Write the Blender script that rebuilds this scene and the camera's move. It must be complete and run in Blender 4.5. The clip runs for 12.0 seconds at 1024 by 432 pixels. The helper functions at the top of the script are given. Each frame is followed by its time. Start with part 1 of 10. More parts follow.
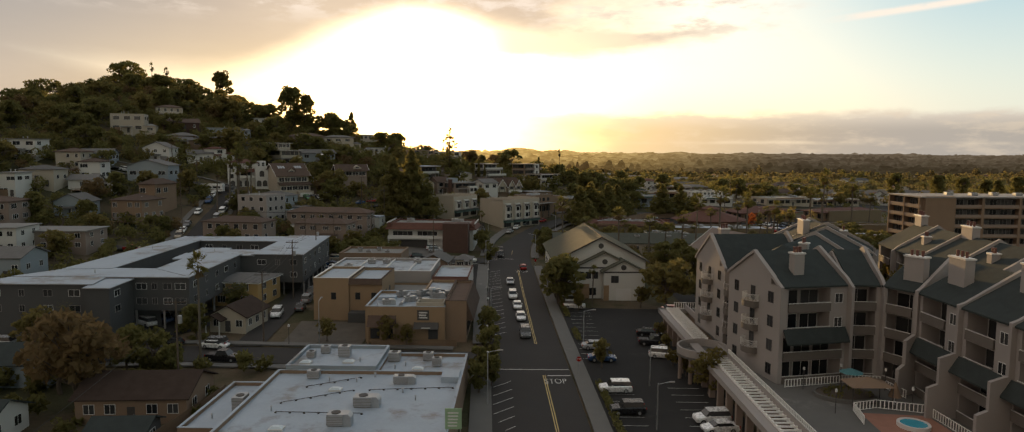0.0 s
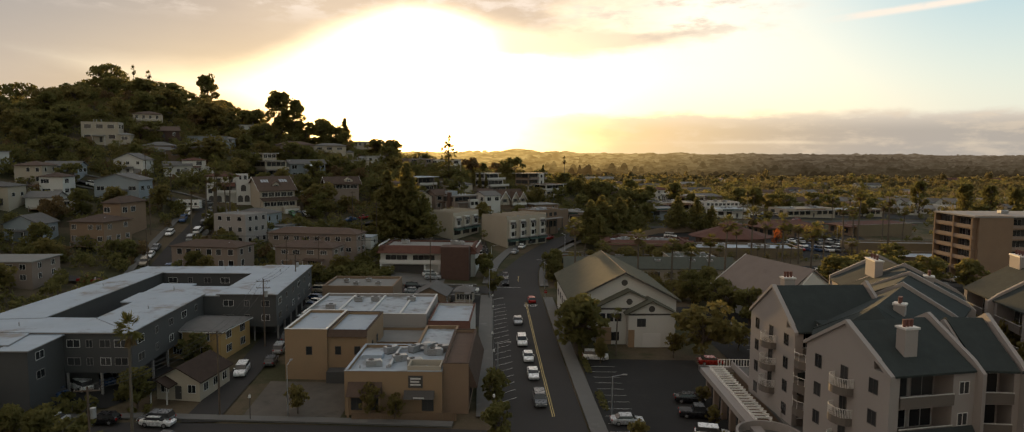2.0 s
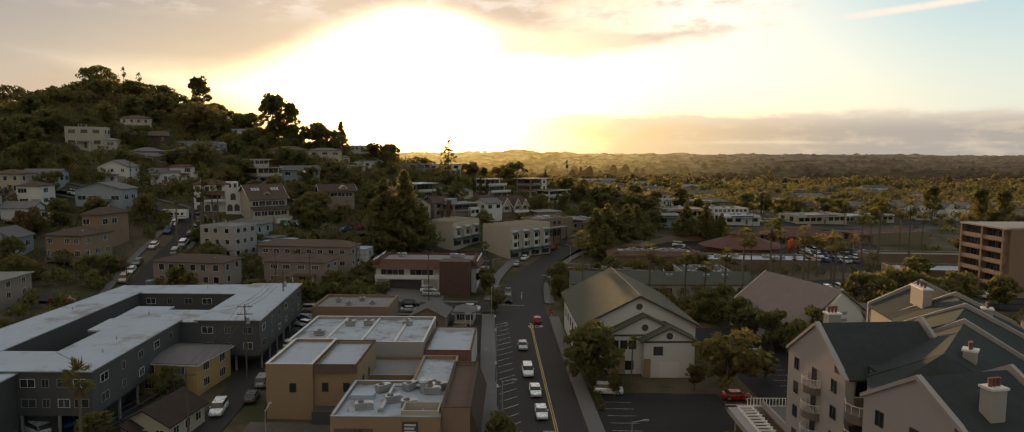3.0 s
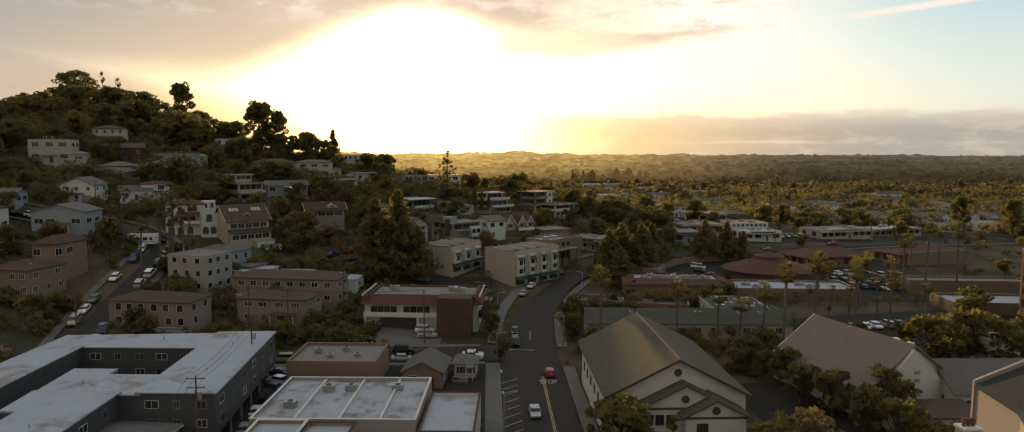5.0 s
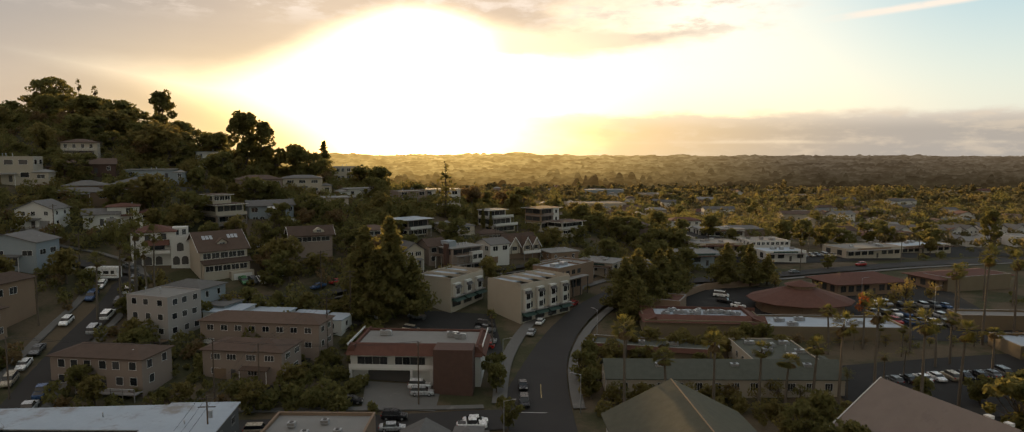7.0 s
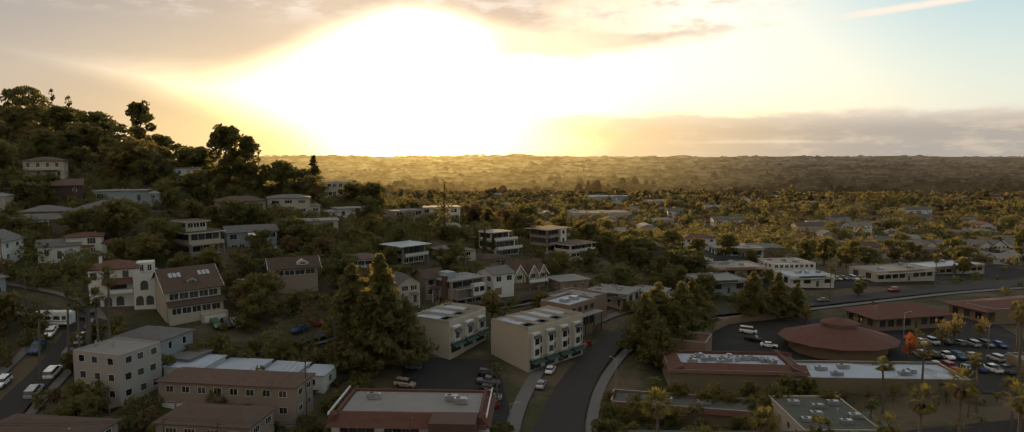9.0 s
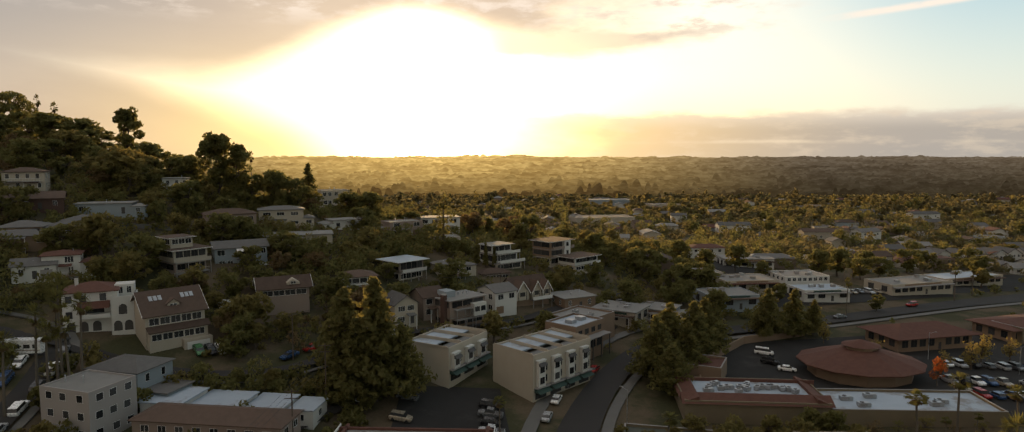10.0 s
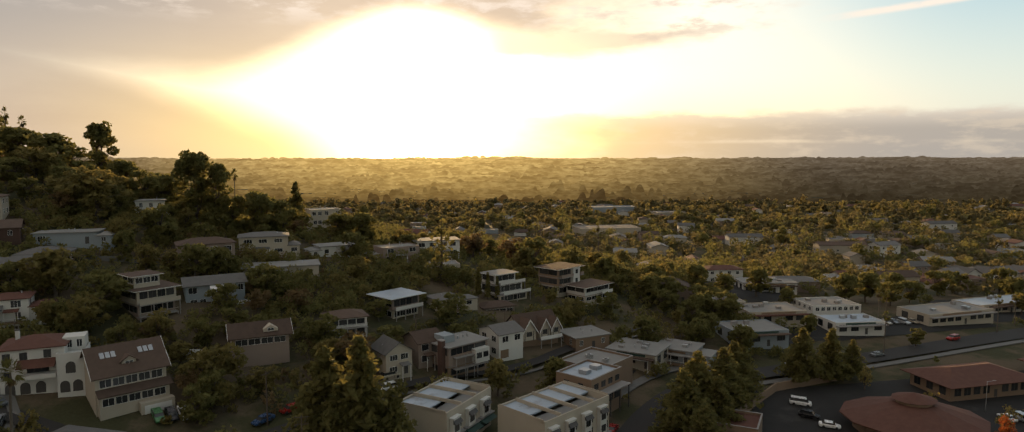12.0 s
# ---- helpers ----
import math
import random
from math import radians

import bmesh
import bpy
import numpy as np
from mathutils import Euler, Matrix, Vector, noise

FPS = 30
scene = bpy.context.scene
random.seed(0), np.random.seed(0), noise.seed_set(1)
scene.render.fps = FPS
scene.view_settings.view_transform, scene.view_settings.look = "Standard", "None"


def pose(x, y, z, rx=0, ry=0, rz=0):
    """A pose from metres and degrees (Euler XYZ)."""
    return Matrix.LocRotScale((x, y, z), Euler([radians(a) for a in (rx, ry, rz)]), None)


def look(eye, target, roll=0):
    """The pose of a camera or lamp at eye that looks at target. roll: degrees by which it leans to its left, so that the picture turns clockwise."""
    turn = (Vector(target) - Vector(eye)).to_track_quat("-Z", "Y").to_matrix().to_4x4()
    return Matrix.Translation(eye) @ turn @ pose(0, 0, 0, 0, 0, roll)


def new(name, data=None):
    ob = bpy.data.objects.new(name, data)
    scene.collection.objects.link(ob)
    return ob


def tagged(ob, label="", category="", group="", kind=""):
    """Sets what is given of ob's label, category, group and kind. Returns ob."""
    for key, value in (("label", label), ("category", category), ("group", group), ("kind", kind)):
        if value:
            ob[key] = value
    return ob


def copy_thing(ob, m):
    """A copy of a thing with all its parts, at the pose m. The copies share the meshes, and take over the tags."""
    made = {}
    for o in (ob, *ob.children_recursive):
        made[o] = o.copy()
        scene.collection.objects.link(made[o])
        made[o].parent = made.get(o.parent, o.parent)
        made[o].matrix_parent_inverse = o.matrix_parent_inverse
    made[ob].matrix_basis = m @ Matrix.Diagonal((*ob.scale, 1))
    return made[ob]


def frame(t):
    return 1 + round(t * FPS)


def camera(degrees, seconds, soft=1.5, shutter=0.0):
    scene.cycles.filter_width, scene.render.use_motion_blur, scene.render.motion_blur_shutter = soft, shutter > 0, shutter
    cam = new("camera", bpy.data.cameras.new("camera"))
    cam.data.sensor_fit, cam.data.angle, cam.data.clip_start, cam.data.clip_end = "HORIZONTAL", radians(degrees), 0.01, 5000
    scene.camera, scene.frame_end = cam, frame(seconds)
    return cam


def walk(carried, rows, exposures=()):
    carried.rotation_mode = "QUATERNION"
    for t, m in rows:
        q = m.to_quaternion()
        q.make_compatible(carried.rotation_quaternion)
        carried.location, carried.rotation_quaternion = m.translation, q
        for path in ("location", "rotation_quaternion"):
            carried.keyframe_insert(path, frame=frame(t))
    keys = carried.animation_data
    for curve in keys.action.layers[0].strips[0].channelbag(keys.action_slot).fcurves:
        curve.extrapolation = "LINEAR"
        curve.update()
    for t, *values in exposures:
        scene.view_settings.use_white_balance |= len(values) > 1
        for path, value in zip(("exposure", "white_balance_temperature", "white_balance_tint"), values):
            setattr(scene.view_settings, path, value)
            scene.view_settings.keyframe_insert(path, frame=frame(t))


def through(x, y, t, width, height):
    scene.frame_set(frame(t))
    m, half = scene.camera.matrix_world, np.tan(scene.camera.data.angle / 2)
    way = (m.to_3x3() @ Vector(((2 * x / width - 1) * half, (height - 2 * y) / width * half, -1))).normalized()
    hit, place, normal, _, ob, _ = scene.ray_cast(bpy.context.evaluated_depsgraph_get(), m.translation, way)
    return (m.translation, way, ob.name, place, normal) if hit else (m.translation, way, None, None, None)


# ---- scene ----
cam = camera(73.3, 12.0, 1.1)
# seconds, eye x y z, yaw pitch roll
PATH = [
    (0.0, 0.592, -0.716, 35.438, 0.545, -5.409, 0.412),
    (1.0, -0.471, 10.867, 37.497, 0.526, -5.403, 0.374),
    (2.0, -1.515, 22.388, 39.616, 0.508, -5.397, 0.336),
    (3.0, -2.542, 33.846, 41.846, 0.490, -5.391, 0.298),
    (4.0, -3.551, 45.241, 44.226, 0.472, -5.385, 0.260),
    (5.0, -4.542, 56.574, 46.777, 0.453, -5.379, 0.222),
    (6.0, -5.515, 67.843, 49.511, 0.435, -5.373, 0.184),
    (7.0, -6.470, 79.050, 52.424, 0.417, -5.368, 0.147),
    (8.0, -7.407, 90.195, 55.498, 0.399, -5.362, 0.109),
    (9.0, -8.326, 101.276, 58.703, 0.380, -5.356, 0.071),
    (10.0, -9.228, 112.295, 61.995, 0.362, -5.350, 0.033),
    (11.0, -10.111, 123.252, 65.316, 0.344, -5.344, -0.005),
    (12.0, -10.977, 134.145, 68.596, 0.326, -5.338, -0.043),
]
walk(cam, [(t, Matrix.Translation((x, y, z)) @ pose(0, 0, 0, 0, 0, yaw) @ pose(0, 0, 0, 90 + pitch) @ pose(0, 0, 0, 0, 0, roll))
           for t, x, y, z, yaw, pitch, roll in PATH], ((0.0, 0.1, 6900, 10), (12.0, 0.1, 6900, 10)))

# ---- light ----
SUN_AZ, SUN_EL = -8.0, 4.6  # degrees from +y to the right, and up


def nodes_of(owner):
    owner.use_nodes = True
    tree = owner.node_tree
    tree.nodes.clear()
    return tree


class Net:
    """Short hand for shader nodes."""

    def __init__(self, tree):
        self.tree = tree

    def node(self, kind, settings=None, **inputs):
        n = self.tree.nodes.new(kind)
        for key, value in (settings or {}).items():
            setattr(n, key, value)
        for key, value in inputs.items():
            self.link(n.inputs[int(key[1:])] if key[0] == "i" and key[1:].isdigit() else n.inputs[key.replace("_", " ")], value)
        return n

    def link(self, socket, value):
        if hasattr(value, "is_output"):
            self.tree.links.new(value, socket)
        else:
            socket.default_value = value

    def math(self, op, a, b=0.0, c=0.0, clamp=False):
        return self.node("ShaderNodeMath", {"operation": op, "use_clamp": clamp}, i0=a, i1=b, i2=c).outputs[0]

    def step(self, x, lo, hi, a=0.0, b=1.0):
        """Smooth step of x from a at lo to b at hi."""
        n = self.node("ShaderNodeMapRange", {"interpolation_type": "SMOOTHSTEP"}, Value=x)
        for i, v in zip((1, 2, 3, 4), (lo, hi, a, b)):
            n.inputs[i].default_value = v
        return n.outputs[0]

    def mix(self, f, a, b, mode="MIX"):
        n = self.node("ShaderNodeMix", {"data_type": "RGBA", "blend_type": mode})
        self.link(n.inputs[0], f), self.link(n.inputs[6], a), self.link(n.inputs[7], b)
        return n.outputs[2]

    def noise(self, vector, scale, detail=4.0, rough=0.55):
        return self.node("ShaderNodeTexNoise", Vector=vector, Scale=scale, Detail=detail, Roughness=rough).outputs["Fac"]


def rgb(r, g, b):
    return (r, g, b, 1.0)


def make_world():
    world = bpy.data.worlds.new("sky")
    scene.world = world
    net = Net(nodes_of(world))
    way = net.node("ShaderNodeTexCoord").outputs["Generated"]
    xyz = net.node("ShaderNodeSeparateXYZ", Vector=way).outputs
    az = net.math("MULTIPLY", net.math("ARCTAN2", xyz[0], xyz[1]), 57.2958)
    el = net.math("MULTIPLY", net.math("ARCSINE", xyz[2]), 57.2958)
    # cloud coordinates: stretched along the horizon
    flat = net.node("ShaderNodeCombineXYZ", X=net.math("MULTIPLY", az, 0.05), Y=net.math("MULTIPLY", el, 0.16), Z=0.0).outputs[0]
    wisp = net.noise(flat, 1.6, 6.0, 0.6)
    fine = net.noise(flat, 5.0, 6.0, 0.6)
    warp = net.math("SUBTRACT", wisp, 0.5)
    nishita = net.node("ShaderNodeTexSky", {"sky_type": "NISHITA", "sun_disc": False, "sun_elevation": radians(SUN_EL), "sun_rotation": radians(SUN_AZ), "altitude": 150.0, "dust_density": 2.0}).outputs[0]
    base = net.mix(1.0, nishita, rgb(0.055, 0.055, 0.055), "MULTIPLY")
    # clear blue, paler towards the horizon
    warm = net.mix(net.step(el, 1.0, 6.0), rgb(0.97, 0.86, 0.64), rgb(0.98, 0.97, 0.89))
    blue = net.mix(net.step(el, 3.0, 15.0), rgb(0.60, 0.72, 0.76), rgb(0.30, 0.54, 0.71))
    clear = net.mix(net.step(net.math("ABSOLUTE", net.math("ADD", az, 8.0)), 15.0, 42.0), warm, blue)
    clear = net.mix(net.step(el, 12.0, 30.0), clear, rgb(0.33, 0.48, 0.64))
    sky = net.mix(1.0, net.mix(0.8, base, clear), base, "ADD")
    # the sun's glow, wide and narrow
    sun = (math.sin(radians(SUN_AZ)) * math.cos(radians(SUN_EL)), math.cos(radians(SUN_AZ)) * math.cos(radians(SUN_EL)), math.sin(radians(SUN_EL)))
    dot = net.node("ShaderNodeVectorMath", {"operation": "DOT_PRODUCT"}, i0=way, i1=sun).outputs["Value"]
    off = net.math("MULTIPLY", net.math("ARCCOSINE", net.math("MINIMUM", dot, 0.99999)), 57.2958)
    # cloud deck above and to the left of the sun, its lower edge arched over the glow
    tilt = net.math("ADD", net.math("MULTIPLY", net.step(az, -8.0, -25.5), 5.6), net.math("MULTIPLY", net.step(az, -8.0, 3.0), 2.2))
    lower = net.math("SUBTRACT", net.math("ADD", 10.3, net.math("MULTIPLY", warp, 1.6)), tilt)
    fade = net.step(net.math("ADD", az, net.math("MULTIPLY", warp, 16.0)), 16.0, 0.0)
    deck = net.math("MULTIPLY", net.step(net.math("SUBTRACT", el, lower), -1.9, 2.4), fade)
    # the deck comes down again to the left of the glow, below a bright wedge
    foot = net.math("SUBTRACT", net.math("MULTIPLY", net.math("ADD", az, 12.5), -0.36), net.math("MULTIPLY", warp, 1.0))
    deck = net.math("MAXIMUM", deck, net.math("MULTIPLY", net.step(net.math("SUBTRACT", el, foot), 2.6, -2.4), net.step(az, -10.0, -20.0)))
    mid = net.math("ADD", 9.0, net.math("MULTIPLY", warp, 3.0))
    thin = net.math("SUBTRACT", 1.25, net.math("MULTIPLY", net.step(az, 2.0, 17.0), 1.0))
    tongue = net.math("MULTIPLY", net.step(net.math("SUBTRACT", net.math("ABSOLUTE", net.math("SUBTRACT", el, mid)), thin), 0.7, -0.5), net.math("MULTIPLY", net.step(az, 17.5, 11.0), net.step(az, -8.0, 0.0)))
    over = net.math("MULTIPLY", net.step(el, 13.0, 20.0), net.step(net.math("ADD", wisp, net.math("MULTIPLY", fine, 0.3)), 0.52, 0.72))
    cover = net.math("MAXIMUM", net.math("MAXIMUM", deck, net.math("MULTIPLY", tongue, 0.75)), net.math("MULTIPLY", over, 0.7))
    grey = net.mix(net.step(wisp, 0.3, 0.7), rgb(0.49, 0.395, 0.335), rgb(0.58, 0.475, 0.39))
    grey = net.mix(net.math("MULTIPLY", net.step(az, -14.0, -36.0), net.step(el, 2.0, 11.0)), grey, rgb(0.37, 0.335, 0.325))
    grey = net.mix(net.step(el, 14.0, 26.0), grey, rgb(0.42, 0.44, 0.48))
    gild = net.mix(net.step(el, 1.0, 9.0), rgb(0.80, 0.58, 0.27), rgb(0.72, 0.56, 0.36))
    grey = net.mix(net.math("MULTIPLY", net.step(off, 34.0, 9.0), net.step(el, 12.0, 4.0)), grey, gild)
    sky = net.mix(net.math("MULTIPLY", cover, 0.9), sky, grey)
    # broken bright cloud and streaks to the right of it
    streak = net.math("MULTIPLY", net.math("MULTIPLY", net.step(fine, 0.44, 0.66), net.step(el, 9.2, 11.5)), net.step(az, 30.0, 12.0))
    high = net.math("MULTIPLY", net.step(net.math("ABSOLUTE", net.math("SUBTRACT", el, net.math("ADD", 8.05, net.math("MULTIPLY", az, 0.072)))), 0.38, 0.05), net.math("MULTIPLY", net.step(fine, 0.28, 0.52), net.math("MULTIPLY", net.step(az, 22.5, 27.0), net.step(az, 35.0, 32.0))))
    sky = net.mix(net.math("MAXIMUM", net.math("MULTIPLY", streak, 0.7), net.math("MULTIPLY", high, 0.9)), sky, rgb(0.98, 0.86, 0.76))
    puff = net.math("MULTIPLY", net.math("MULTIPLY", net.step(net.math("ADD", fine, net.math("MULTIPLY", wisp, 0.6)), 0.78, 0.98), net.step(el, 7.6, 10.0)), net.math("MULTIPLY", net.step(az, 24.0, 14.0), net.step(az, 2.0, 8.0)))
    sky = net.mix(net.math("MULTIPLY", puff, 0.75), sky, rgb(0.66, 0.55, 0.47))
    # low bank along the horizon to the right
    top = net.math("ADD", 3.05, net.math("ADD", net.math("MULTIPLY", net.math("SUBTRACT", fine, 0.5), 1.6), net.math("MULTIPLY", warp, 0.8)))
    bank = net.math("MULTIPLY", net.step(net.math("SUBTRACT", el, top), 0.3, -0.5), net.step(net.math("ADD", az, net.math("MULTIPLY", warp, 14.0)), -5.0, 9.0))
    bankcol = net.mix(net.step(az, 2.0, 30.0), rgb(0.86, 0.63, 0.33), rgb(0.385, 0.35, 0.325))
    bankcol = net.mix(net.step(el, 1.5, 3.2), bankcol, net.mix(0.5, bankcol, rgb(0.95, 0.84, 0.72)))
    bankcol = net.mix(net.math("MULTIPLY", net.step(fine, 0.48, 0.66), 0.35), bankcol, rgb(0.80, 0.66, 0.50))
    slit = net.math("MULTIPLY", net.step(net.math("ABSOLUTE", net.math("SUBTRACT", el, net.math("ADD", 0.75, net.math("MULTIPLY", warp, 0.5)))), 0.22, 0.0), net.step(wisp, 0.40, 0.60))
    bankcol = net.mix(net.math("MULTIPLY", slit, 0.5), bankcol, rgb(0.88, 0.74, 0.55))
    sky = net.mix(net.math("MULTIPLY", bank, 0.88), sky, bankcol)
    # the sky is dimmer away from the sun
    sky = net.mix(1.0, sky, net.mix(net.step(off, 40.0, 125.0), rgb(1, 1, 1), rgb(1.06, 0.94, 0.80)), "MULTIPLY")
    glow = net.math("ADD", net.math("MULTIPLY", net.step(off, 22.0, 2.0), 0.55), net.math("MULTIPLY", net.step(off, 8.5, 3.0), 2.2))
    open_part = net.math("SUBTRACT", 1.0, net.math("MULTIPLY", bank, 0.75))
    glow = net.math("MULTIPLY", glow, open_part)
    low = net.math("MULTIPLY", net.step(net.math("ABSOLUTE", net.math("ADD", az, 8.0)), 26.0, 2.0), net.step(el, 5.0, 0.0))
    sky = net.mix(1.0, sky, net.mix(net.math("MULTIPLY", glow, net.step(cover, 1.15, 0.2), clamp=False), rgb(0, 0, 0), rgb(1.0, 0.88, 0.62)), "ADD")
    sky = net.mix(1.0, sky, net.mix(net.math("MULTIPLY", net.math("MULTIPLY", low, open_part), 0.45), rgb(0, 0, 0), rgb(1.0, 0.72, 0.28)), "ADD")
    back = net.node("ShaderNodeBackground", Color=sky, Strength=1.0)
    out = net.node("ShaderNodeOutputWorld")
    net.tree.links.new(back.outputs[0], out.inputs[0])


make_world()
sun_lamp = bpy.data.lights.new("sun", "SUN")
sun_lamp.energy, sun_lamp.angle, sun_lamp.color = 5.0, radians(1.5), (1.0, 0.64, 0.28)
sun = new("sun", sun_lamp)
sun.matrix_basis = look((0, 0, 0), (-math.sin(radians(SUN_AZ)) * math.cos(radians(SUN_EL)), -math.cos(radians(SUN_AZ)) * math.cos(radians(SUN_EL)), -math.sin(radians(SUN_EL))))


# ---- materials ----
MATS = {}


def material(name, colour, rough=0.8, metal=0.0, vary=0.15, scale=0.6, grain=6.0, bump=0.15, stain=None, stain_amount=0.0, spec=0.5, islands=0.0, objects=0.0):
    """A surface with blotches of two sizes, fine relief, and stains of another colour. scale, grain: waves in a metre."""
    if name in MATS:
        return MATS[name]
    m = MATS[name] = bpy.data.materials.new(name)
    net = Net(nodes_of(m))
    at = net.node("ShaderNodeTexCoord").outputs["Object"]
    big, small = net.noise(at, scale, 4.0, 0.6), net.noise(at, grain, 5.0, 0.65)
    tone = net.math("ADD", net.math("MULTIPLY", net.math("SUBTRACT", big, 0.5), 2.4 * vary), net.math("MULTIPLY", net.math("SUBTRACT", small, 0.5), 1.6 * vary))
    if islands:
        tone = net.math("ADD", tone, net.math("MULTIPLY", net.math("SUBTRACT", net.node("ShaderNodeNewGeometry").outputs["Random Per Island"], 0.5), 2 * islands))
    if objects:
        tone = net.math("ADD", tone, net.math("MULTIPLY", net.math("SUBTRACT", net.node("ShaderNodeObjectInfo").outputs["Random"], 0.5), 2 * objects))
    gain = net.math("ADD", tone, 1.0)
    col = net.node("ShaderNodeVectorMath", {"operation": "SCALE"}, i0=tuple(colour))
    net.link(col.inputs["Scale"], gain)
    col = col.outputs[0]
    if stain:
        spots = net.step(net.noise(at, scale * 0.45 + 0.03, 6.0, 0.7), 0.60 - 0.12 * stain_amount, 0.72 - 0.08 * stain_amount)
        col = net.mix(net.math("MULTIPLY", spots, min(1.0, 0.35 + stain_amount)), col, rgb(*stain))
    b = net.node("ShaderNodeBsdfPrincipled", Base_Color=col, Metallic=metal)
    net.link(b.inputs["Roughness"], net.math("ADD", rough, net.math("MULTIPLY", net.math("SUBTRACT", small, 0.5), 0.2), clamp=True))
    b.inputs["Specular IOR Level"].default_value = spec
    if bump:
        r = net.node("ShaderNodeBump", Strength=bump, Distance=0.03, Height=small)
        net.tree.links.new(r.outputs[0], b.inputs["Normal"])
    net.tree.links.new(b.outputs[0], net.node("ShaderNodeOutputMaterial").inputs[0])
    return m


def leaf_material(name, colour, warm, through=0.45):
    """Leaves: two tones, part of the light goes through."""
    if name in MATS:
        return MATS[name]
    m = MATS[name] = bpy.data.materials.new(name)
    net = Net(nodes_of(m))
    island = net.node("ShaderNodeNewGeometry").outputs["Random Per Island"]
    whole = net.node("ShaderNodeObjectInfo").outputs["Random"]
    col = net.mix(island, rgb(*[c * 0.6 for c in colour]), rgb(*warm))
    col = net.mix(net.math("MULTIPLY", whole, 0.45), col, rgb(*[c * 0.55 for c in warm]))
    b = net.node("ShaderNodeBsdfPrincipled", Base_Color=col, Roughness=0.8)
    b.inputs["Specular IOR Level"].default_value = 0.12
    t = net.node("ShaderNodeBsdfTranslucent", Color=net.mix(0.5, col, rgb(*[min(1, c * 1.7) for c in warm])))
    mix = net.node("ShaderNodeMixShader", i0=through)
    net.tree.links.new(b.outputs[0], mix.inputs[1])
    net.tree.links.new(t.outputs[0], mix.inputs[2])
    net.tree.links.new(mix.outputs[0], net.node("ShaderNodeOutputMaterial").inputs[0])
    return m


def glass_material():
    m = MATS["window_glass"] = bpy.data.materials.new("window_glass")
    net = Net(nodes_of(m))
    whole = net.node("ShaderNodeObjectInfo").outputs["Random"]
    b = net.node("ShaderNodeBsdfPrincipled", Base_Color=net.mix(whole, rgb(0.012, 0.014, 0.017), rgb(0.06, 0.06, 0.06)), Roughness=0.06)
    net.tree.links.new(b.outputs[0], net.node("ShaderNodeOutputMaterial").inputs[0])
    return m


def ground_material():
    """Dry soil with patches of rough grass."""
    m = MATS["ground"] = bpy.data.materials.new("ground")
    net = Net(nodes_of(m))
    at = net.node("ShaderNodeTexCoord").outputs["Object"]
    patch, clod = net.noise(at, 0.06, 6.0, 0.65), net.noise(at, 1.6, 6.0, 0.7)
    soil = net.mix(clod, rgb(0.065, 0.050, 0.033), rgb(0.13, 0.10, 0.066))
    grass = net.mix(clod, rgb(0.028, 0.031, 0.016), rgb(0.070, 0.066, 0.034))
    col = net.mix(net.step(patch, 0.42, 0.58), grass, soil)
    b = net.node("ShaderNodeBsdfPrincipled", Base_Color=col, Roughness=0.95)
    b.inputs["Specular IOR Level"].default_value = 0.1
    r = net.node("ShaderNodeBump", Strength=0.6, Distance=0.15, Height=clod)
    net.tree.links.new(r.outputs[0], b.inputs["Normal"])
    net.tree.links.new(b.outputs[0], net.node("ShaderNodeOutputMaterial").inputs[0])
    return m


ASPHALT = material("asphalt", (0.037, 0.034, 0.032), 0.85, vary=0.16, scale=0.12, grain=9, stain=(0.035, 0.034, 0.034), stain_amount=0.5, spec=0.18)
LOT = material("lot_asphalt", (0.030, 0.029, 0.028), 0.92, vary=0.2, scale=0.15, grain=9, stain=(0.055, 0.052, 0.049), stain_amount=0.3, spec=0.12)
CONCRETE = material("concrete", (0.105, 0.10, 0.092), 0.85, vary=0.14, scale=0.3, grain=5, stain=(0.19, 0.18, 0.165), stain_amount=0.3)
PAINT_W = material("road_paint_white", (0.42, 0.41, 0.39), 0.7, vary=0.2, scale=2, grain=9, stain=(0.2, 0.2, 0.2), stain_amount=0.3)
PAINT_Y = material("road_paint_yellow", (0.46, 0.34, 0.13), 0.7, vary=0.2, scale=2, grain=9)
WHITE_ROOF = material("white_roof_coating", (0.295, 0.345, 0.40), 0.65, vary=0.15, scale=0.22, grain=2.5, stain=(0.19, 0.18, 0.17), stain_amount=0.7)
TAR_ROOF = material("grey_roof_membrane", (0.20, 0.195, 0.185), 0.9, vary=0.15, scale=0.3, grain=4, stain=(0.16, 0.15, 0.14), stain_amount=0.4, spec=0.2)
SHINGLE_G = material("dark_green_shingle", (0.036, 0.043, 0.042), 0.95, vary=0.22, scale=0.8, grain=7, bump=0.4, spec=0.12)
SHINGLE_H = material("olive_grey_shingle", (0.082, 0.080, 0.060), 0.92, vary=0.22, scale=0.8, grain=7, bump=0.4, spec=0.15)
SHINGLE_L = material("grey_green_shingle", (0.075, 0.080, 0.066), 0.9, vary=0.2, scale=0.8, grain=7, bump=0.4, spec=0.2)
PATCHED_ROOF = material("patched_white_roof", (0.31, 0.35, 0.39), 0.7, vary=0.25, scale=0.35, grain=3, stain=(0.15, 0.145, 0.14), stain_amount=1.0)
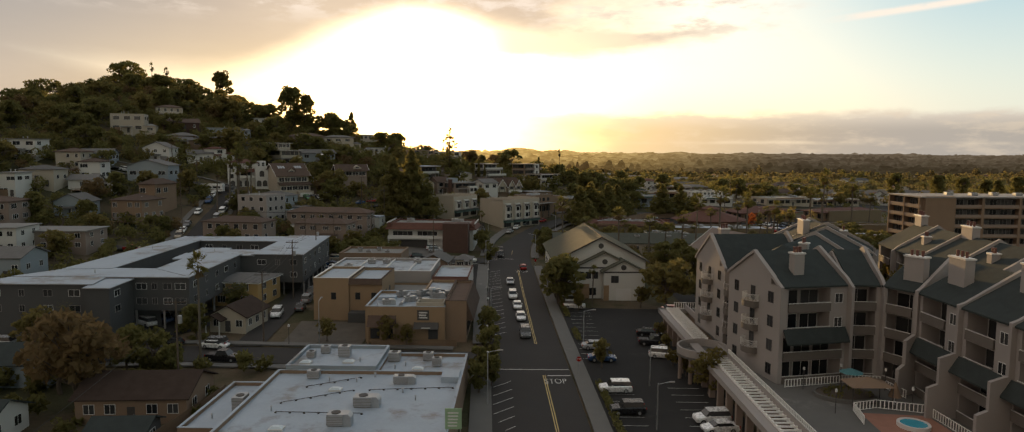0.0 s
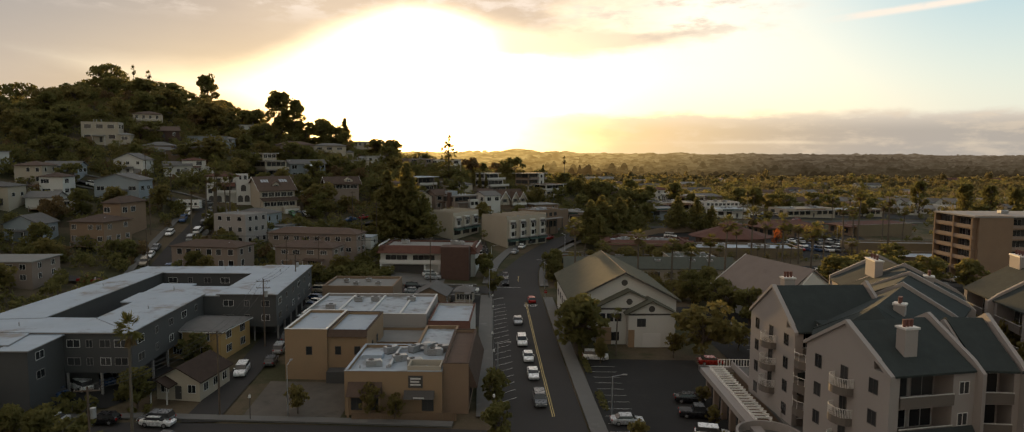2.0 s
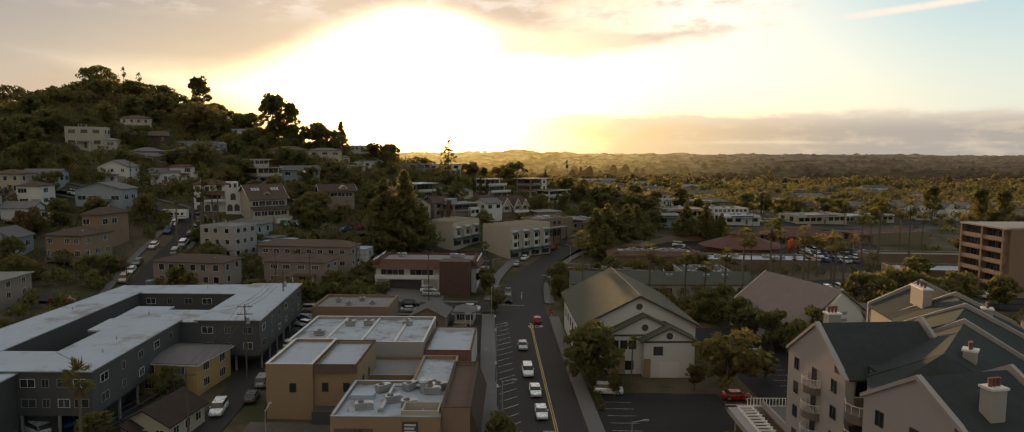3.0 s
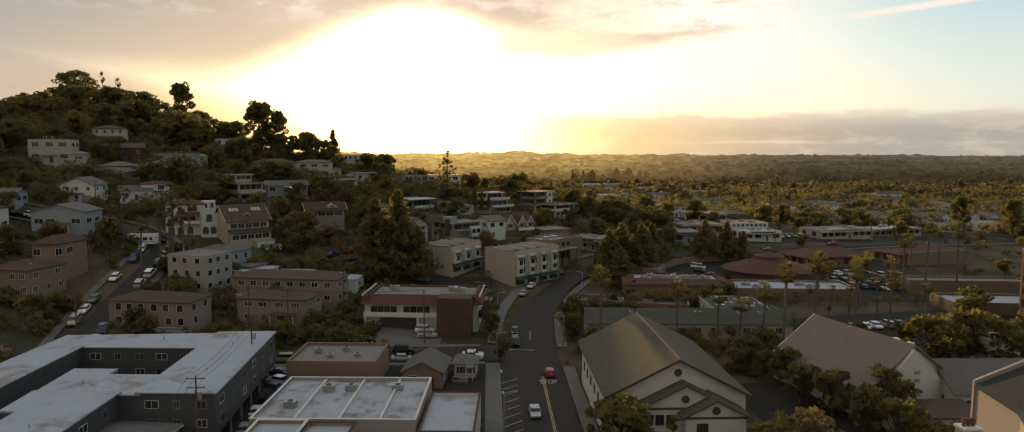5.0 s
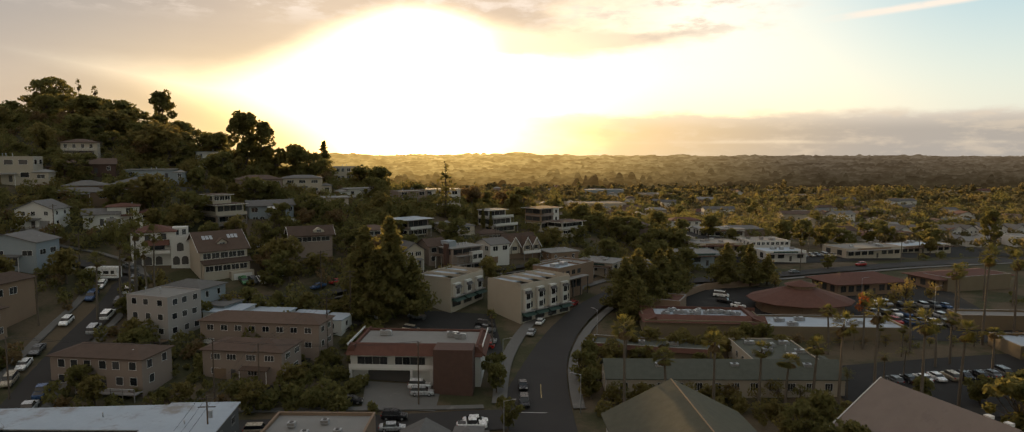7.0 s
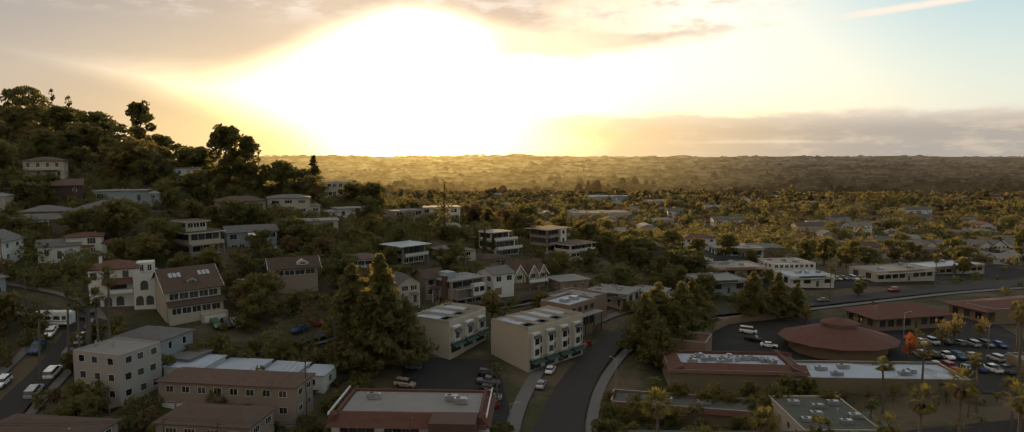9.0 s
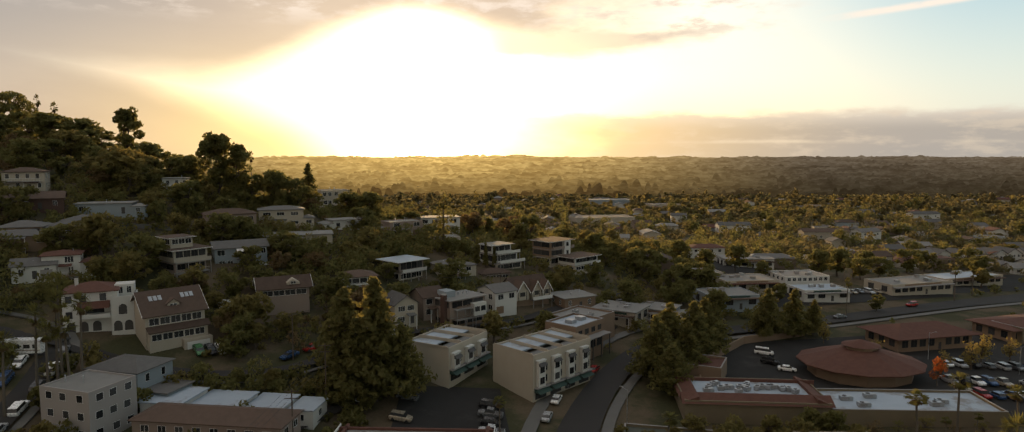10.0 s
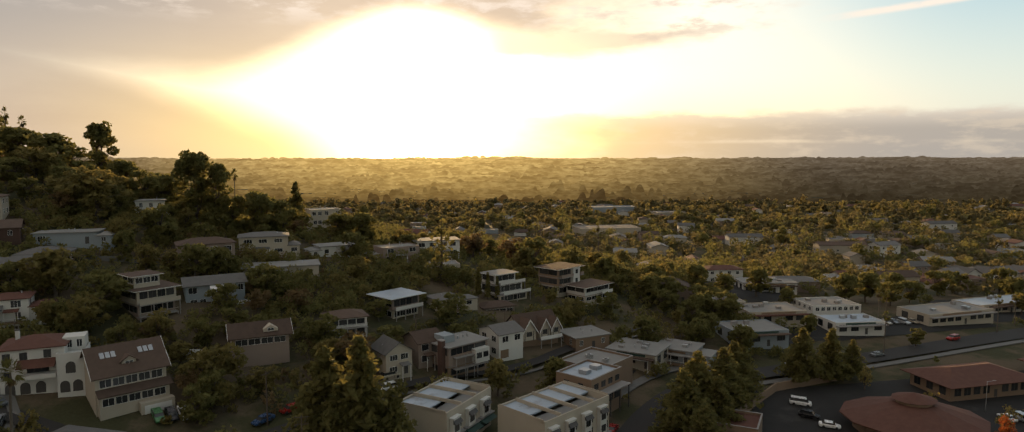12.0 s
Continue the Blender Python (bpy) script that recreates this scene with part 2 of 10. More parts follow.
SHINGLE_D = material("dark_brown_shingle", (0.048, 0.034, 0.028), 0.95, vary=0.3, scale=0.8, grain=7, bump=0.5, spec=0.1)
SHINGLE_B = material("brown_shingle", (0.085, 0.058, 0.045), 0.9, vary=0.25, scale=0.8, grain=7, bump=0.4, objects=0.25, spec=0.2)
SHINGLE_K = material("grey_shingle", (0.115, 0.11, 0.106), 0.9, vary=0.22, scale=0.8, grain=7, bump=0.4, objects=0.25, spec=0.2)
TILE_RED = material("red_clay_tile", (0.10, 0.047, 0.035), 0.85, vary=0.25, scale=0.8, grain=8, bump=0.5, islands=0.2, spec=0.2)
STUCCO_GREY = material("grey_stucco", (0.060, 0.060, 0.060), 0.92, vary=0.10, scale=0.3, grain=12, bump=0.3)
STUCCO_APT = material("pale_pink_grey_stucco", (0.275, 0.25, 0.235), 0.92, vary=0.07, scale=0.2, grain=12, bump=0.3)
STUCCO_TAN = material("tan_stucco", (0.25, 0.168, 0.10), 0.92, vary=0.10, scale=0.3, grain=12, bump=0.3)
STUCCO_OLIVE = material("olive_tan_stucco", (0.15, 0.118, 0.075), 0.92, vary=0.12, scale=0.3, grain=12, bump=0.3)
STUCCO_YEL = material("yellow_stucco", (0.36, 0.235, 0.095), 0.92, vary=0.08, scale=0.3, grain=12, bump=0.3)
STUCCO_CREAM = material("cream_stucco", (0.34, 0.30, 0.24), 0.92, vary=0.08, scale=0.3, grain=12, bump=0.3)
STUCCO_WHITE = material("white_stucco", (0.47, 0.46, 0.43), 0.92, vary=0.06, scale=0.3, grain=12, bump=0.25)
STUCCO_BROWN = material("brown_stucco", (0.20, 0.135, 0.09), 0.92, vary=0.1, scale=0.3, grain=12, bump=0.3)
STUCCO_PINK = material("pink_stucco", (0.215, 0.165, 0.135), 0.92, vary=0.08, scale=0.3, grain=12, bump=0.3)
STUCCO_BLUE = material("blue_grey_siding", (0.22, 0.25, 0.27), 0.85, vary=0.08, scale=0.3, grain=12, bump=0.3)
TRIM_WHITE = material("white_trim_paint", (0.52, 0.51, 0.49), 0.6, vary=0.05, scale=1, grain=9, bump=0.05)
WHITE_PAINT = material("bright_white_paint", (0.72, 0.71, 0.68), 0.55, vary=0.05, scale=1, grain=9, bump=0.05)
TRIM_DARK = material("dark_trim_paint", (0.05, 0.045, 0.042), 0.7, vary=0.1, scale=1, grain=9, bump=0.05)
TRIM_GREY = material("grey_band_paint", (0.22, 0.205, 0.195), 0.85, vary=0.08, scale=1, grain=9, bump=0.1)
TAUPE = material("taupe_paint", (0.115, 0.099, 0.086), 0.85, vary=0.08, scale=1, grain=9, bump=0.1)
STEEL = material("galvanised_metal", (0.36, 0.37, 0.38), 0.45, 0.7, vary=0.12, scale=1.5, grain=8, bump=0.05)
WOOD_POLE = material("weathered_pole_wood", (0.085, 0.062, 0.045), 0.9, vary=0.2, scale=1, grain=12, bump=0.3)
WOOD = material("fence_wood", (0.16, 0.105, 0.065), 0.9, vary=0.2, scale=1.5, grain=9, bump=0.3, islands=0.2)
BARK = material("bark", (0.085, 0.065, 0.048), 0.95, vary=0.25, scale=2, grain=9, bump=0.6)
PALM_BARK = material("palm_bark", (0.10, 0.082, 0.062), 0.95, vary=0.25, scale=2, grain=9, bump=0.6)
BRICK_DARK = material("dark_red_brick", (0.075, 0.040, 0.030), 0.9, vary=0.2, scale=1, grain=12, bump=0.4)
RUBBER = material("tyre_rubber", (0.018, 0.018, 0.018), 0.85, vary=0.1, bump=0)
CHROME = material("wheel_alloy", (0.45, 0.45, 0.46), 0.35, 0.8, vary=0.05, bump=0)
LAMP_RED = material("tail_light_plastic", (0.28, 0.012, 0.01), 0.25, vary=0.05, bump=0)
LAMP_CLEAR = material("headlight_plastic", (0.6, 0.6, 0.58), 0.15, vary=0.03, bump=0)
WIRE = material("black_cable", (0.02, 0.02, 0.02), 0.7, vary=0.05, bump=0)
AWNING = material("green_canvas", (0.03, 0.06, 0.05), 0.9, vary=0.1)
BRICK_PAVE = material("red_brick_paving", (0.27, 0.13, 0.09), 0.9, vary=0.2, scale=1, grain=9)
GLASS = glass_material()
GROUND = ground_material()
LEAF_OAK = leaf_material("dark_green_leaves", (0.105, 0.108, 0.04), (0.175, 0.158, 0.056), 0.5)
LEAF_OLIVE = leaf_material("olive_leaves", (0.12, 0.11, 0.044), (0.21, 0.17, 0.06), 0.55)
LEAF_RUST = leaf_material("rusty_autumn_leaves", (0.125, 0.085, 0.046), (0.2, 0.138, 0.066), 0.45)
LEAF_FIRE = leaf_material("orange_autumn_leaves", (0.28, 0.07, 0.025), (0.42, 0.13, 0.04))
LEAF_GOLD = leaf_material("yellow_autumn_leaves", (0.20, 0.15, 0.05), (0.27, 0.21, 0.07))
LEAF_PINE = leaf_material("pine_needles", (0.088, 0.092, 0.036), (0.18, 0.156, 0.054), 0.5)
LEAF_PALM = leaf_material("palm_fronds", (0.08, 0.085, 0.03), (0.175, 0.16, 0.05), 0.45)
LEAF_FAR = leaf_material("distant_leaves", (0.115, 0.1, 0.048), (0.165, 0.138, 0.066), 0.55)
THATCH = leaf_material("dry_palm_skirt", (0.12, 0.085, 0.045), (0.17, 0.12, 0.06), 0.15)


def car_paint(name, colour, metal=0.3):
    return material(name + "_car_paint", colour, 0.28, metal, vary=0.03, scale=0.5, grain=3, bump=0)


# ---- building blocks ----
class Geo:
    """Vertices and faces of one mesh, gathered piece by piece."""

    def __init__(self):
        self.v, self.f = [], []

    def add(self, verts, faces):
        n = len(self.v)
        self.v.extend(verts)
        self.f.extend([tuple(i + n for i in face) for face in faces])
        return self

    def box(self, x0, y0, z0, x1, y1, z1):
        v = [(x, y, z) for z in (z0, z1) for y in (y0, y1) for x in (x0, x1)]
        return self.add(v, [(0, 2, 3, 1), (4, 5, 7, 6), (0, 1, 5, 4), (2, 6, 7, 3), (0, 4, 6, 2), (1, 3, 7, 5)])

    def ring(self, x0, y0, x1, y1, z0, z1, t):
        """One closed wall round a rectangle, t thick, inside it."""
        out = [(x0, y0), (x1, y0), (x1, y1), (x0, y1)]
        inn = [(x0 + t, y0 + t), (x1 - t, y0 + t), (x1 - t, y1 - t), (x0 + t, y1 - t)]
        v = [(x, y, z) for z in (z0, z1) for x, y in out + inn]
        f = []
        for a in range(4):
            b = (a + 1) % 4
            f += [(a, b, 8 + b, 8 + a), (4 + b, 4 + a, 12 + a, 12 + b), (8 + a, 8 + b, 12 + b, 12 + a), (b, a, 4 + a, 4 + b)]
        return self.add(v, f)

    def prism(self, outline, z0, z1):
        """An outline in plan, counter-clockwise, as an upright block."""
        n = len(outline)
        v = [(x, y, z0) for x, y in outline] + [(x, y, z1) for x, y in outline]
        return self.add(v, [tuple(reversed(range(n))), tuple(range(n, 2 * n))] + [(i, (i + 1) % n, n + (i + 1) % n, n + i) for i in range(n)])

    def slab(self, outline, axis, a, b):
        """An outline across one axis (x or y), drawn out from a to b. For x: outline in (y, z); for y: in (x, z)."""
        n = len(outline)
        put = (lambda p, c: (c, p[0], p[1])) if axis == "x" else (lambda p, c: (p[0], c, p[1]))
        v = [put(p, a) for p in outline] + [put(p, b) for p in outline]
        return self.add(v, [tuple(reversed(range(n))), tuple(range(n, 2 * n))] + [(i, (i + 1) % n, n + (i + 1) % n, n + i) for i in range(n)])

    def tube(self, p, q, r0, r1=None, sides=8, caps=True):
        """A round bar from p to q."""
        p, q, r1 = Vector(p), Vector(q), r0 if r1 is None else r1
        w = (q - p).normalized()
        u = w.orthogonal().normalized()
        s = w.cross(u)
        v = []
        for c, r in ((p, r0), (q, r1)):
            v += [tuple(c + r * (math.cos(2 * math.pi * i / sides) * u + math.sin(2 * math.pi * i / sides) * s)) for i in range(sides)]
        f = [(i, (i + 1) % sides, sides + (i + 1) % sides, sides + i) for i in range(sides)]
        if caps:
            f += [tuple(reversed(range(sides))), tuple(range(sides, 2 * sides))]
        return self.add(v, f)

    def mesh(self, name, mat, smooth=False):
        me = bpy.data.meshes.new(name)
        me.from_pydata(self.v, [], self.f)
        me.materials.append(mat)
        if smooth:
            me.polygons.foreach_set("use_smooth", [True] * len(me.polygons))
        me.update()
        return me


def part(name, geo, mat, parent, label="", at=None, smooth=False):
    """ONE mesh object under a thing or a part. geo: a Geo, or a mesh that is shared."""
    ob = new(name, geo.mesh(name, mat, smooth) if isinstance(geo, Geo) else geo)
    ob.parent = parent
    if at is not None:
        ob.matrix_basis = at
    if label:
        ob["label"] = label
    return ob


def thing(name, at, label, category, group="", kind=""):
    ob = new(name)
    ob.empty_display_size = 0.5
    ob.matrix_basis = at
    return tagged(ob, label, category, group, kind)


def solid(name, geo, mat, label, category, group="", kind="", at=None, smooth=False):
    """A thing that is one mesh."""
    ob = new(name, geo.mesh(name, mat, smooth))
    if at is not None:
        ob.matrix_basis = at
    return tagged(ob, label, category, group, kind)


# ---- the lie of the land ----
HILL = np.array(((1.9, 1.9, -3.0, -0.5, 0.1, 1.3),
                 (5.1, 0.0, 2.0, 2.9, -2.3, -1.4),
                 (27.4, -2.3, -0.7, -4.2, 7.5, 0.7),
                 (11.5, 6.8, 20.1, -5.0, -3.0, 0.4),
                 (52.2, 3.6, 4.0, 14.0, 6.5, 3.0),
                 (-3.1, 0.8, 13.5, -7.3, -2.1, -0.5)))
HILL_X, HILL_Y = np.array([-240, -160, -80, 0, 80, 160]), np.array([60, 150, 240, 330, 420, 510])


def land(x, y):
    """Height of the ground."""
    gx, gy = np.exp(-((x - HILL_X) ** 2) / 10368.0), np.exp(-((y - HILL_Y) ** 2) / 10368.0)
    return float(gy @ HILL @ gx)


def build_ground():
    xs = np.concatenate([np.linspace(-4800, -700, 12), np.linspace(-600, -330, 10), np.arange(-320, 330, 5.0), np.linspace(350, 700, 12), np.linspace(800, 4800, 12)])
    ys = np.concatenate([np.linspace(-1500, -100, 8), np.arange(-60, 560, 5.0), np.linspace(580, 900, 12), np.linspace(1000, 4900, 14)])
    g = Geo()
    g.v = [(x, y, land(x, y) - 0.12) for y in ys for x in xs]
    n = len(xs)
    g.f = [(j * n + i, j * n + i + 1, (j + 1) * n + i + 1, (j + 1) * n + i) for j in range(len(ys) - 1) for i in range(n - 1)]
    solid("ground", g, GROUND, "dry hillside soil with patches of rough grass", "ground", kind="structure", smooth=True)


def resample(line, step):
    out = []
    for (x0, y0), (x1, y1) in zip(line, line[1:]):
        n = max(1, round(math.hypot(x1 - x0, y1 - y0) / step))
        out += [(x0 + (x1 - x0) * i / n, y0 + (y1 - y0) * i / n) for i in range(n)]
    return out + [line[-1]]


def bend(line, rounds=2):
    """Rounds the corners of a line."""
    for _ in range(rounds):
        out = [line[0]]
        for (x0, y0), (x1, y1) in zip(line, line[1:]):
            out += [(0.75 * x0 + 0.25 * x1, 0.75 * y0 + 0.25 * y1), (0.25 * x0 + 0.75 * x1, 0.25 * y0 + 0.75 * y1)]
        line = out + [line[-1]]
    return line


def sideways(line, off):
    """The line shifted to its right by off metres."""
    out = []
    for i, (x, y) in enumerate(line):
        (ax, ay), (bx, by) = line[max(0, i - 1)], line[min(len(line) - 1, i + 1)]
        d = math.hypot(bx - ax, by - ay) or 1.0
        out.append((x + off * (by - ay) / d, y - off * (bx - ax) / d))
    return out


def strip(line, width, up, thick=0.0, step=3.0):
    """A band that follows the land along a line, up metres over it; thick: the depth of its sides."""
    line = resample(line, step)
    left, right = sideways(line, -width / 2), sideways(line, width / 2)
    g = Geo()
    n = len(line)
    mid = [land(x, y) for x, y in line]
    g.v = [(x, y, z + up) for (x, y), z in zip(left, mid)] + [(x, y, z + up) for (x, y), z in zip(right, mid)]
    g.f = [(i, n + i, n + i + 1, i + 1) for i in range(n - 1)]
    if thick:
        g.v += [(x, y, z - thick) for x, y, z in g.v]
        m = 2 * n
        g.f += [(i, i + 1, m + i + 1, m + i) for i in range(n - 1)] + [(n + i + 1, n + i, m + n + i, m + n + i + 1) for i in range(n - 1)]
    return g


# ---- buildings ----
SHARED = {}
FOOT = []  # plan of every building: middle, half sizes, turn


def shared(key, make):
    if key not in SHARED:
        SHARED[key] = make()
    return SHARED[key]


def window(parent, at, w, h, frame_mat=None, name="window", bars=1, far=False):
    """A window: a frame that stands proud of the wall, with a glass pane and a middle bar. Local x along the wall, -y outwards, origin at its centre."""
    mat = frame_mat or TRIM_WHITE

    def make_frame():
        g, t = Geo(), 0.06
        ring = Geo().ring(-w / 2 - t, -h / 2 - t, w / 2 + t, h / 2 + t, -0.02, 0.06, t)
        g.add([(x, -z, y) for x, y, z in ring.v], ring.f)
        for i in range(bars):
            x = -w / 2 + w * (i + 1) / (bars + 1)
            g.box(x - 0.03, -0.045, -h / 2, x + 0.03, 0.0, h / 2)
        return g.mesh("window_frame", mat)

    def make_pane():
        return Geo().box(-w / 2, -0.025, -h / 2, w / 2, 0.01, h / 2).mesh("pane", GLASS)

    if far:
        def make_both():
            me = make_frame()
            me.materials.append(GLASS)
            bm = bmesh.new()
            bm.from_mesh(me)
            vs = [bm.verts.new((x, -0.03, z)) for x, z in ((-w / 2, -h / 2), (w / 2, -h / 2), (w / 2, h / 2), (-w / 2, h / 2))]
            bm.faces.new(vs).material_index = 1
            bm.to_mesh(me)
            bm.free()
            return me

        return part(name, shared(("far", w, h, mat.name, bars), make_both), None, parent, at=at)
    win = part(name, shared(("frame", w, h, mat.name, bars), make_frame), None, parent, at=at)
    part("pane", shared(("pane", w, h), make_pane), None, win)
    return win


def face(side, w, d):
    """The pose of a wall's foot, x along it and -y outwards: S, N, W or E of a block w by d."""
    return {"S": pose(0, -d / 2, 0), "N": pose(0, d / 2, 0, 0, 0, 180), "W": pose(-w / 2, 0, 0, 0, 0, -90), "E": pose(w / 2, 0, 0, 0, 0, 90)}[side]


def windows(parent, w, d, side, xs, z, ww, wh, mat=None, bars=1, far=False):
    for x in xs:
        window(parent, face(side, w, d) @ pose(x, 0, z), round(ww, 1), round(wh, 1), mat, bars=bars, far=far)


def spread(n, length):
    return [(-0.5 + (i + 0.5) / n) * length for i in range(n)]


def gable_roof(w, d, h, rise, over=0.5, along="x", t=0.18):
    """A pitched roof over a block w by d at height h."""
    g = Geo()
    half, run = (d / 2, w / 2) if along == "x" else (w / 2, d / 2)
    k = rise / half
    low = h - over * k
    out = [(-half - over, low), (0, h + rise), (half + over, low), (half + over, low + t), (0, h + rise + t * 1.15), (-half - over, low + t)]
    if along == "x":
        g.slab(out, "x", -run - over, run + over)
    else:
        g.slab(out, "y", run + over, -run - over)
    return g


def gable_end(w, d, h, rise, along="x", t=0.2):
    """The walls' two triangles under a pitched roof."""
    g = Geo()
    half, run = (d / 2, w / 2) if along == "x" else (w / 2, d / 2)
    tri = [(-half, h - 0.02), (half, h - 0.02), (0, h + rise - 0.02)]
    for a, b in ((-run, -run + t), (run - t, run)):
        g.slab(tri, along, *((a, b) if along == "x" else (b, a)))
    return g


def hip_roof(w, d, h, rise, over=0.5, t=0.18):
    g = Geo()
    x, y = w / 2 + over, d / 2 + over
    rx, ry = max(0.0, x - y), max(0.0, y - x)
    low = h - 0.1
    v = [(-x, -y, low), (x, -y, low), (x, y, low), (-x, y, low), (-x, -y, low + t), (x, -y, low + t), (x, y, low + t), (-x, y, low + t)]
    if rx >= ry:
        v += [(-rx, 0, h + rise), (rx, 0, h + rise)]
        f = [(4, 5, 9, 8), (5, 6, 9), (6, 7, 8, 9), (7, 4, 8)]
    else:
        v += [(0, -ry, h + rise), (0, ry, h + rise)]
        f = [(4, 5, 8), (5, 6, 9, 8), (6, 7, 9), (7, 4, 8, 9)]
    return g.add(v, f + [(3, 2, 1, 0), (0, 1, 5, 4), (1, 2, 6, 5), (2, 3, 7, 6), (3, 0, 4, 7)])


def flat_roof(w, d, h, parapet=0.5, t=0.25):
    return Geo().box(-w / 2 + t, -d / 2 + t, h - 0.25, w / 2 - t, d / 2 - t, h - parapet + 0.05 if parapet > 0.3 else h - 0.02)


def eave_roof(w, d, h, over=0.6, t=0.25):
    """A flat roof that juts out over the walls."""
    return Geo().box(-w / 2 - over, -d / 2 - over, h, w / 2 + over, d / 2 + over, h + t)


def base_of(x, y, w, d, turn):
    m = pose(x, y, 0, 0, 0, turn)
    zs = [land(*(m @ Vector((a * w / 2, b * d / 2, 0)))[:2]) for a in (-1, 1) for b in (-1, 1)]
    return min(zs), max(zs)


def dress_house(ob, w, d, h, deep, wall, roof, odd, trim, balcony):
    """What sets hill houses apart: a lower wing, a raised deck on posts, a porch roof, a garage door, vents and a fascia."""
    end = odd.choice((-1, 1))
    if w < 17 and odd.random() < 0.6:
        ww, wd, wh = odd.uniform(3.5, 6.0), d * odd.uniform(0.6, 0.8), min(3.1, h * 0.72)
        m = pose(end * (w / 2 + ww / 2 + 0.01), -d * odd.uniform(-0.1, 0.3), 0)
        wing = part("wing", Geo().ring(-ww / 2, -wd / 2, ww / 2, wd / 2, deep, wh, 0.22), wall, ob, at=m)
        part("roof", eave_roof(ww, wd, wh, 0.45, 0.2) if odd.random() < 0.5 else hip_roof(ww, wd, wh, 0.9, 0.4), roof, wing)
        window(wing, pose(0, -wd / 2, wh * 0.55), round(ww * odd.choice((0.3, 0.5)), 1), 1.2, trim, far=True)
    if odd.random() < 0.55 and not balcony:
        x0, x1 = sorted((end * w * 0.5, -end * w * odd.uniform(0.0, 0.4)))
        out, up = -d / 2 - odd.uniform(2.0, 3.2), 0.0
        deck = part("deck", Geo().box(x0, out, up - 0.2, x1, -d / 2 - 0.01, up), odd.choice((WOOD, TRIM_GREY)), ob)
        n = max(2, int((x1 - x0) / 2.4))
        for i in range(n + 1):
            px = x0 + 0.1 + (x1 - x0 - 0.2) * i / n
            part("post", Geo().box(px - 0.07, out + 0.05, deep, px + 0.07, out + 0.19, up + 1.0), TRIM_GREY, deck)
        part("rail", Geo().box(x0, out + 0.06, up + 0.92, x1, out + 0.16, up + 1.02), TRIM_WHITE if odd.random() < 0.5 else WOOD, deck)
        part("rail", Geo().box(x0, out + 0.08, up + 0.45, x1, out + 0.13, up + 0.52), WOOD, deck)
    if odd.random() < 0.5:
        x0 = odd.uniform(-0.3, 0.1) * w
        porch = part("porch_roof", Geo().slab([(-d / 2 - 1.8, 2.45), (-d / 2 - 0.01, 2.8), (-d / 2 - 0.01, 2.95), (-d / 2 - 1.8, 2.6)], "x", x0, x0 + w * 0.35), roof, ob)
        for px in (x0 + 0.15, x0 + w * 0.35 - 0.15):
            part("post", Geo().box(px - 0.07, -d / 2 - 1.7, deep, px + 0.07, -d / 2 - 1.56, 2.5), TRIM_WHITE, porch)
    if odd.random() < 0.4:
        part("garage_door", Geo().box(-1.3, -0.05, 0.02, 1.3, 0.02, 2.2), odd.choice((TRIM_GREY, WOOD)), ob, at=face("S", w, d) @ pose(-end * w * 0.28, -0.06, 0))
    for _ in range(odd.randint(1, 3)):
        vx, vy = odd.uniform(-0.35, 0.35) * w, odd.uniform(-0.2, 0.2) * d
        part("vent", Geo().tube((vx, vy, h - 0.3), (vx, vy, h + 0.9), 0.12, 0.12, 7).tube((vx, vy, h + 0.9), (vx, vy, h + 1.05), 0.2, 0.16, 7), STEEL, ob)


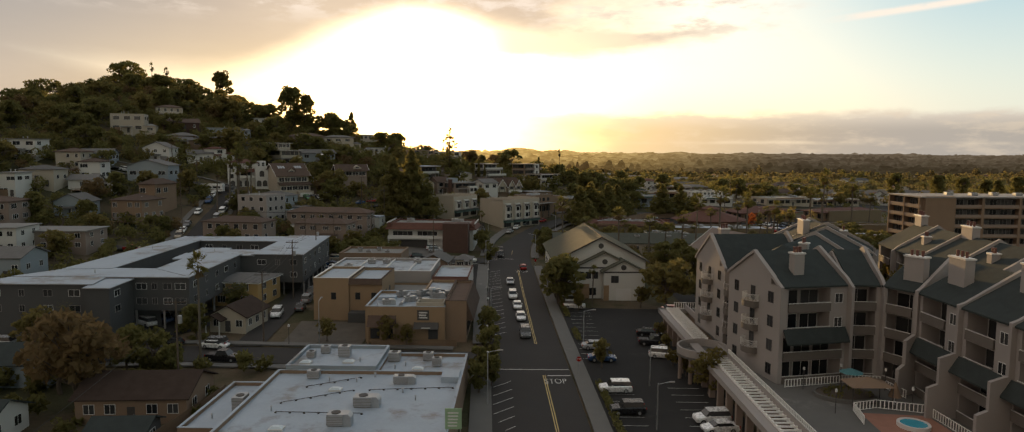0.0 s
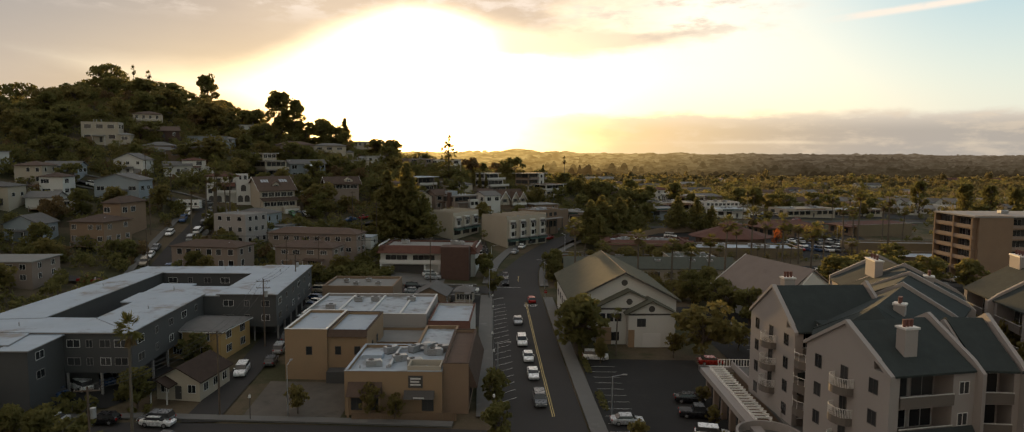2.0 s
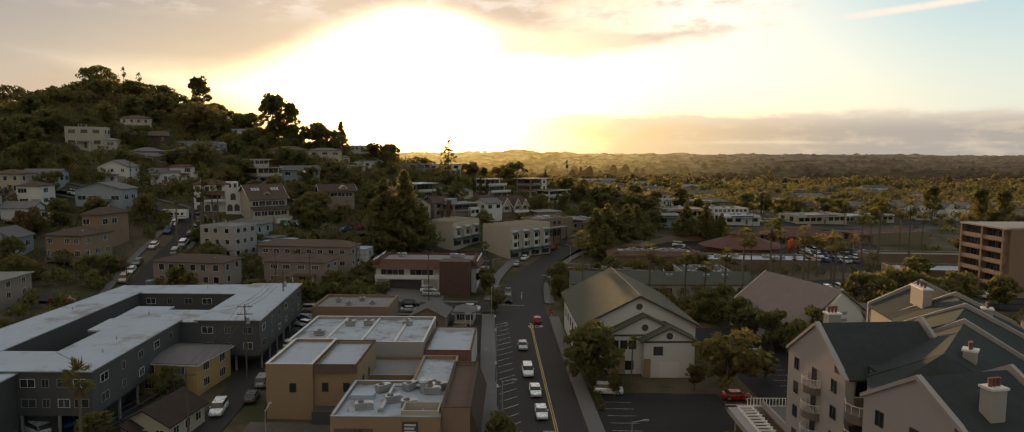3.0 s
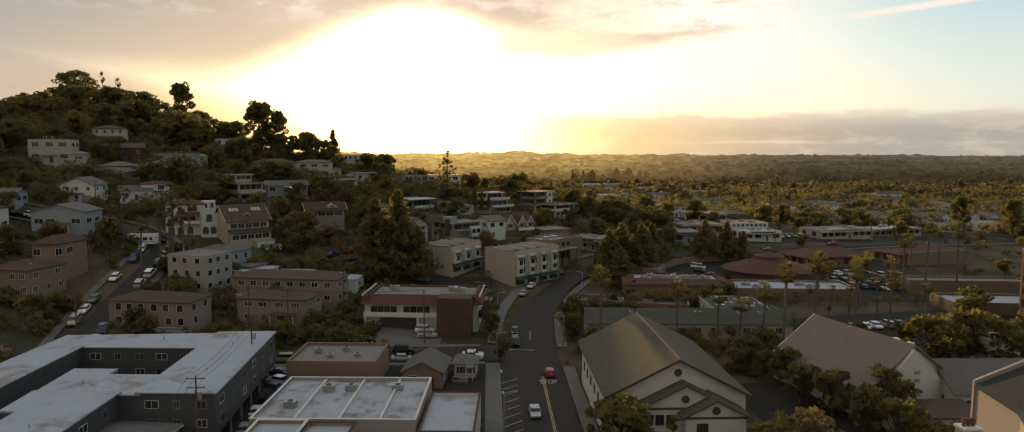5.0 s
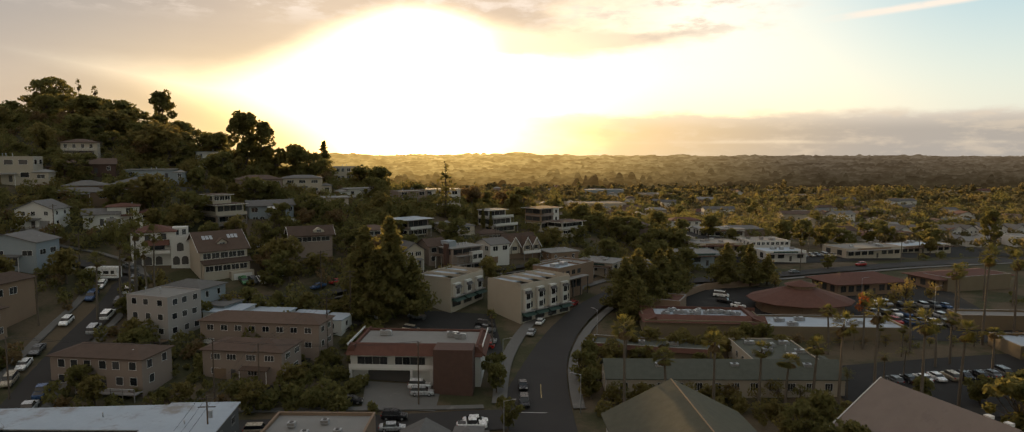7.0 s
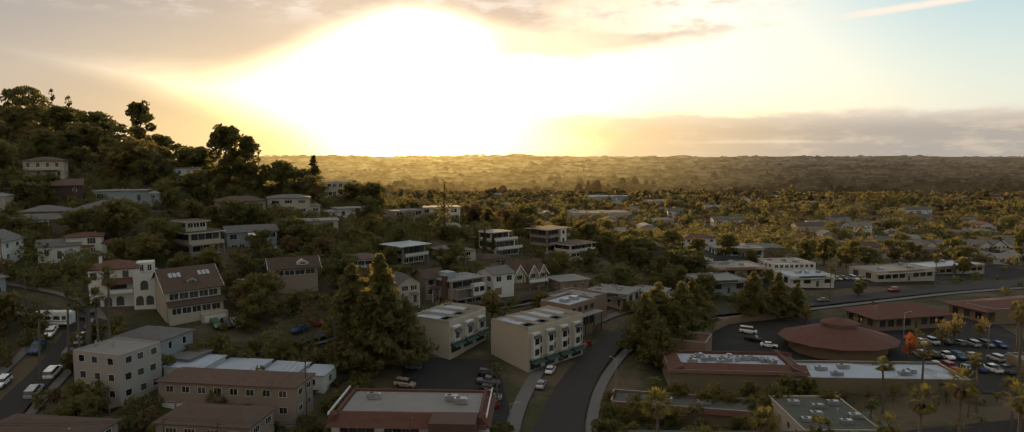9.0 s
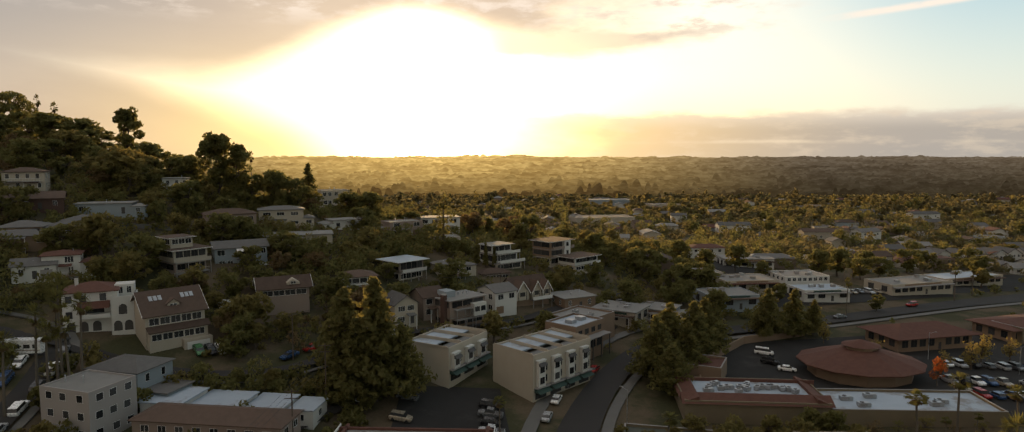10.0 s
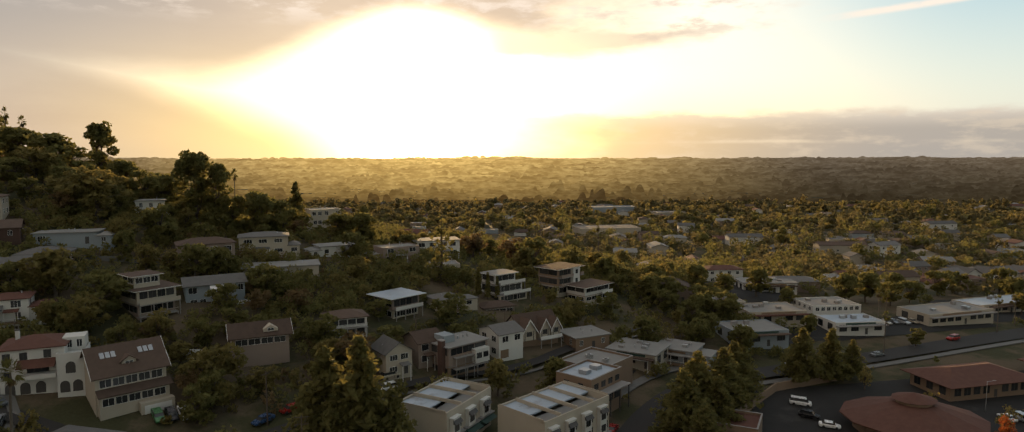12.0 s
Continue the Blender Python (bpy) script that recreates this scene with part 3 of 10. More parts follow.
def house(name, x, y, w, d, h, turn, wall, roof, roof_kind, label, category="house", rise=1.6, along="x", storeys=1, front=3, side=2, win=(1.3, 1.2), z=None, trim=None, group="", parapet=0.5, over=0.5, sides="SWE", bars=1, door=True, chimney=False, balcony=False):
    """A house or block: walls, roof, windows in rows, a door. Origin at the foot of its middle; the front is its -y side."""
    lo, hi = base_of(x, y, w, d, turn)
    z = (0.6 * lo + 0.4 * hi) if z is None else z
    FOOT.append((x, y, w / 2, d / 2, turn))
    if sides == "SWE":
        sides = "SE" if x < -15 else "SW" if x > 25 else "SWE"
    ob = thing(name, pose(x, y, z, 0, 0, turn), label, category, group)
    deep = min(-1.0, lo - z - 1.0)
    if roof_kind == "flat":
        part("wall", Geo().ring(-w / 2, -d / 2, w / 2, d / 2, deep, h, 0.25), wall, ob)
        part("roof", flat_roof(w, d, h, parapet), roof, ob)
    else:
        g = Geo().ring(-w / 2, -d / 2, w / 2, d / 2, deep, h, 0.25)
        if roof_kind == "gable":
            tri = gable_end(w, d, h, rise, along)
            g.add(tri.v, tri.f)
        part("wall", g, wall, ob)
        part("roof", {"gable": lambda: gable_roof(w, d, h, rise, over, along), "hip": lambda: hip_roof(w, d, h, rise, over), "eave": lambda: eave_roof(w, d, h, over)}[roof_kind](), roof, ob)
    step = h / storeys
    odd = random.Random(int(x * 31 + y * 17))
    hill = y > 190 and x < 60 and w < 22 and sides and not group
    if hill:
        win = (odd.choice((1.0, 1.4, 1.9, 2.4)), odd.choice((1.1, 1.3, 1.5)))
        front = max(2, min(front, int(w / (win[0] + 1.1))))
        bars = odd.choice((0, 1, 2))
        dress_house(ob, w, d, h, deep, wall, roof, odd, trim, balcony)
    if name == "shop" and storeys == 1:
        win, front, side, trim, bars = (2.6, 2.1), max(2, int(w / 3.6)), 2, TRIM_DARK, 2
        part("canopy", Geo().box(-w / 2, -d / 2 - 1.6, h - 1.25, w / 2, -d / 2 - 0.01, h - 0.95), odd.choice((TILE_RED, TRIM_GREY, SHINGLE_B)), ob)
        part("sign_band", Geo().box(-w * 0.3, -d / 2 - 0.09, h - 0.85, w * 0.3, -d / 2 - 0.01, h - 0.25), odd.choice((TRIM_GREY, STUCCO_BROWN, AWNING)), ob)
    if name == "shop":
        for _ in range(4):
            vx, vy = odd.uniform(-0.4, 0.4) * w, odd.uniform(-0.3, 0.35) * d
            part("roof_unit", Geo().box(vx - 0.8, vy - 0.6, h - 0.6, vx + 0.8, vy + 0.6, h + odd.uniform(0.5, 1.0)), odd.choice((STEEL, TRIM_GREY)), ob)
    for s in range(storeys):
        zc = s * step + step * 0.55
        for k in sides:
            n, length = (front, w) if k in "SN" else (side, d)
            xs = [v + odd.uniform(-0.35, 0.35) for v in spread(n, length * 0.94) if odd.random() > 0.15] if hill else spread(n, length * 0.94)
            n = len(xs)
            if door and s == 0 and k == "S" and n > 1:
                x0 = xs.pop(n // 2)
                dr = part("door", Geo().box(-0.5, -0.05, 0, 0.5, 0.02, 2.05), TRIM_DARK, ob, at=face("S", w, d) @ pose(x0, 0, 0.02))
                if y < 215:
                    part("handle", Geo().box(0.36, -0.11, 0.98, 0.42, -0.05, 1.1), STEEL, dr)
            windows(ob, w, d, k, xs, zc, win[0], min(win[1], step * 0.62), trim, bars, y > 262)
        if balcony and s:
            bal = part("balcony", Geo().box(-w * 0.42, -d / 2 - 1.5, s * step - 0.18, w * 0.42, -d / 2, s * step), TRIM_GREY, ob)
            g = Geo().box(-w * 0.42, -d / 2 - 1.5, s * step + 0.95, w * 0.42, -d / 2 - 1.44, s * step + 1.02)
            for bx in spread(max(4, int(w / 0.5)), w * 0.82):
                g.box(bx - 0.02, -d / 2 - 1.49, s * step, bx + 0.02, -d / 2 - 1.45, s * step + 0.95)
            part("railing", g, TRIM_WHITE, bal)["kind"] = "stuff"
    if chimney:
        ch = part("chimney", Geo().box(w * 0.22, -0.4, h - 0.5, w * 0.22 + 0.9, 0.4, h + rise + 0.9), wall, ob)
        part("cap", Geo().box(w * 0.22 - 0.08, -0.48, h + rise + 0.9, w * 0.22 + 0.98, 0.48, h + rise + 1.02), TRIM_DARK, ch)
    return ob


# ---- plants ----
def scatter_leaves(rng, centres, radii, count, size, flat=0.75):
    """Leaf sprays: small bent quads scattered over the shells of clumps. Returns vertices and faces."""
    k = rng.choice(len(centres), count, p=radii**2 / (radii**2).sum())
    d = rng.normal(size=(count, 3))
    d /= np.linalg.norm(d, axis=1)[:, None]
    r = radii[k] * rng.uniform(0.55, 1.08, count) ** 0.6
    pos = centres[k] + d * (r * np.array([1, 1, 1])[:, None]).T * np.array([1, 1, flat])
    a = rng.normal(size=(count, 3)) + 0.6 * d
    a /= np.linalg.norm(a, axis=1)[:, None]
    b = np.cross(a, rng.normal(size=(count, 3)))
    b /= np.linalg.norm(b, axis=1)[:, None]
    s = size * rng.uniform(0.6, 1.4, count)[:, None]
    v = np.stack([pos - a * s, pos + b * s * 0.6, pos + a * s + np.cross(a, b) * s * 0.3, pos - b * s * 0.6], 1).reshape(-1, 3)
    f = np.arange(count * 4).reshape(-1, 4)
    return v, f


def leaf_mesh(name, v, f, mat):
    me = bpy.data.meshes.new(name)
    me.from_pydata(v.tolist(), [], f.tolist())
    me.materials.append(mat)
    me.update()
    return me


def broad_tree(seed, mat, leaves=1100, size=0.42, tall=0.5, label="", name="tree", category="tree"):
    """A tree 8 m high: tapered trunk, limbs, and a crown of leaf sprays in uneven lobes."""
    rng = np.random.default_rng(seed)
    ob = thing(name, pose(0, 0, -500), label, category)
    lobes = int(rng.integers(24, 32))
    ang = rng.uniform(0, 2 * math.pi, lobes)
    rad = rng.uniform(0.3, 3.2, lobes)
    hgt = rng.uniform(1.9, 7.1, lobes)
    rad *= np.clip(1.25 - np.abs(hgt - 4.6) / 4.2, 0.35, 1.1) * (1.15 - 0.5 * tall)
    centres = np.stack([rad * np.cos(ang), rad * np.sin(ang), hgt], 1)
    radii = rng.uniform(0.5, 1.25, lobes)
    g = Geo()
    p = Vector((0, 0, -0.6))
    r = 0.26
    knots = [Vector((rng.uniform(-0.25, 0.25), rng.uniform(-0.25, 0.25), z)) for z in (0.9, 2.0, 3.0, 4.4)]
    for q in knots:
        g.tube(p, q, r, r * 0.8, 7)
        p, r = q, r * 0.8
    for c in centres:
        q = knots[int(rng.integers(1, 4))]
        m = q.lerp(Vector(c), 0.5) + Vector((0, 0, -0.25))
        g.tube(q, m, 0.10, 0.07, 4, False).tube(m, c, 0.07, 0.03, 3, False)
    part("trunk", g, BARK, ob)
    v, f = scatter_leaves(rng, centres, radii, leaves, size)
    part("crown", leaf_mesh("crown", v, f, mat), None, ob)
    return ob


def clumped_tree(seed, mat, reach, low, leaves, label, flat=0.8):
    """A eucalyptus 8 m high: a bare forking trunk and separate clumps of leaves out to reach, from height low up."""
    rng = np.random.default_rng(seed)
    ob = thing("tree", pose(0, 0, -500), label, "tree")
    n = int(40 + 18 * reach)
    hgt = low + (7.5 - low) * rng.random(n) ** 0.8
    wide = reach * np.sqrt(np.clip(1 - ((hgt - 0.45 * (low + 7.6)) / (0.62 * (8.2 - low))) ** 2, 0.12, 1))
    ang, rad = rng.uniform(0, 2 * math.pi, n), np.sqrt(rng.uniform(0.04, 1, n)) * wide
    centres = np.stack([rad * np.cos(ang), rad * np.sin(ang), hgt], 1)
    radii = rng.uniform(0.40, 0.80, n)
    radii *= 0.85
    g = Geo().tube((0, 0, -0.6), (0.1, 0, low * 0.7), 0.2, 0.15, 7)
    forks = [Vector((rng.uniform(-0.4, 0.4) * reach, rng.uniform(-0.4, 0.4) * reach, z)) for z in np.linspace(low, 5.8, 5)]
    for q in forks:
        g.tube((0.1, 0, low * 0.7), q, 0.12, 0.07, 6)
    for c in centres:
        q = min(forks, key=lambda v: (v - Vector(c)).length + (1.5 if v.z > c[2] else 0))
        g.tube(q, c, 0.06, 0.02, 3, False)
    part("trunk", g, BARK, ob)
    v, f = scatter_leaves(rng, centres, radii, leaves, 0.19, flat)
    part("crown", leaf_mesh("crown", v, f, mat), None, ob)
    return ob


def conifer(seed, mat, leaves=1500, size=0.4, girth=1.0, label="", gaps=0.25):
    """A conifer 10 m high with tiers of drooping boughs."""
    rng = np.random.default_rng(seed)
    ob = thing("conifer", pose(0, 0, -500), label, "tree")
    g = Geo().tube((0, 0, -0.6), (0, 0, 9.6), 0.22, 0.03, 7)
    centres, radii = [], []
    z = 1.2
    while z < 9.5:
        reach = girth * 2.5 * (1 - (z / 10.2) ** 1.15) * rng.uniform(0.75, 1.1)
        for a in rng.uniform(0, 2 * math.pi) + np.arange(5) * 2 * math.pi / 5:
            if rng.random() < gaps:
                continue
            tip = Vector((math.cos(a) * reach, math.sin(a) * reach, z + 0.25 * reach - 0.2))
            g.tube((0, 0, z), tip, 0.05, 0.015, 4, False)
            for s in (0.35, 0.7, 1.0):
                centres.append(tuple(Vector((0, 0, z)).lerp(tip, s)))
                radii.append(0.30 + 0.28 * reach * (1.15 - 0.5 * s))
        z += 0.55
    centres.append((0, 0, 9.7)), radii.append(0.3)
    part("trunk", g, BARK, ob)
    v, f = scatter_leaves(rng, np.array(centres), np.array(radii), leaves, size, 0.6)
    part("crown", leaf_mesh("crown", v, f, mat), None, ob)
    return ob


def palm(seed, label, fan=True, skirt=True):
    """A palm 12 m high: slim ringed trunk, a head of fronds that arch, and the dry skirt below."""
    rng = np.random.default_rng(seed)
    ob = thing("palm_tree", pose(0, 0, -500), label, "palm tree")
    lean = rng.uniform(-0.4, 0.4, 2)
    g = Geo()
    p, r = Vector((0, 0, -0.5)), 0.24
    for i in range(1, 11):
        s = i / 10
        q = Vector((lean[0] * s * s, lean[1] * s * s, 10.6 * s))
        g.tube(p, q, r, r * 0.965 - 0.004, 7, False)
        p, r = q, r * 0.965 - 0.004
    part("trunk", g, PALM_BARK, ob)
    head = np.array(p)
    for nm, mat, n, lo, hi, length in (("crown", LEAF_PALM, 26 if fan else 26, -0.55, 1.4, 1.85 if fan else 2.6), ("skirt", THATCH, 22 if skirt else 6, -1.35, -0.75, 1.3)):
        v, f = [], []
        for _ in range(n):
            a, e = rng.uniform(0, 2 * math.pi), rng.uniform(lo, hi)
            out = np.array([math.cos(a) * math.cos(e), math.sin(a) * math.cos(e), math.sin(e)])
            side = np.array([-math.sin(a), math.cos(a), 0])
            stem = head + out * length * 0.45
            blades = 9 if fan else 12
            for b in range(blades):
                if fan:
                    w = (b / (blades - 1) - 0.5) * 2.3
                    tip = stem + (out * math.cos(w) + side * math.sin(w)) * length * 0.6 - np.array([0, 0, 0.12 + 0.25 * abs(w)])
                    root = stem
                else:
                    s = 0.25 + 0.75 * b / blades
                    root = head + out * length * s - np.array([0, 0, 0.9 * s * s * math.cos(e)])
                    tip = root + (side * (1 if b % 2 else -1) * 0.6 + out * 0.3) * (1.2 - 0.6 * s) - np.array([0, 0, 0.25])
                k = len(v)
                wide = np.cross(tip - root, [0.3, 0.2, 1.0])
                wide = wide / (np.linalg.norm(wide) + 1e-6) * (0.085 if fan else 0.07)
                m = (root + tip) / 2
                v += [root, m - wide, tip, m + wide]
                f.append((k, k + 1, k + 2, k + 3))
            k = len(v)
            v += [head, head + side * 0.03, stem + side * 0.02, stem]
            f.append((k, k + 1, k + 2, k + 3))
        part(nm, leaf_mesh(nm, np.array(v), np.array(f), mat), None, ob)
    return ob


def drop_master(ob):
    """Removes a pattern thing once its copies stand."""
    for o in (*ob.children_recursive, ob):
        bpy.data.objects.remove(o)


# ---- cars ----
CAR_SHAPES = {
    # length, width, height, bonnet height, roof from - to (from the front), rear glass foot
    "sedan": (4.7, 1.82, 1.45, 0.92, (1.75, 3.45), (1.15, 4.05), 1.02),
    "suv": (4.8, 1.92, 1.78, 1.08, (1.75, 4.35), (1.2, 4.68), 1.12),
    "hatchback": (4.2, 1.78, 1.5, 0.95, (1.6, 3.5), (1.05, 4.05), 1.0),
    "van": (5.2, 2.0, 1.95, 1.15, (1.35, 4.9), (0.75, 5.12), 1.15),
    "pickup": (5.5, 1.98, 1.85, 1.12, (1.95, 3.35), (1.4, 3.7), 1.12),
}


def car_master(kind, paint, label, far=False):
    L, W, H, B, (r0, r1), (g0, g1), S = CAR_SHAPES[kind]
    ob = thing({"pickup": "pickup_truck"}.get(kind, "car"), pose(0, 0, -500), label, {"pickup": "pickup truck", "van": "van"}.get(kind, "car"))
    hw, fl = W / 2, 0.30
    front = -L / 2
    # body: cross sections from bumper to bumper, rounded at the shoulders
    secs = [(0.0, 0.80, 0.42, 0.70), (0.12, 0.93, 0.30, B - 0.16), (0.9, 1.0, 0.24, B - 0.04), (g0, 1.0, 0.22, S - 0.03), (L * 0.5, 1.0, 0.22, S), (g1 - 0.1, 1.0, 0.22, S + 0.01), (L - 0.25, 0.97, 0.26, S - 0.02), (L - 0.05, 0.88, 0.36, S - 0.14), (L, 0.80, 0.45, 0.75)]
    if kind == "pickup":
        secs[5] = (g1, 1.0, 0.22, S)
    g = Geo()
    prof = lambda w, lo, hi: [(-w * 0.94, lo), (-w, lo + 0.15), (-w, hi - 0.16), (-w * 0.93, hi), (w * 0.93, hi), (w, hi - 0.16), (w, lo + 0.15), (w * 0.94, lo)]
    for s, k, lo, hi in secs:
        g.v += [(x, front + s, z) for x, z in prof(hw * k, lo, hi)]
    n = 8
    for i in range(len(secs) - 1):
        g.f += [(i * n + j, i * n + (j + 1) % n, (i + 1) * n + (j + 1) % n, (i + 1) * n + j) for j in range(n)]
    g.f += [tuple(reversed(range(n))), tuple(range((len(secs) - 1) * n, len(secs) * n))]
    body = part("body", g, paint, ob, smooth=False)
    # glass house with a painted roof
    t = 0.80
    v = [(-hw * 0.92, front + g0, S - 0.03), (hw * 0.92, front + g0, S - 0.03), (hw * 0.92, front + g1, S - 0.02), (-hw * 0.92, front + g1, S - 0.02), (-hw * t, front + r0, H - 0.06), (hw * t, front + r0, H - 0.06), (hw * t, front + r1, H - 0.06), (-hw * t, front + r1, H - 0.06)]
    part("glasshouse", Geo().add(v, [(0, 1, 5, 4), (1, 2, 6, 5), (2, 3, 7, 6), (3, 0, 4, 7), (4, 5, 6, 7)]), GLASS, ob, "dark car windows")
    g = Geo()
    g.box(-hw * t - 0.02, front + r0 - 0.03, H - 0.07, hw * t + 0.02, front + r1 + 0.03, H)
    part("roof", g, paint, ob)
    if kind == "pickup":
        part("cargo_bed", Geo().box(-hw * 0.8, front + g1 + 0.15, S + 0.005, hw * 0.8, front + L - 0.2, S + 0.012), TRIM_DARK, ob)
    for sx in (-1, 1):
        for wy in (front + 0.92, front + L - 1.0):
            wheel = part("wheel", shared(("tyre",), lambda: Geo().tube((-0.11, 0, 0), (0.11, 0, 0), 0.34, 0.34, 14).mesh("tyre", RUBBER)), None, ob, at=pose(sx * (hw - 0.10), wy, 0.34))
            if not far:
                part("rim", shared(("rim",), lambda: Geo().tube((-0.125, 0, 0), (0.125, 0, 0), 0.21, 0.21, 10).mesh("rim", CHROME)), None, wheel)
        if far:
            continue
        part("headlight", Geo().box(sx * hw * 0.72 - 0.17, front + 0.02, 0.62, sx * hw * 0.72 + 0.17, front + 0.2, 0.78), LAMP_CLEAR, ob)
        part("tail_light", Geo().box(sx * hw * 0.76 - 0.13, front + L - 0.14, S - 0.32, sx * hw * 0.76 + 0.13, front + L + 0.005, S - 0.1), LAMP_RED, ob)
        part("mirror", Geo().box(sx * (hw + 0.07) - 0.09, front + g0 + 0.45, S - 0.02, sx * (hw + 0.07) + 0.09, front + g0 + 0.6, S + 0.13), paint, ob)
    return ob


CAR_PAINTS = {"white": (0.72, 0.72, 0.71), "silver": (0.36, 0.37, 0.38), "grey": (0.12, 0.125, 0.13), "black": (0.015, 0.015, 0.017), "red": (0.30, 0.02, 0.015), "blue": (0.03, 0.07, 0.16), "beige": (0.34, 0.29, 0.22), "green": (0.05, 0.15, 0.06), "yellow": (0.50, 0.42, 0.03)}
CAR_MASTERS = {}
CAR_WORDS = {"sedan": "sedan", "suv": "sport utility car", "hatchback": "hatchback", "van": "van", "pickup": "pickup truck"}


def car(kind, colour, x, y, heading, where="parked on the asphalt", group="parked cars", z=None):
    """A car whose nose points to heading: degrees from -y, counter-clockwise."""
    far = y > 236 or x < -60
    key = (kind, colour, far)
    if key not in CAR_MASTERS:
        CAR_MASTERS[key] = car_master(kind, car_paint(colour, CAR_PAINTS[colour]), f"{colour} {CAR_WORDS[kind]} parked outdoors", far)
    m = pose(x, y, 0, 0, 0, heading)
    a, b = m @ Vector((0, -1.4, 0)), m @ Vector((0, 1.4, 0))
    za, zb = land(a.x, a.y), land(b.x, b.y)
    z = (za + zb) / 2 + 0.06 if z is None else z
    ob = copy_thing(CAR_MASTERS[key], pose(x, y, z) @ pose(0, 0, 0, 0, 0, heading) @ pose(0, 0, 0, math.degrees(math.atan2(zb - za, 2.8))))
    return tagged(ob, f"{colour} {CAR_WORDS[kind]} {where}", group=group)



# ---- ground, roads, pavements ----
build_ground()


def asphalt(name, line, width, label, category="road", up=0.05, mat=None, kind="structure"):
    return solid(name, strip(line, width, up), mat or ASPHALT, label, category, kind=kind)


def stretch(line, y0, y1):
    return [p for p in resample(line, 2.0) if y0 <= p[1] <= y1]


MAIN = bend([(8.0, -60), (6.2, 20), (3.9, 84), (1.2, 131), (-1.2, 183), (-2.3, 215), (-1.0, 240), (6.0, 268), (19.0, 296), (36.0, 316), (62, 328), (105, 345), (180, 380), (300, 430)])
MAIN_W = 12.6
asphalt("road", MAIN, MAIN_W, "worn asphalt street with painted lanes")
SIDE_A = [(-5.0, 110.5), (-30, 111.5), (-55, 112), (-130, 104), (-260, 96)]
SIDE_B = [(-8.0, 203.5), (-40, 199), (-75, 193), (-130, 186), (-260, 176)]
CLIMB = bend([(-94, 190.5), (-103, 220), (-107, 247), (-112, 262), (-140, 262), (-190, 255)])
TERRACE = bend([(-112, 262), (-85, 256), (-62, 262), (-48, 283), (-30, 298), (-10, 310), (5, 330), (30, 352)])
ALLEY = [(-46.5, 116), (-48, 140), (-52, 175), (-53, 196)]
for line, w, lab in ((SIDE_A, 9.0, "narrow asphalt side street"), (SIDE_B, 9.5, "asphalt side street with a crossing"), (CLIMB, 9.0, "asphalt street climbing the hill"), (TERRACE, 7.0, "asphalt lane along the hillside"), (ALLEY, 5.0, "narrow back alley of worn asphalt")):
    asphalt("road", line, w, lab, up=0.035)
asphalt("road", [(-45, 255), (-55, 240), (-55, 204)], 6.0, "narrow back lane of worn asphalt", up=0.03)
asphalt("road", [(62, 205), (130, 214), (220, 235)], 8.0, "asphalt service street past the palms", up=0.03)


def pavement(line, width=2.6):
    ob = solid("pavement", strip(line, width, 0.20, 0.25), CONCRETE, "pale concrete pavement with a raised kerb", "pavement", kind="structure")
    return ob


left, right = sideways(MAIN, -MAIN_W / 2 - 1.5), sideways(MAIN, MAIN_W / 2 + 1.5)
for y0, y1 in ((-60, 104), (117, 197)):
    pavement([p for p in resample(left, 2.0) if y0 < p[1] < y1 and p[0] < 20], 3.0)
pavement([p for p in resample(left, 2.0) if p[1] > 209 and p[0] < 60], 3.0)
pavement([p for p in resample(right, 2.0) if p[1] < 196 and p[0] < 20], 2.4)
pavement([p for p in resample(right, 2.0) if p[1] > 208 and p[0] < 290], 2.4)
for line, off, x0, x1 in ((SIDE_A, 5.6, -120, -9), (SIDE_A, -5.6, -120, -10), (SIDE_B, 5.9, -90, -12), (SIDE_B, -5.9, -90, -11)):
    pavement([p for p in resample(sideways(line, off), 2.0) if x0 < p[0] < x1], 1.8)
pavement([p for p in sideways(TERRACE, 4.4) if p[0] > -84], 1.4)
pavement(sideways(CLIMB, 5.6)[1:-4], 1.8)
pavement(sideways(CLIMB, -5.6)[1:-4], 1.8)


def paint(line, width, mat=None, up=0.066, label="painted road line"):
    return solid("road_marking", strip(line, width, up, step=2.0), mat or PAINT_W, label, "road marking", "road markings", "structure")


for y0, y1 in ((20, 104), (118, 190), (213, 330)):
    for off in (-0.15, 0.15) if y0 != 213 else (0.0,):
        paint(stretch(sideways(MAIN, 2.0 + off if y0 != 213 else 0.6), y0, y1), 0.13, PAINT_Y, label="yellow centre line of the street")
for y in (103.6, 106.2, 190.0, 206.5):
    c = min(MAIN, key=lambda p: abs(p[1] - y))
    a, b = (2.4, 6.0) if y in (103.6, 190.0) else (-6.0, 6.0)
    paint([(c[0] + a, y), (c[0] + b, y + 0.2)], 0.35 if y in (103.6, 190.0) else 0.25, label="white stop line across the lane")
for y in np.arange(60, 100, 3.2):
    c = min(resample(MAIN, 1), key=lambda p: abs(p[1] - y))
    paint([(c[0] - 6.1, y), (c[0] - 3.4, y + 2.6)], 0.12, label="white slanting parking line")
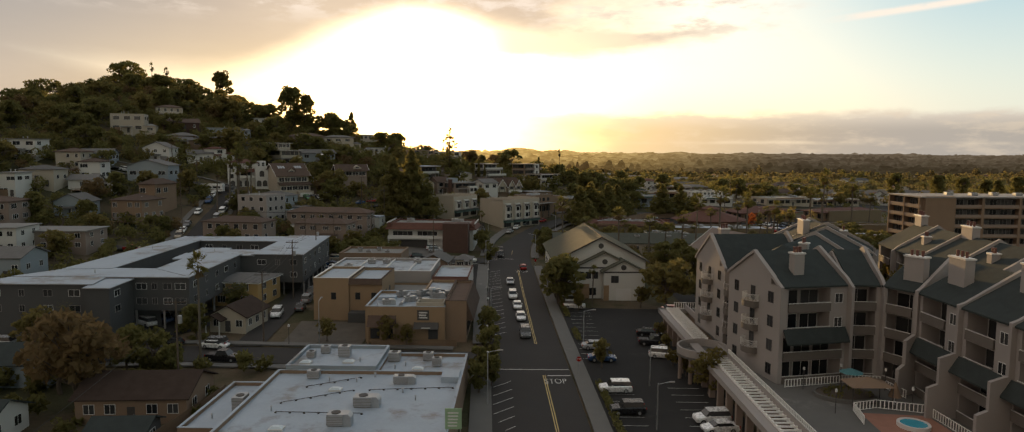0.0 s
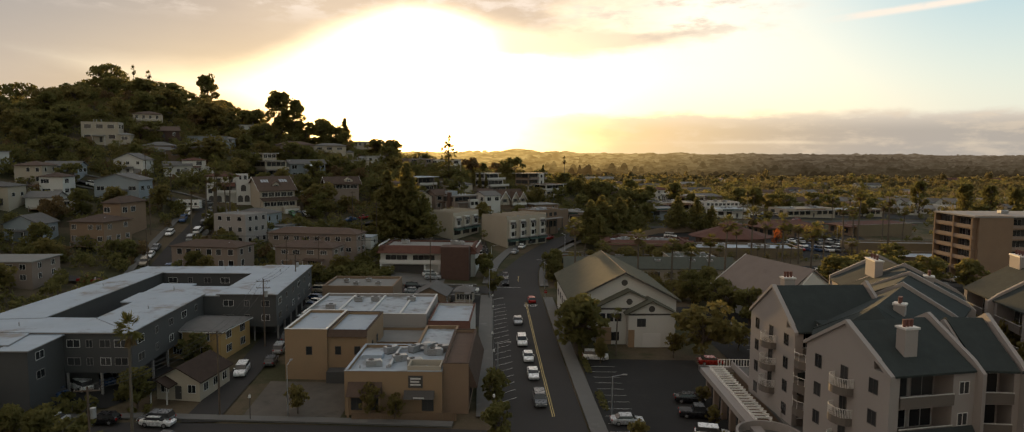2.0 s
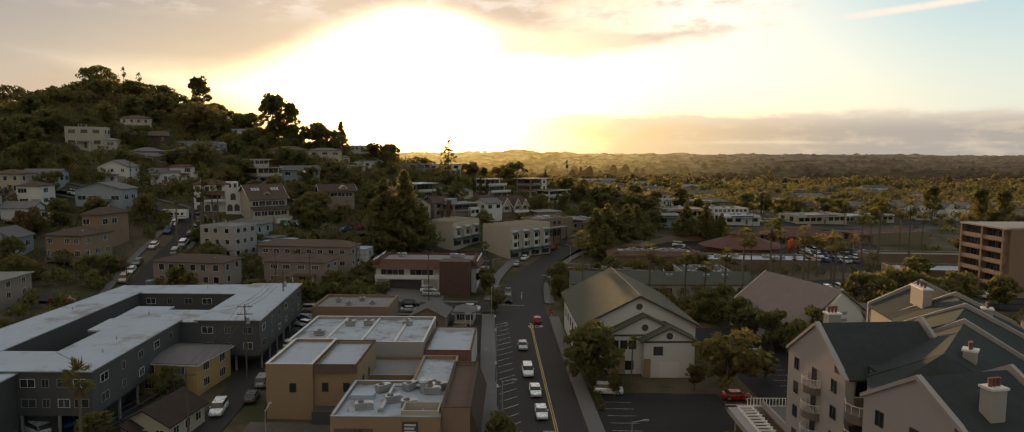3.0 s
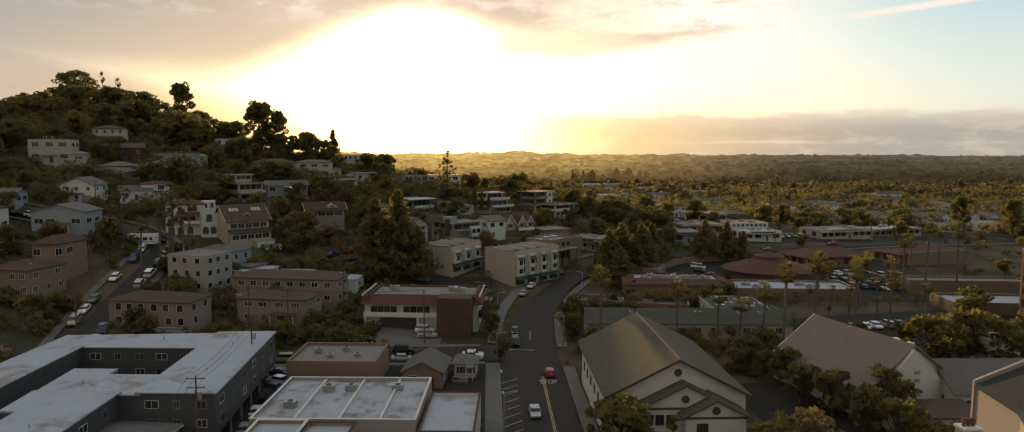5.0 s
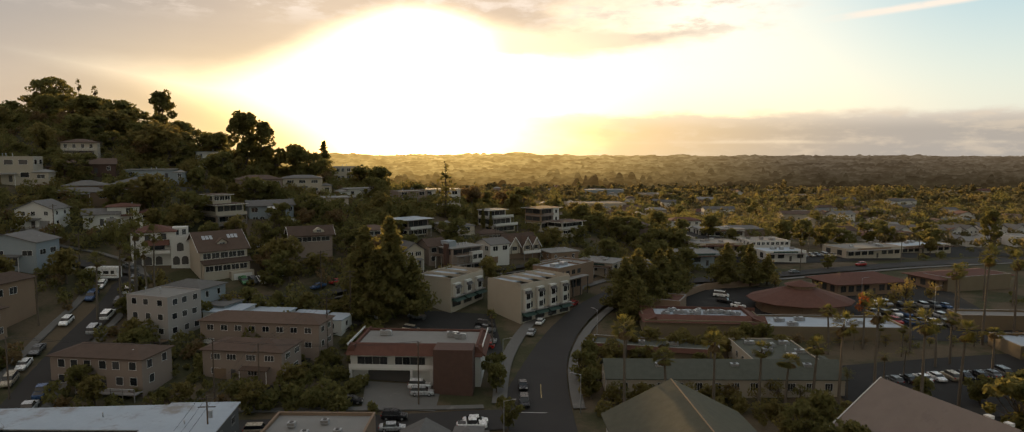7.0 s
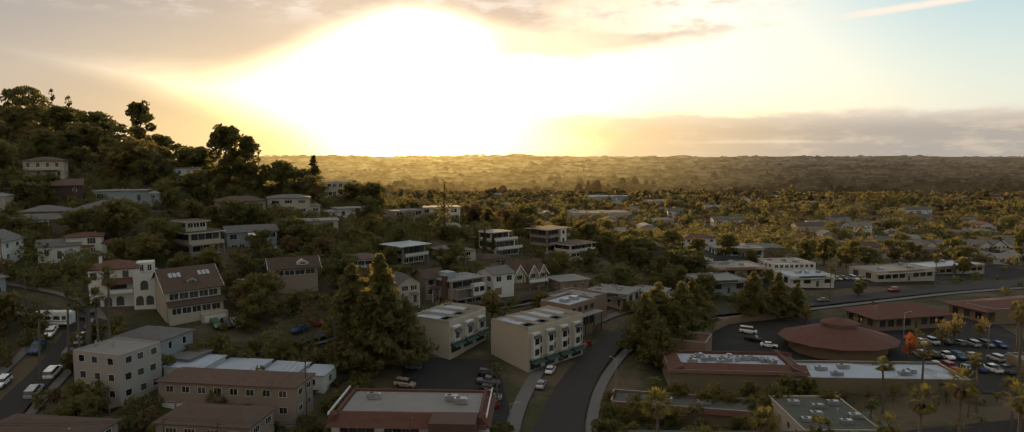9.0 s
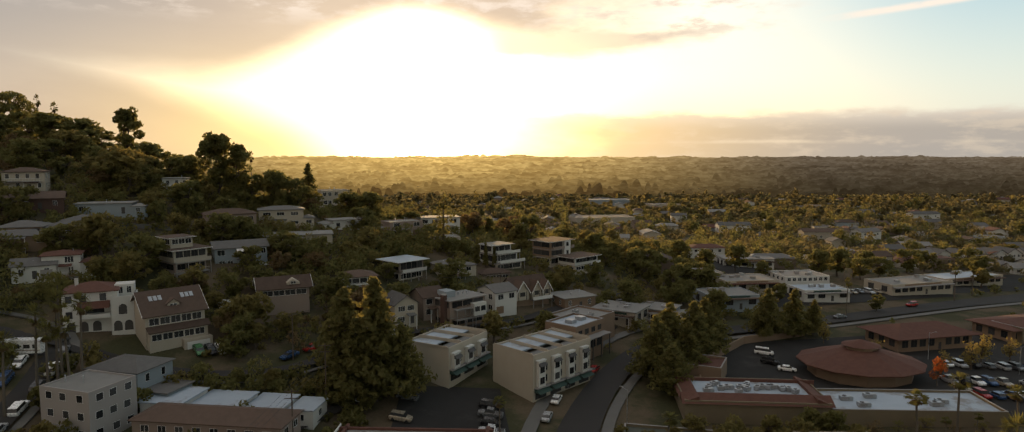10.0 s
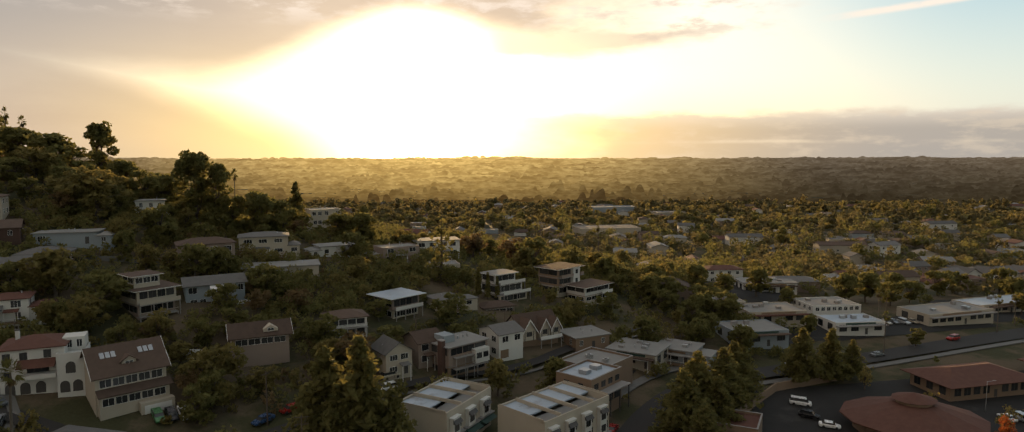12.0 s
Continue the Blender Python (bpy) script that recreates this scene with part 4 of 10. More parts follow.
for y in np.arange(124, 186, 3.4):
    c = min(resample(MAIN, 1), key=lambda p: abs(p[1] - y))
    paint([(c[0] - 6.1, y), (c[0] - 3.2, y + 2.6)], 0.12, label="white slanting parking line")


def road_word(text, x, y, z, size, turn=0.0):
    cu = bpy.data.curves.new("road_word", "FONT")
    cu.body, cu.size, cu.align_x = text, size, "CENTER"
    ob = new("road_lettering", cu)
    me = bpy.data.meshes.new_from_object(ob)
    bpy.data.objects.remove(ob)
    me.materials.clear()
    me.materials.append(PAINT_W)
    ob = new("road_lettering", me)
    ob.matrix_basis = pose(x, y, z, 0, 0, turn) @ Matrix.Diagonal((0.75, 1.7, 1, 1))
    return tagged(ob, "the word STOP in white road paint", "road marking", "road markings", "structure")


road_word("STOP", 6.5, 100.2, land(6.5, 101) + 0.09, 1.9, 3)
road_word("STOP", 1.7, 185.2, land(1.7, 186) + 0.12, 1.9, 3)


def pad(name, outline, mat, label, category, up=0.02):
    """A paved patch that follows the land."""
    xs, ys = [p[0] for p in outline], [p[1] for p in outline]
    g = Geo()
    nx, ny = max(2, int((max(xs) - min(xs)) / 4)), max(2, int((max(ys) - min(ys)) / 4))
    for j in range(ny + 1):
        for i in range(nx + 1):
            s, t = i / nx, j / ny
            (ax, ay), (bx, by), (cx, cy), (dx, dy) = outline
            x = (ax * (1 - s) + bx * s) * (1 - t) + (dx * (1 - s) + cx * s) * t
            y = (ay * (1 - s) + by * s) * (1 - t) + (dy * (1 - s) + cy * s) * t
            g.v.append((x, y, land(x, y) + up))
    n = nx + 1
    g.f = [(j * n + i, j * n + i + 1, (j + 1) * n + i + 1, (j + 1) * n + i) for j in range(ny) for i in range(nx)]
    return solid(name, g, mat, label, category, kind="structure")


pad("parking_lot", [(12.2, 40), (31, 40), (31, 146), (10.0, 146)], LOT, "asphalt parking lot with white stall lines", "parking lot")
pad("parking_lot", [(38, 132), (62, 132), (58, 186), (36, 186)], LOT, "asphalt yard between the buildings", "parking lot")
pad("parking_lot", [(-41, 116.5), (-27, 116.5), (-27, 132), (-42, 132)], material("dusty_yard", (0.085, 0.072, 0.058), 0.95, vary=0.35, scale=0.35, grain=4, bump=0.4, stain=(0.05, 0.045, 0.035), stain_amount=0.6), "dusty brown yard behind shops", "yard")
pad("parking_lot", [(-36, 206), (-22, 206), (-22, 219), (-38, 219)], CONCRETE, "pale concrete forecourt of an office", "forecourt")
pad("parking_lot", [(-34, 236), (-9, 236), (-13, 268), (-35, 264)], LOT, "small asphalt parking lot below the hill", "parking lot")
pad("parking_lot", [(34, 262), (128, 250), (150, 335), (52, 312)], LOT, "large asphalt parking lot of a shopping plaza", "parking lot")
pad("parking_lot", [(58, 196), (140, 205), (132, 246), (60, 232)], LOT, "asphalt parking lot beside a row of palms", "parking lot")
pad("parking_lot", [(95, 354), (165, 380), (160, 398), (95, 372)], LOT, "asphalt parking lot of a shop row", "parking lot")
pad("parking_lot", [(55, 340), (98, 357), (100, 430), (58, 420)], LOT, "asphalt lots between low shops", "parking lot", 0.03)
pad("parking_lot", [(168, 386), (240, 414), (236, 448), (158, 420)], LOT, "asphalt lots beside a long shop", "parking lot", 0.03)
pad("parking_lot", [(12, 300), (22, 318), (12, 322), (2, 303)], LOT, "small asphalt lot beside the road", "parking lot")
pad("yard", [(-35, 167), (-8, 167), (-8, 196), (-35, 194)], LOT, "asphalt yard behind the shops", "yard")
pad("yard", [(-75, 120), (-62, 120), (-55, 134), (-66, 140)], LOT, "asphalt car park under the apartments", "parking lot")
for y in np.arange(64, 100, 2.7):
    for x0, x1 in ((13.0, 17.6), (23.0, 27.6)):
        paint([(x0, y), (x1, y)], 0.1, up=0.05, label="white parking stall line")
for y in np.arange(112, 142, 2.7):
    paint([(11.5, y), (15.8, y)], 0.1, up=0.05, label="white parking stall line")
for y in np.arange(134, 168, 2.7):
    paint([(43.0, y), (47.0, y)], 0.1, up=0.05, label="white parking stall line")


def hedge(line, w=1.0, h=0.9, label="long clipped dark green hedge"):
    rng = np.random.default_rng(len(line))
    pts = np.array([(x, y, land(x, y) + h * 0.55) for x, y in resample(line, 0.6)])
    v, f = scatter_leaves(rng, pts, np.full(len(pts), w * 0.62), len(pts) * 34, 0.16)
    ob = thing("hedge", pose(0, 0, 0), label, "hedge")
    part("foliage", leaf_mesh("foliage", v, f, LEAF_OAK), None, ob)
    return ob


hr = sideways(MAIN, MAIN_W / 2 + 0.0)
hedge([(x + 0.75, y) for x, y in stretch(sideways(MAIN, MAIN_W / 2 + 2.9), 62, 100)])
hedge([(x + 0.75, y) for x, y in stretch(sideways(MAIN, MAIN_W / 2 + 2.9), 121, 128)])
hedge([(x + 0.75, y) for x, y in stretch(sideways(MAIN, MAIN_W / 2 + 2.9), 138, 190)])

# ---- roof fittings ----


def air_unit(x, y, z, turn=0, w=1.6, d=1.2, h=1.1, duct=False):
    ob = thing("air_conditioner", pose(x, y, z, 0, 0, turn), "grey metal rooftop air conditioner on curbs", "air conditioner", "rooftop units")
    part("housing", Geo().box(-w / 2, -d / 2, 0.15, w / 2, d / 2, h), STEEL, ob)
    part("curb", Geo().box(-w / 2 + 0.1, -d / 2 + 0.1, -0.1, w / 2 - 0.1, d / 2 - 0.1, 0.15), TRIM_GREY, ob)
    fan = part("fan_grille", Geo().tube((0, 0, h), (0, 0, h + 0.08), min(w, d) * 0.36, sides=12), TRIM_DARK, ob)
    g = Geo()
    for i in range(5):
        zz = 0.3 + i * (h - 0.4) / 5
        g.box(-w / 2 - 0.015, -d / 2 - 0.015, zz, w / 2 + 0.015, -d / 2, zz + 0.07)
    part("louvre", g, TRIM_GREY, ob)
    if duct:
        part("duct", Geo().slab([(0, 0.0), (0.9, 0.0), (0.9, h * 0.75), (0.6, h), (0, h)], "y", d / 2 - 0.1, -d / 2 + 0.1), STEEL, ob, at=pose(w / 2, 0, 0))
    return ob


def roof_vent(x, y, z, group="roof vents"):
    ob = thing("roof_vent", pose(x, y, z), "small metal roof vent pipe with a cap", "vent", group)
    part("pipe", Geo().tube((0, 0, -0.1), (0, 0, 0.55), 0.09, sides=8), STEEL, ob)
    part("cap", Geo().tube((0, 0, 0.55), (0, 0, 0.7), 0.2, 0.05, 8), STEEL, ob)


def skylight(x, y, z, w=1.6, d=1.1):
    ob = thing("skylight", pose(x, y, z), "pale domed rooftop skylight in a curb", "skylight", "skylights")
    part("curb", Geo().ring(-w / 2, -d / 2, w / 2, d / 2, -0.1, 0.22, 0.08), TRIM_WHITE, ob)
    g = Geo()
    g.add([(-w / 2 + .06, -d / 2 + .06, .2), (w / 2 - .06, -d / 2 + .06, .2), (w / 2 - .06, d / 2 - .06, .2), (-w / 2 + .06, d / 2 - .06, .2), (-w / 4, -d / 4, .42), (w / 4, -d / 4, .42), (w / 4, d / 4, .42), (-w / 4, d / 4, .42)], [(0, 1, 5, 4), (1, 2, 6, 5), (2, 3, 7, 6), (3, 0, 4, 7), (4, 5, 6, 7)])
    part("dome", g, material("milky_acrylic", (0.45, 0.52, 0.56), 0.3, vary=0.05, bump=0), ob)


# ---- the white-roofed shop in the foreground ----
def white_shop():
    ob = thing("commercial_building", pose(0, 0, 0), "low commercial building with broad white-coated flat roofs and brown walls", "building")
    blocks = (("main_hall", -32.5, 66, -6.9, 92.0, 5.0), ("rear_hall", -31.5, 92.0, -19.0, 102.2, 5.6), ("rear_corner", -19.0, 92.0, -6.9, 100.8, 4.9), ("annex", -38.8, 76, -32.5, 92.0, 3.2))
    for nm, x0, y0, x1, y1, h in blocks:
        wall = part(nm, Geo().ring(x0, y0, x1, y1, -0.8, h, 0.3), STUCCO_BROWN if nm != "rear_hall" else STUCCO_BLUE, ob)
        part("roof", Geo().box(x0 + 0.3, y0 + 0.3, h - 0.9, x1 - 0.3, y1 - 0.3, h - 0.45), WHITE_ROOF, wall)
        part("coping", Geo().ring(x0 - 0.04, y0 - 0.04, x1 + 0.04, y1 + 0.04, h, h + 0.06, 0.36), WHITE_ROOF, wall)
    for (ax, ay), (bx, by) in (((-27.6, 71.2), (-8.2, 71.0)), ((-27.8, 77.4), (-17.6, 77.2)), ((-28.2, 80.4), (-20.4, 85.0)), ((-18.4, 85.2), (-7.8, 86.4)), ((-26.8, 86.2), (-20.6, 90.0))):
        g = Geo().tube((ax, ay, 4.72), (bx, by, 4.72), 0.045, sides=5)
        for px, py in resample([(ax, ay), (bx, by)], 1.8):
            g.box(px - 0.12, py - 0.09, 4.55, px + 0.12, py + 0.09, 4.7)
        part("conduit", g, TRIM_DARK, ob, "dark roof conduit on blocks")
    part("parapet_box", Geo().box(-9.6, 88.5, 4.5, -7.2, 91.7, 5.35), WHITE_ROOF, ob)
    for x, y, z, w, d, h, duct in ((-24.8, 98.0, 5.15, 1.7, 1.3, 1.6, False), (-17.5, 98.3, 4.45, 1.7, 1.3, 1.4, False), (-12.6, 98.8, 4.45, 1.5, 1.1, 1.2, False), (-11.0, 96.0, 4.45, 1.3, 1.1, 1.3, False), (-14.8, 88.2, 4.55, 2.0, 1.2, 1.1, True), (-18.0, 80.0, 4.55, 2.2, 1.6, 1.3, True), (-19.8, 74.2, 4.55, 1.8, 1.5, 1.4, True), (-27.0, 90.0, 4.55, 1.6, 1.1, 1.1, False), (-28.0, 99.5, 5.15, 1.3, 1.0, 1.1, False), (-29.5, 97.2, 5.15, 1.2, 1.0, 1.0, False), (-33.6, 81.5, 2.75, 1.4, 2.0, 2.4, False)):
        air_unit(x, y, z, 0, w, d, h, duct)
    for x, y, z in ((-24.5, 88.6, 4.55), (-20.8, 88.4, 4.55), (-14.0, 84.6, 4.55), (-16.8, 94.5, 4.45), (-30.4, 70.5, 4.55), (-28.5, 78.0, 4.55), (-12.0, 82.0, 4.55), (-15.5, 95.9, 4.45), (-22.0, 95.5, 5.15), (-36.5, 80, 2.75), (-18.8, 90.5, 4.55)):
        roof_vent(x, y, z)
    for x, y, z in ((-26.0, 72.6, 4.55), (-23.5, 95.0, 5.15), (-29.5, 94.5, 5.15), (-22.8, 85.2, 4.55), (-13.5, 94.2, 4.45)):
        skylight(x, y, z)
    sign = thing("sign_board", pose(-6.3, 71.5, 0), "green and white shop sign board with unreadable lines on posts", "sign")
    part("board", Geo().box(-0.9, -0.06, 5.3, 0.9, 0.06, 7.6), material("sign_green", (0.22, 0.33, 0.20), 0.6), sign)
    part("post", Geo().box(-0.8, 0.06, 0.1, -0.7, 0.16, 7.4), STEEL, sign)
    part("post", Geo().box(0.7, 0.06, 0.1, 0.8, 0.16, 7.4), STEEL, sign)
    for i in range(5):
        part("text_bar", Geo().box(-0.6, -0.075, 5.6 + i * 0.36, 0.4 + 0.04 * i, -0.06, 5.76 + i * 0.36), TRIM_WHITE, sign)


white_shop()


# ---- shops between the side streets ----
def block(name, x0, y0, x1, y1, h, wall, roof, label, category="building", turn=0.0, parapet=0.5, coping=None, z=None, group=""):
    """A flat-roofed block with parapet, by its corners in plan before it is turned about its middle."""
    w, d = x1 - x0, y1 - y0
    x, y = (x0 + x1) / 2, (y0 + y1) / 2
    lo, hi = base_of(x, y, w, d, turn)
    z = (lo + hi) / 2 if z is None else z
    FOOT.append((x, y, w / 2, d / 2, turn))
    ob = thing(name, pose(x, y, z, 0, 0, turn), label, category, group)
    part("wall", Geo().ring(-w / 2, -d / 2, w / 2, d / 2, lo - z - 1.0, h, 0.28), wall, ob)
    part("roof", Geo().box(-w / 2 + 0.28, -d / 2 + 0.28, h - parapet - 0.3, w / 2 - 0.28, d / 2 - 0.28, h - parapet), roof, ob)
    part("coping", Geo().ring(-w / 2 - 0.04, -d / 2 - 0.04, w / 2 + 0.04, d / 2 + 0.04, h, h + 0.08, 0.38), coping or TRIM_GREY, ob)
    ob["w"], ob["d"] = w, d
    return ob


tan = block("shop_building", -40, 133.5, -33, 147.5, 8.2, STUCCO_TAN, WHITE_ROOF, "tan stucco two-storey building with small dark windows", coping=TRIM_WHITE)
windows(tan, 7, 14, "S", [0.5], 4.6, 0.9, 1.3, TRIM_DARK, 0)
tan = block("shop_building", -33, 134.0, -26.4, 147.5, 8.0, STUCCO_TAN, WHITE_ROOF, "tan stucco wing with white roof and brown tile edge", coping=SHINGLE_B)
part("tile_edge", Geo().slab([(-7.35, 7.0), (-6.76, 8.06), (-6.76, 7.0)], "x", -3.3, 3.3), SHINGLE_B, tan, "brown tile edge below the parapet")
windows(tan, 6.6, 13.5, "S", [-1.6, 1.6], 4.6, 0.9, 1.3, TRIM_DARK, 0)
windows(tan, 6.6, 13.5, "E", [-3, 1], 4.6, 0.9, 1.3, TRIM_DARK, 0)
part("shed", Geo().box(-3.0, -9.2, -0.5, 2.8, -6.8, 1.7), STUCCO_GREY, tan)


def restaurant():
    ob = block("restaurant", -26.6, 119.5, -12.4, 133.5, 6.3, STUCCO_TAN, PATCHED_ROOF, "tan stucco restaurant with a crowded flat roof and dark awnings", coping=WHITE_ROOF)
    w, d = ob["w"], ob["d"]
    part("parapet", Geo().ring(2.0, -6.7, 6.9, -3.4, 5.7, 7.0, 0.22), STUCCO_CREAM, ob, "raised cream parapet box over the entrance")
    part("roof_hatch", Geo().box(-6.2, 0.2, 5.75, -3.0, 2.0, 6.5), WHITE_ROOF, ob)
    part("duct", Geo().tube((-1.0, -4.5, 6.3), (-1.0, 5.0, 6.3), 0.28, 0.28, 8).tube((-1.0, 5.0, 6.3), (4.0, 5.0, 6.3), 0.28, 0.28, 8), STEEL, ob)
    part("grease_fan", Geo().tube((3.5, 3.5, 5.7), (3.5, 3.5, 7.4), 0.5, 0.42, 12).tube((3.5, 3.5, 7.4), (3.5, 3.5, 7.7), 0.75, 0.6, 12), STEEL, ob)
    can = part("canopy", Geo().slab([(-8.4, 2.9), (-7.0, 4.7), (-7.0, 2.9)], "x", -6.6, -1.6), SHINGLE_B, ob, "brown shingled canopy")
    for x in (-6.4, -4.1, -1.8):
        part("post", Geo().box(x - 0.15, -8.3, -0.3, x + 0.15, -8.0, 3.0), STUCCO_TAN, can)
    part("sign", Geo().box(2.2, -7.12, 3.9, 4.3, -7.0, 5.7), TRIM_DARK, ob, "dark square wall sign")
    for i in range(3):
        part("text_bar", Geo().box(2.5, -7.15, 4.25 + i * 0.45, 4.0 - 0.2 * (i % 2), -7.12, 4.5 + i * 0.45), TRIM_WHITE, ob)
    part("awning", Geo().slab([(-8.1, 2.5), (-7.0, 3.5), (-7.0, 2.5)], "x", 1.6, 6.0), TRIM_DARK, ob, "black canvas awning")
    part("text_bar", Geo().box(3.0, -8.0, 2.62, 4.6, -7.95, 2.78), TRIM_WHITE, ob)
    windows(ob, w, d, "S", [5.0], 1.4, 1.6, 1.8, TRIM_DARK)
    windows(ob, w, d, "S", [-5.4, -3.0], 1.4, 1.5, 1.7, TRIM_DARK)
    side = block("restaurant_wing", -12.4, 120.5, -8.6, 140, 7.2, STUCCO_BROWN, SHINGLE_B, "brown restaurant wing with sloping shingle facing along the pavement", coping=SHINGLE_B)
    part("mansard", Geo().slab([(1.9, 3.6), (3.2, 3.6), (1.9, 7.1)], "y", 9.75, -9.75), SHINGLE_B, side)
    windows(side, 3.8, 19.5, "E", [-7, -4, -1, 2, 5], 1.7, 2.0, 2.0, TRIM_DARK, 1)
    for x, y in ((-20, 126), (-17.5, 124.5), (-15, 129.5), (-22, 130), (-16, 132), (-14, 131), (-18.2, 130.8), (-23.5, 123.5)):
        air_unit(x, y, land(x, y) + 5.75, 20 * (x % 3), 1.5, 1.2, 1.1, True)
    for x in (-25, -21, -15):
        roof_vent(x, 122.5, land(x, 122) + 5.75)


restaurant()
shop = block("shop_building", -43.0, 152.0, -19.0, 170.5, 6.0, STUCCO_APT, PATCHED_ROOF, "long pale grey shop with a white flat roof", coping=TRIM_WHITE)
for x in (-6.0, 0.5, 6.5):
    part("roof_rib", Geo().box(x, -8.9, 5.5, x + 0.35, 8.9, 5.85), TRIM_WHITE, shop)
shop = block("shop_building", -27.5, 141.5, -18.6, 151.8, 3.9, STUCCO_TAN, TAR_ROOF, "low tan shop wing with a grey flat roof", coping=TRIM_GREY)
for x, y in ((-35, 165), (-31.5, 165.5), (-24, 166), (-39, 158)):
    air_unit(x, y, land(x, y) + 5.5, 0, 1.8, 1.2, 1.0)
shop = block("shop_building", -18.4, 150, -10.4, 166, 5.4, STUCCO_WHITE, WHITE_ROOF, "white shop with a red tile front and dark windows", coping=TILE_RED)
part("tile_canopy", Geo().slab([(-9.3, 3.6), (-8.0, 5.4), (-8.0, 3.6)], "x", -4.0, 4.0), TILE_RED, shop, "red tile canopy")
windows(shop, 8, 16, "S", [-2.4, 0, 2.4], 1.9, 1.3, 1.9, TRIM_DARK)
shop = block("shop_building", -18.4, 133.6, -12.5, 148, 5.4, STUCCO_TAN, PATCHED_ROOF, "tan shop building with rooftop machines", coping=STUCCO_TAN)
shop = block("shop_building", -47.0, 180.0, -30.5, 192.5, 5.0, STUCCO_BROWN, TAR_ROOF, "plain brown block with a grey flat roof", coping=STUCCO_BROWN)
for x, y in ((-43, 187), (-38, 188.5), (-35, 185), (-40, 184)):
    air_unit(x, y, land(x, y) + 4.6, 0, 1.2, 1.0, 0.8)
house("cottage", -22.0, 186.5, 7.5, 9.0, 3.0, -3, STUCCO_BROWN, SHINGLE_K, "gable", "small brown cottage with a grey gabled roof", "house", rise=1.9, along="y", front=2, side=2)
house("cottage", -14.6, 190.5, 4.2, 5.0, 2.8, -3, STUCCO_CREAM, SHINGLE_K, "hip", "small cream kiosk with a grey roof", "house", rise=1.2, front=1, side=1, door=False)

# ---- houses beside the alley ----
yel = house("house", -59.0, 147.0, 11.0, 10.5, 5.1, -6, STUCCO_YEL, SHINGLE_K, "hip", "yellow stucco two-storey house with a grey hipped roof", rise=1.1, storeys=2, front=2, side=2, win=(1.7, 1.3), bars=2, door=False)
part("fascia", Geo().ring(-6.03, -5.78, 6.03, 5.78, 4.86, 5.06, 0.06), TRIM_WHITE, yel)
cot = house("house", -52.6, 128.0, 7.0, 8.6, 3.0, -6, STUCCO_CREAM, SHINGLE_D, "gable", "small cream house with a brown shingle gable roof and porch", rise=1.9, along="y", front=3, side=3, win=(1.2, 1.2))
part("porch_roof", gable_roof(3.2, 2.2, 2.5, 0.9, 0.3, "y"), SHINGLE_D, cot, at=pose(-2.0, -5.2, 0))
for x in (-3.3, -0.7):
    part("porch_post", Geo().box(x - 0.08, -6.2, -0.4, x + 0.08, -6.04, 2.5), TRIM_WHITE, cot)


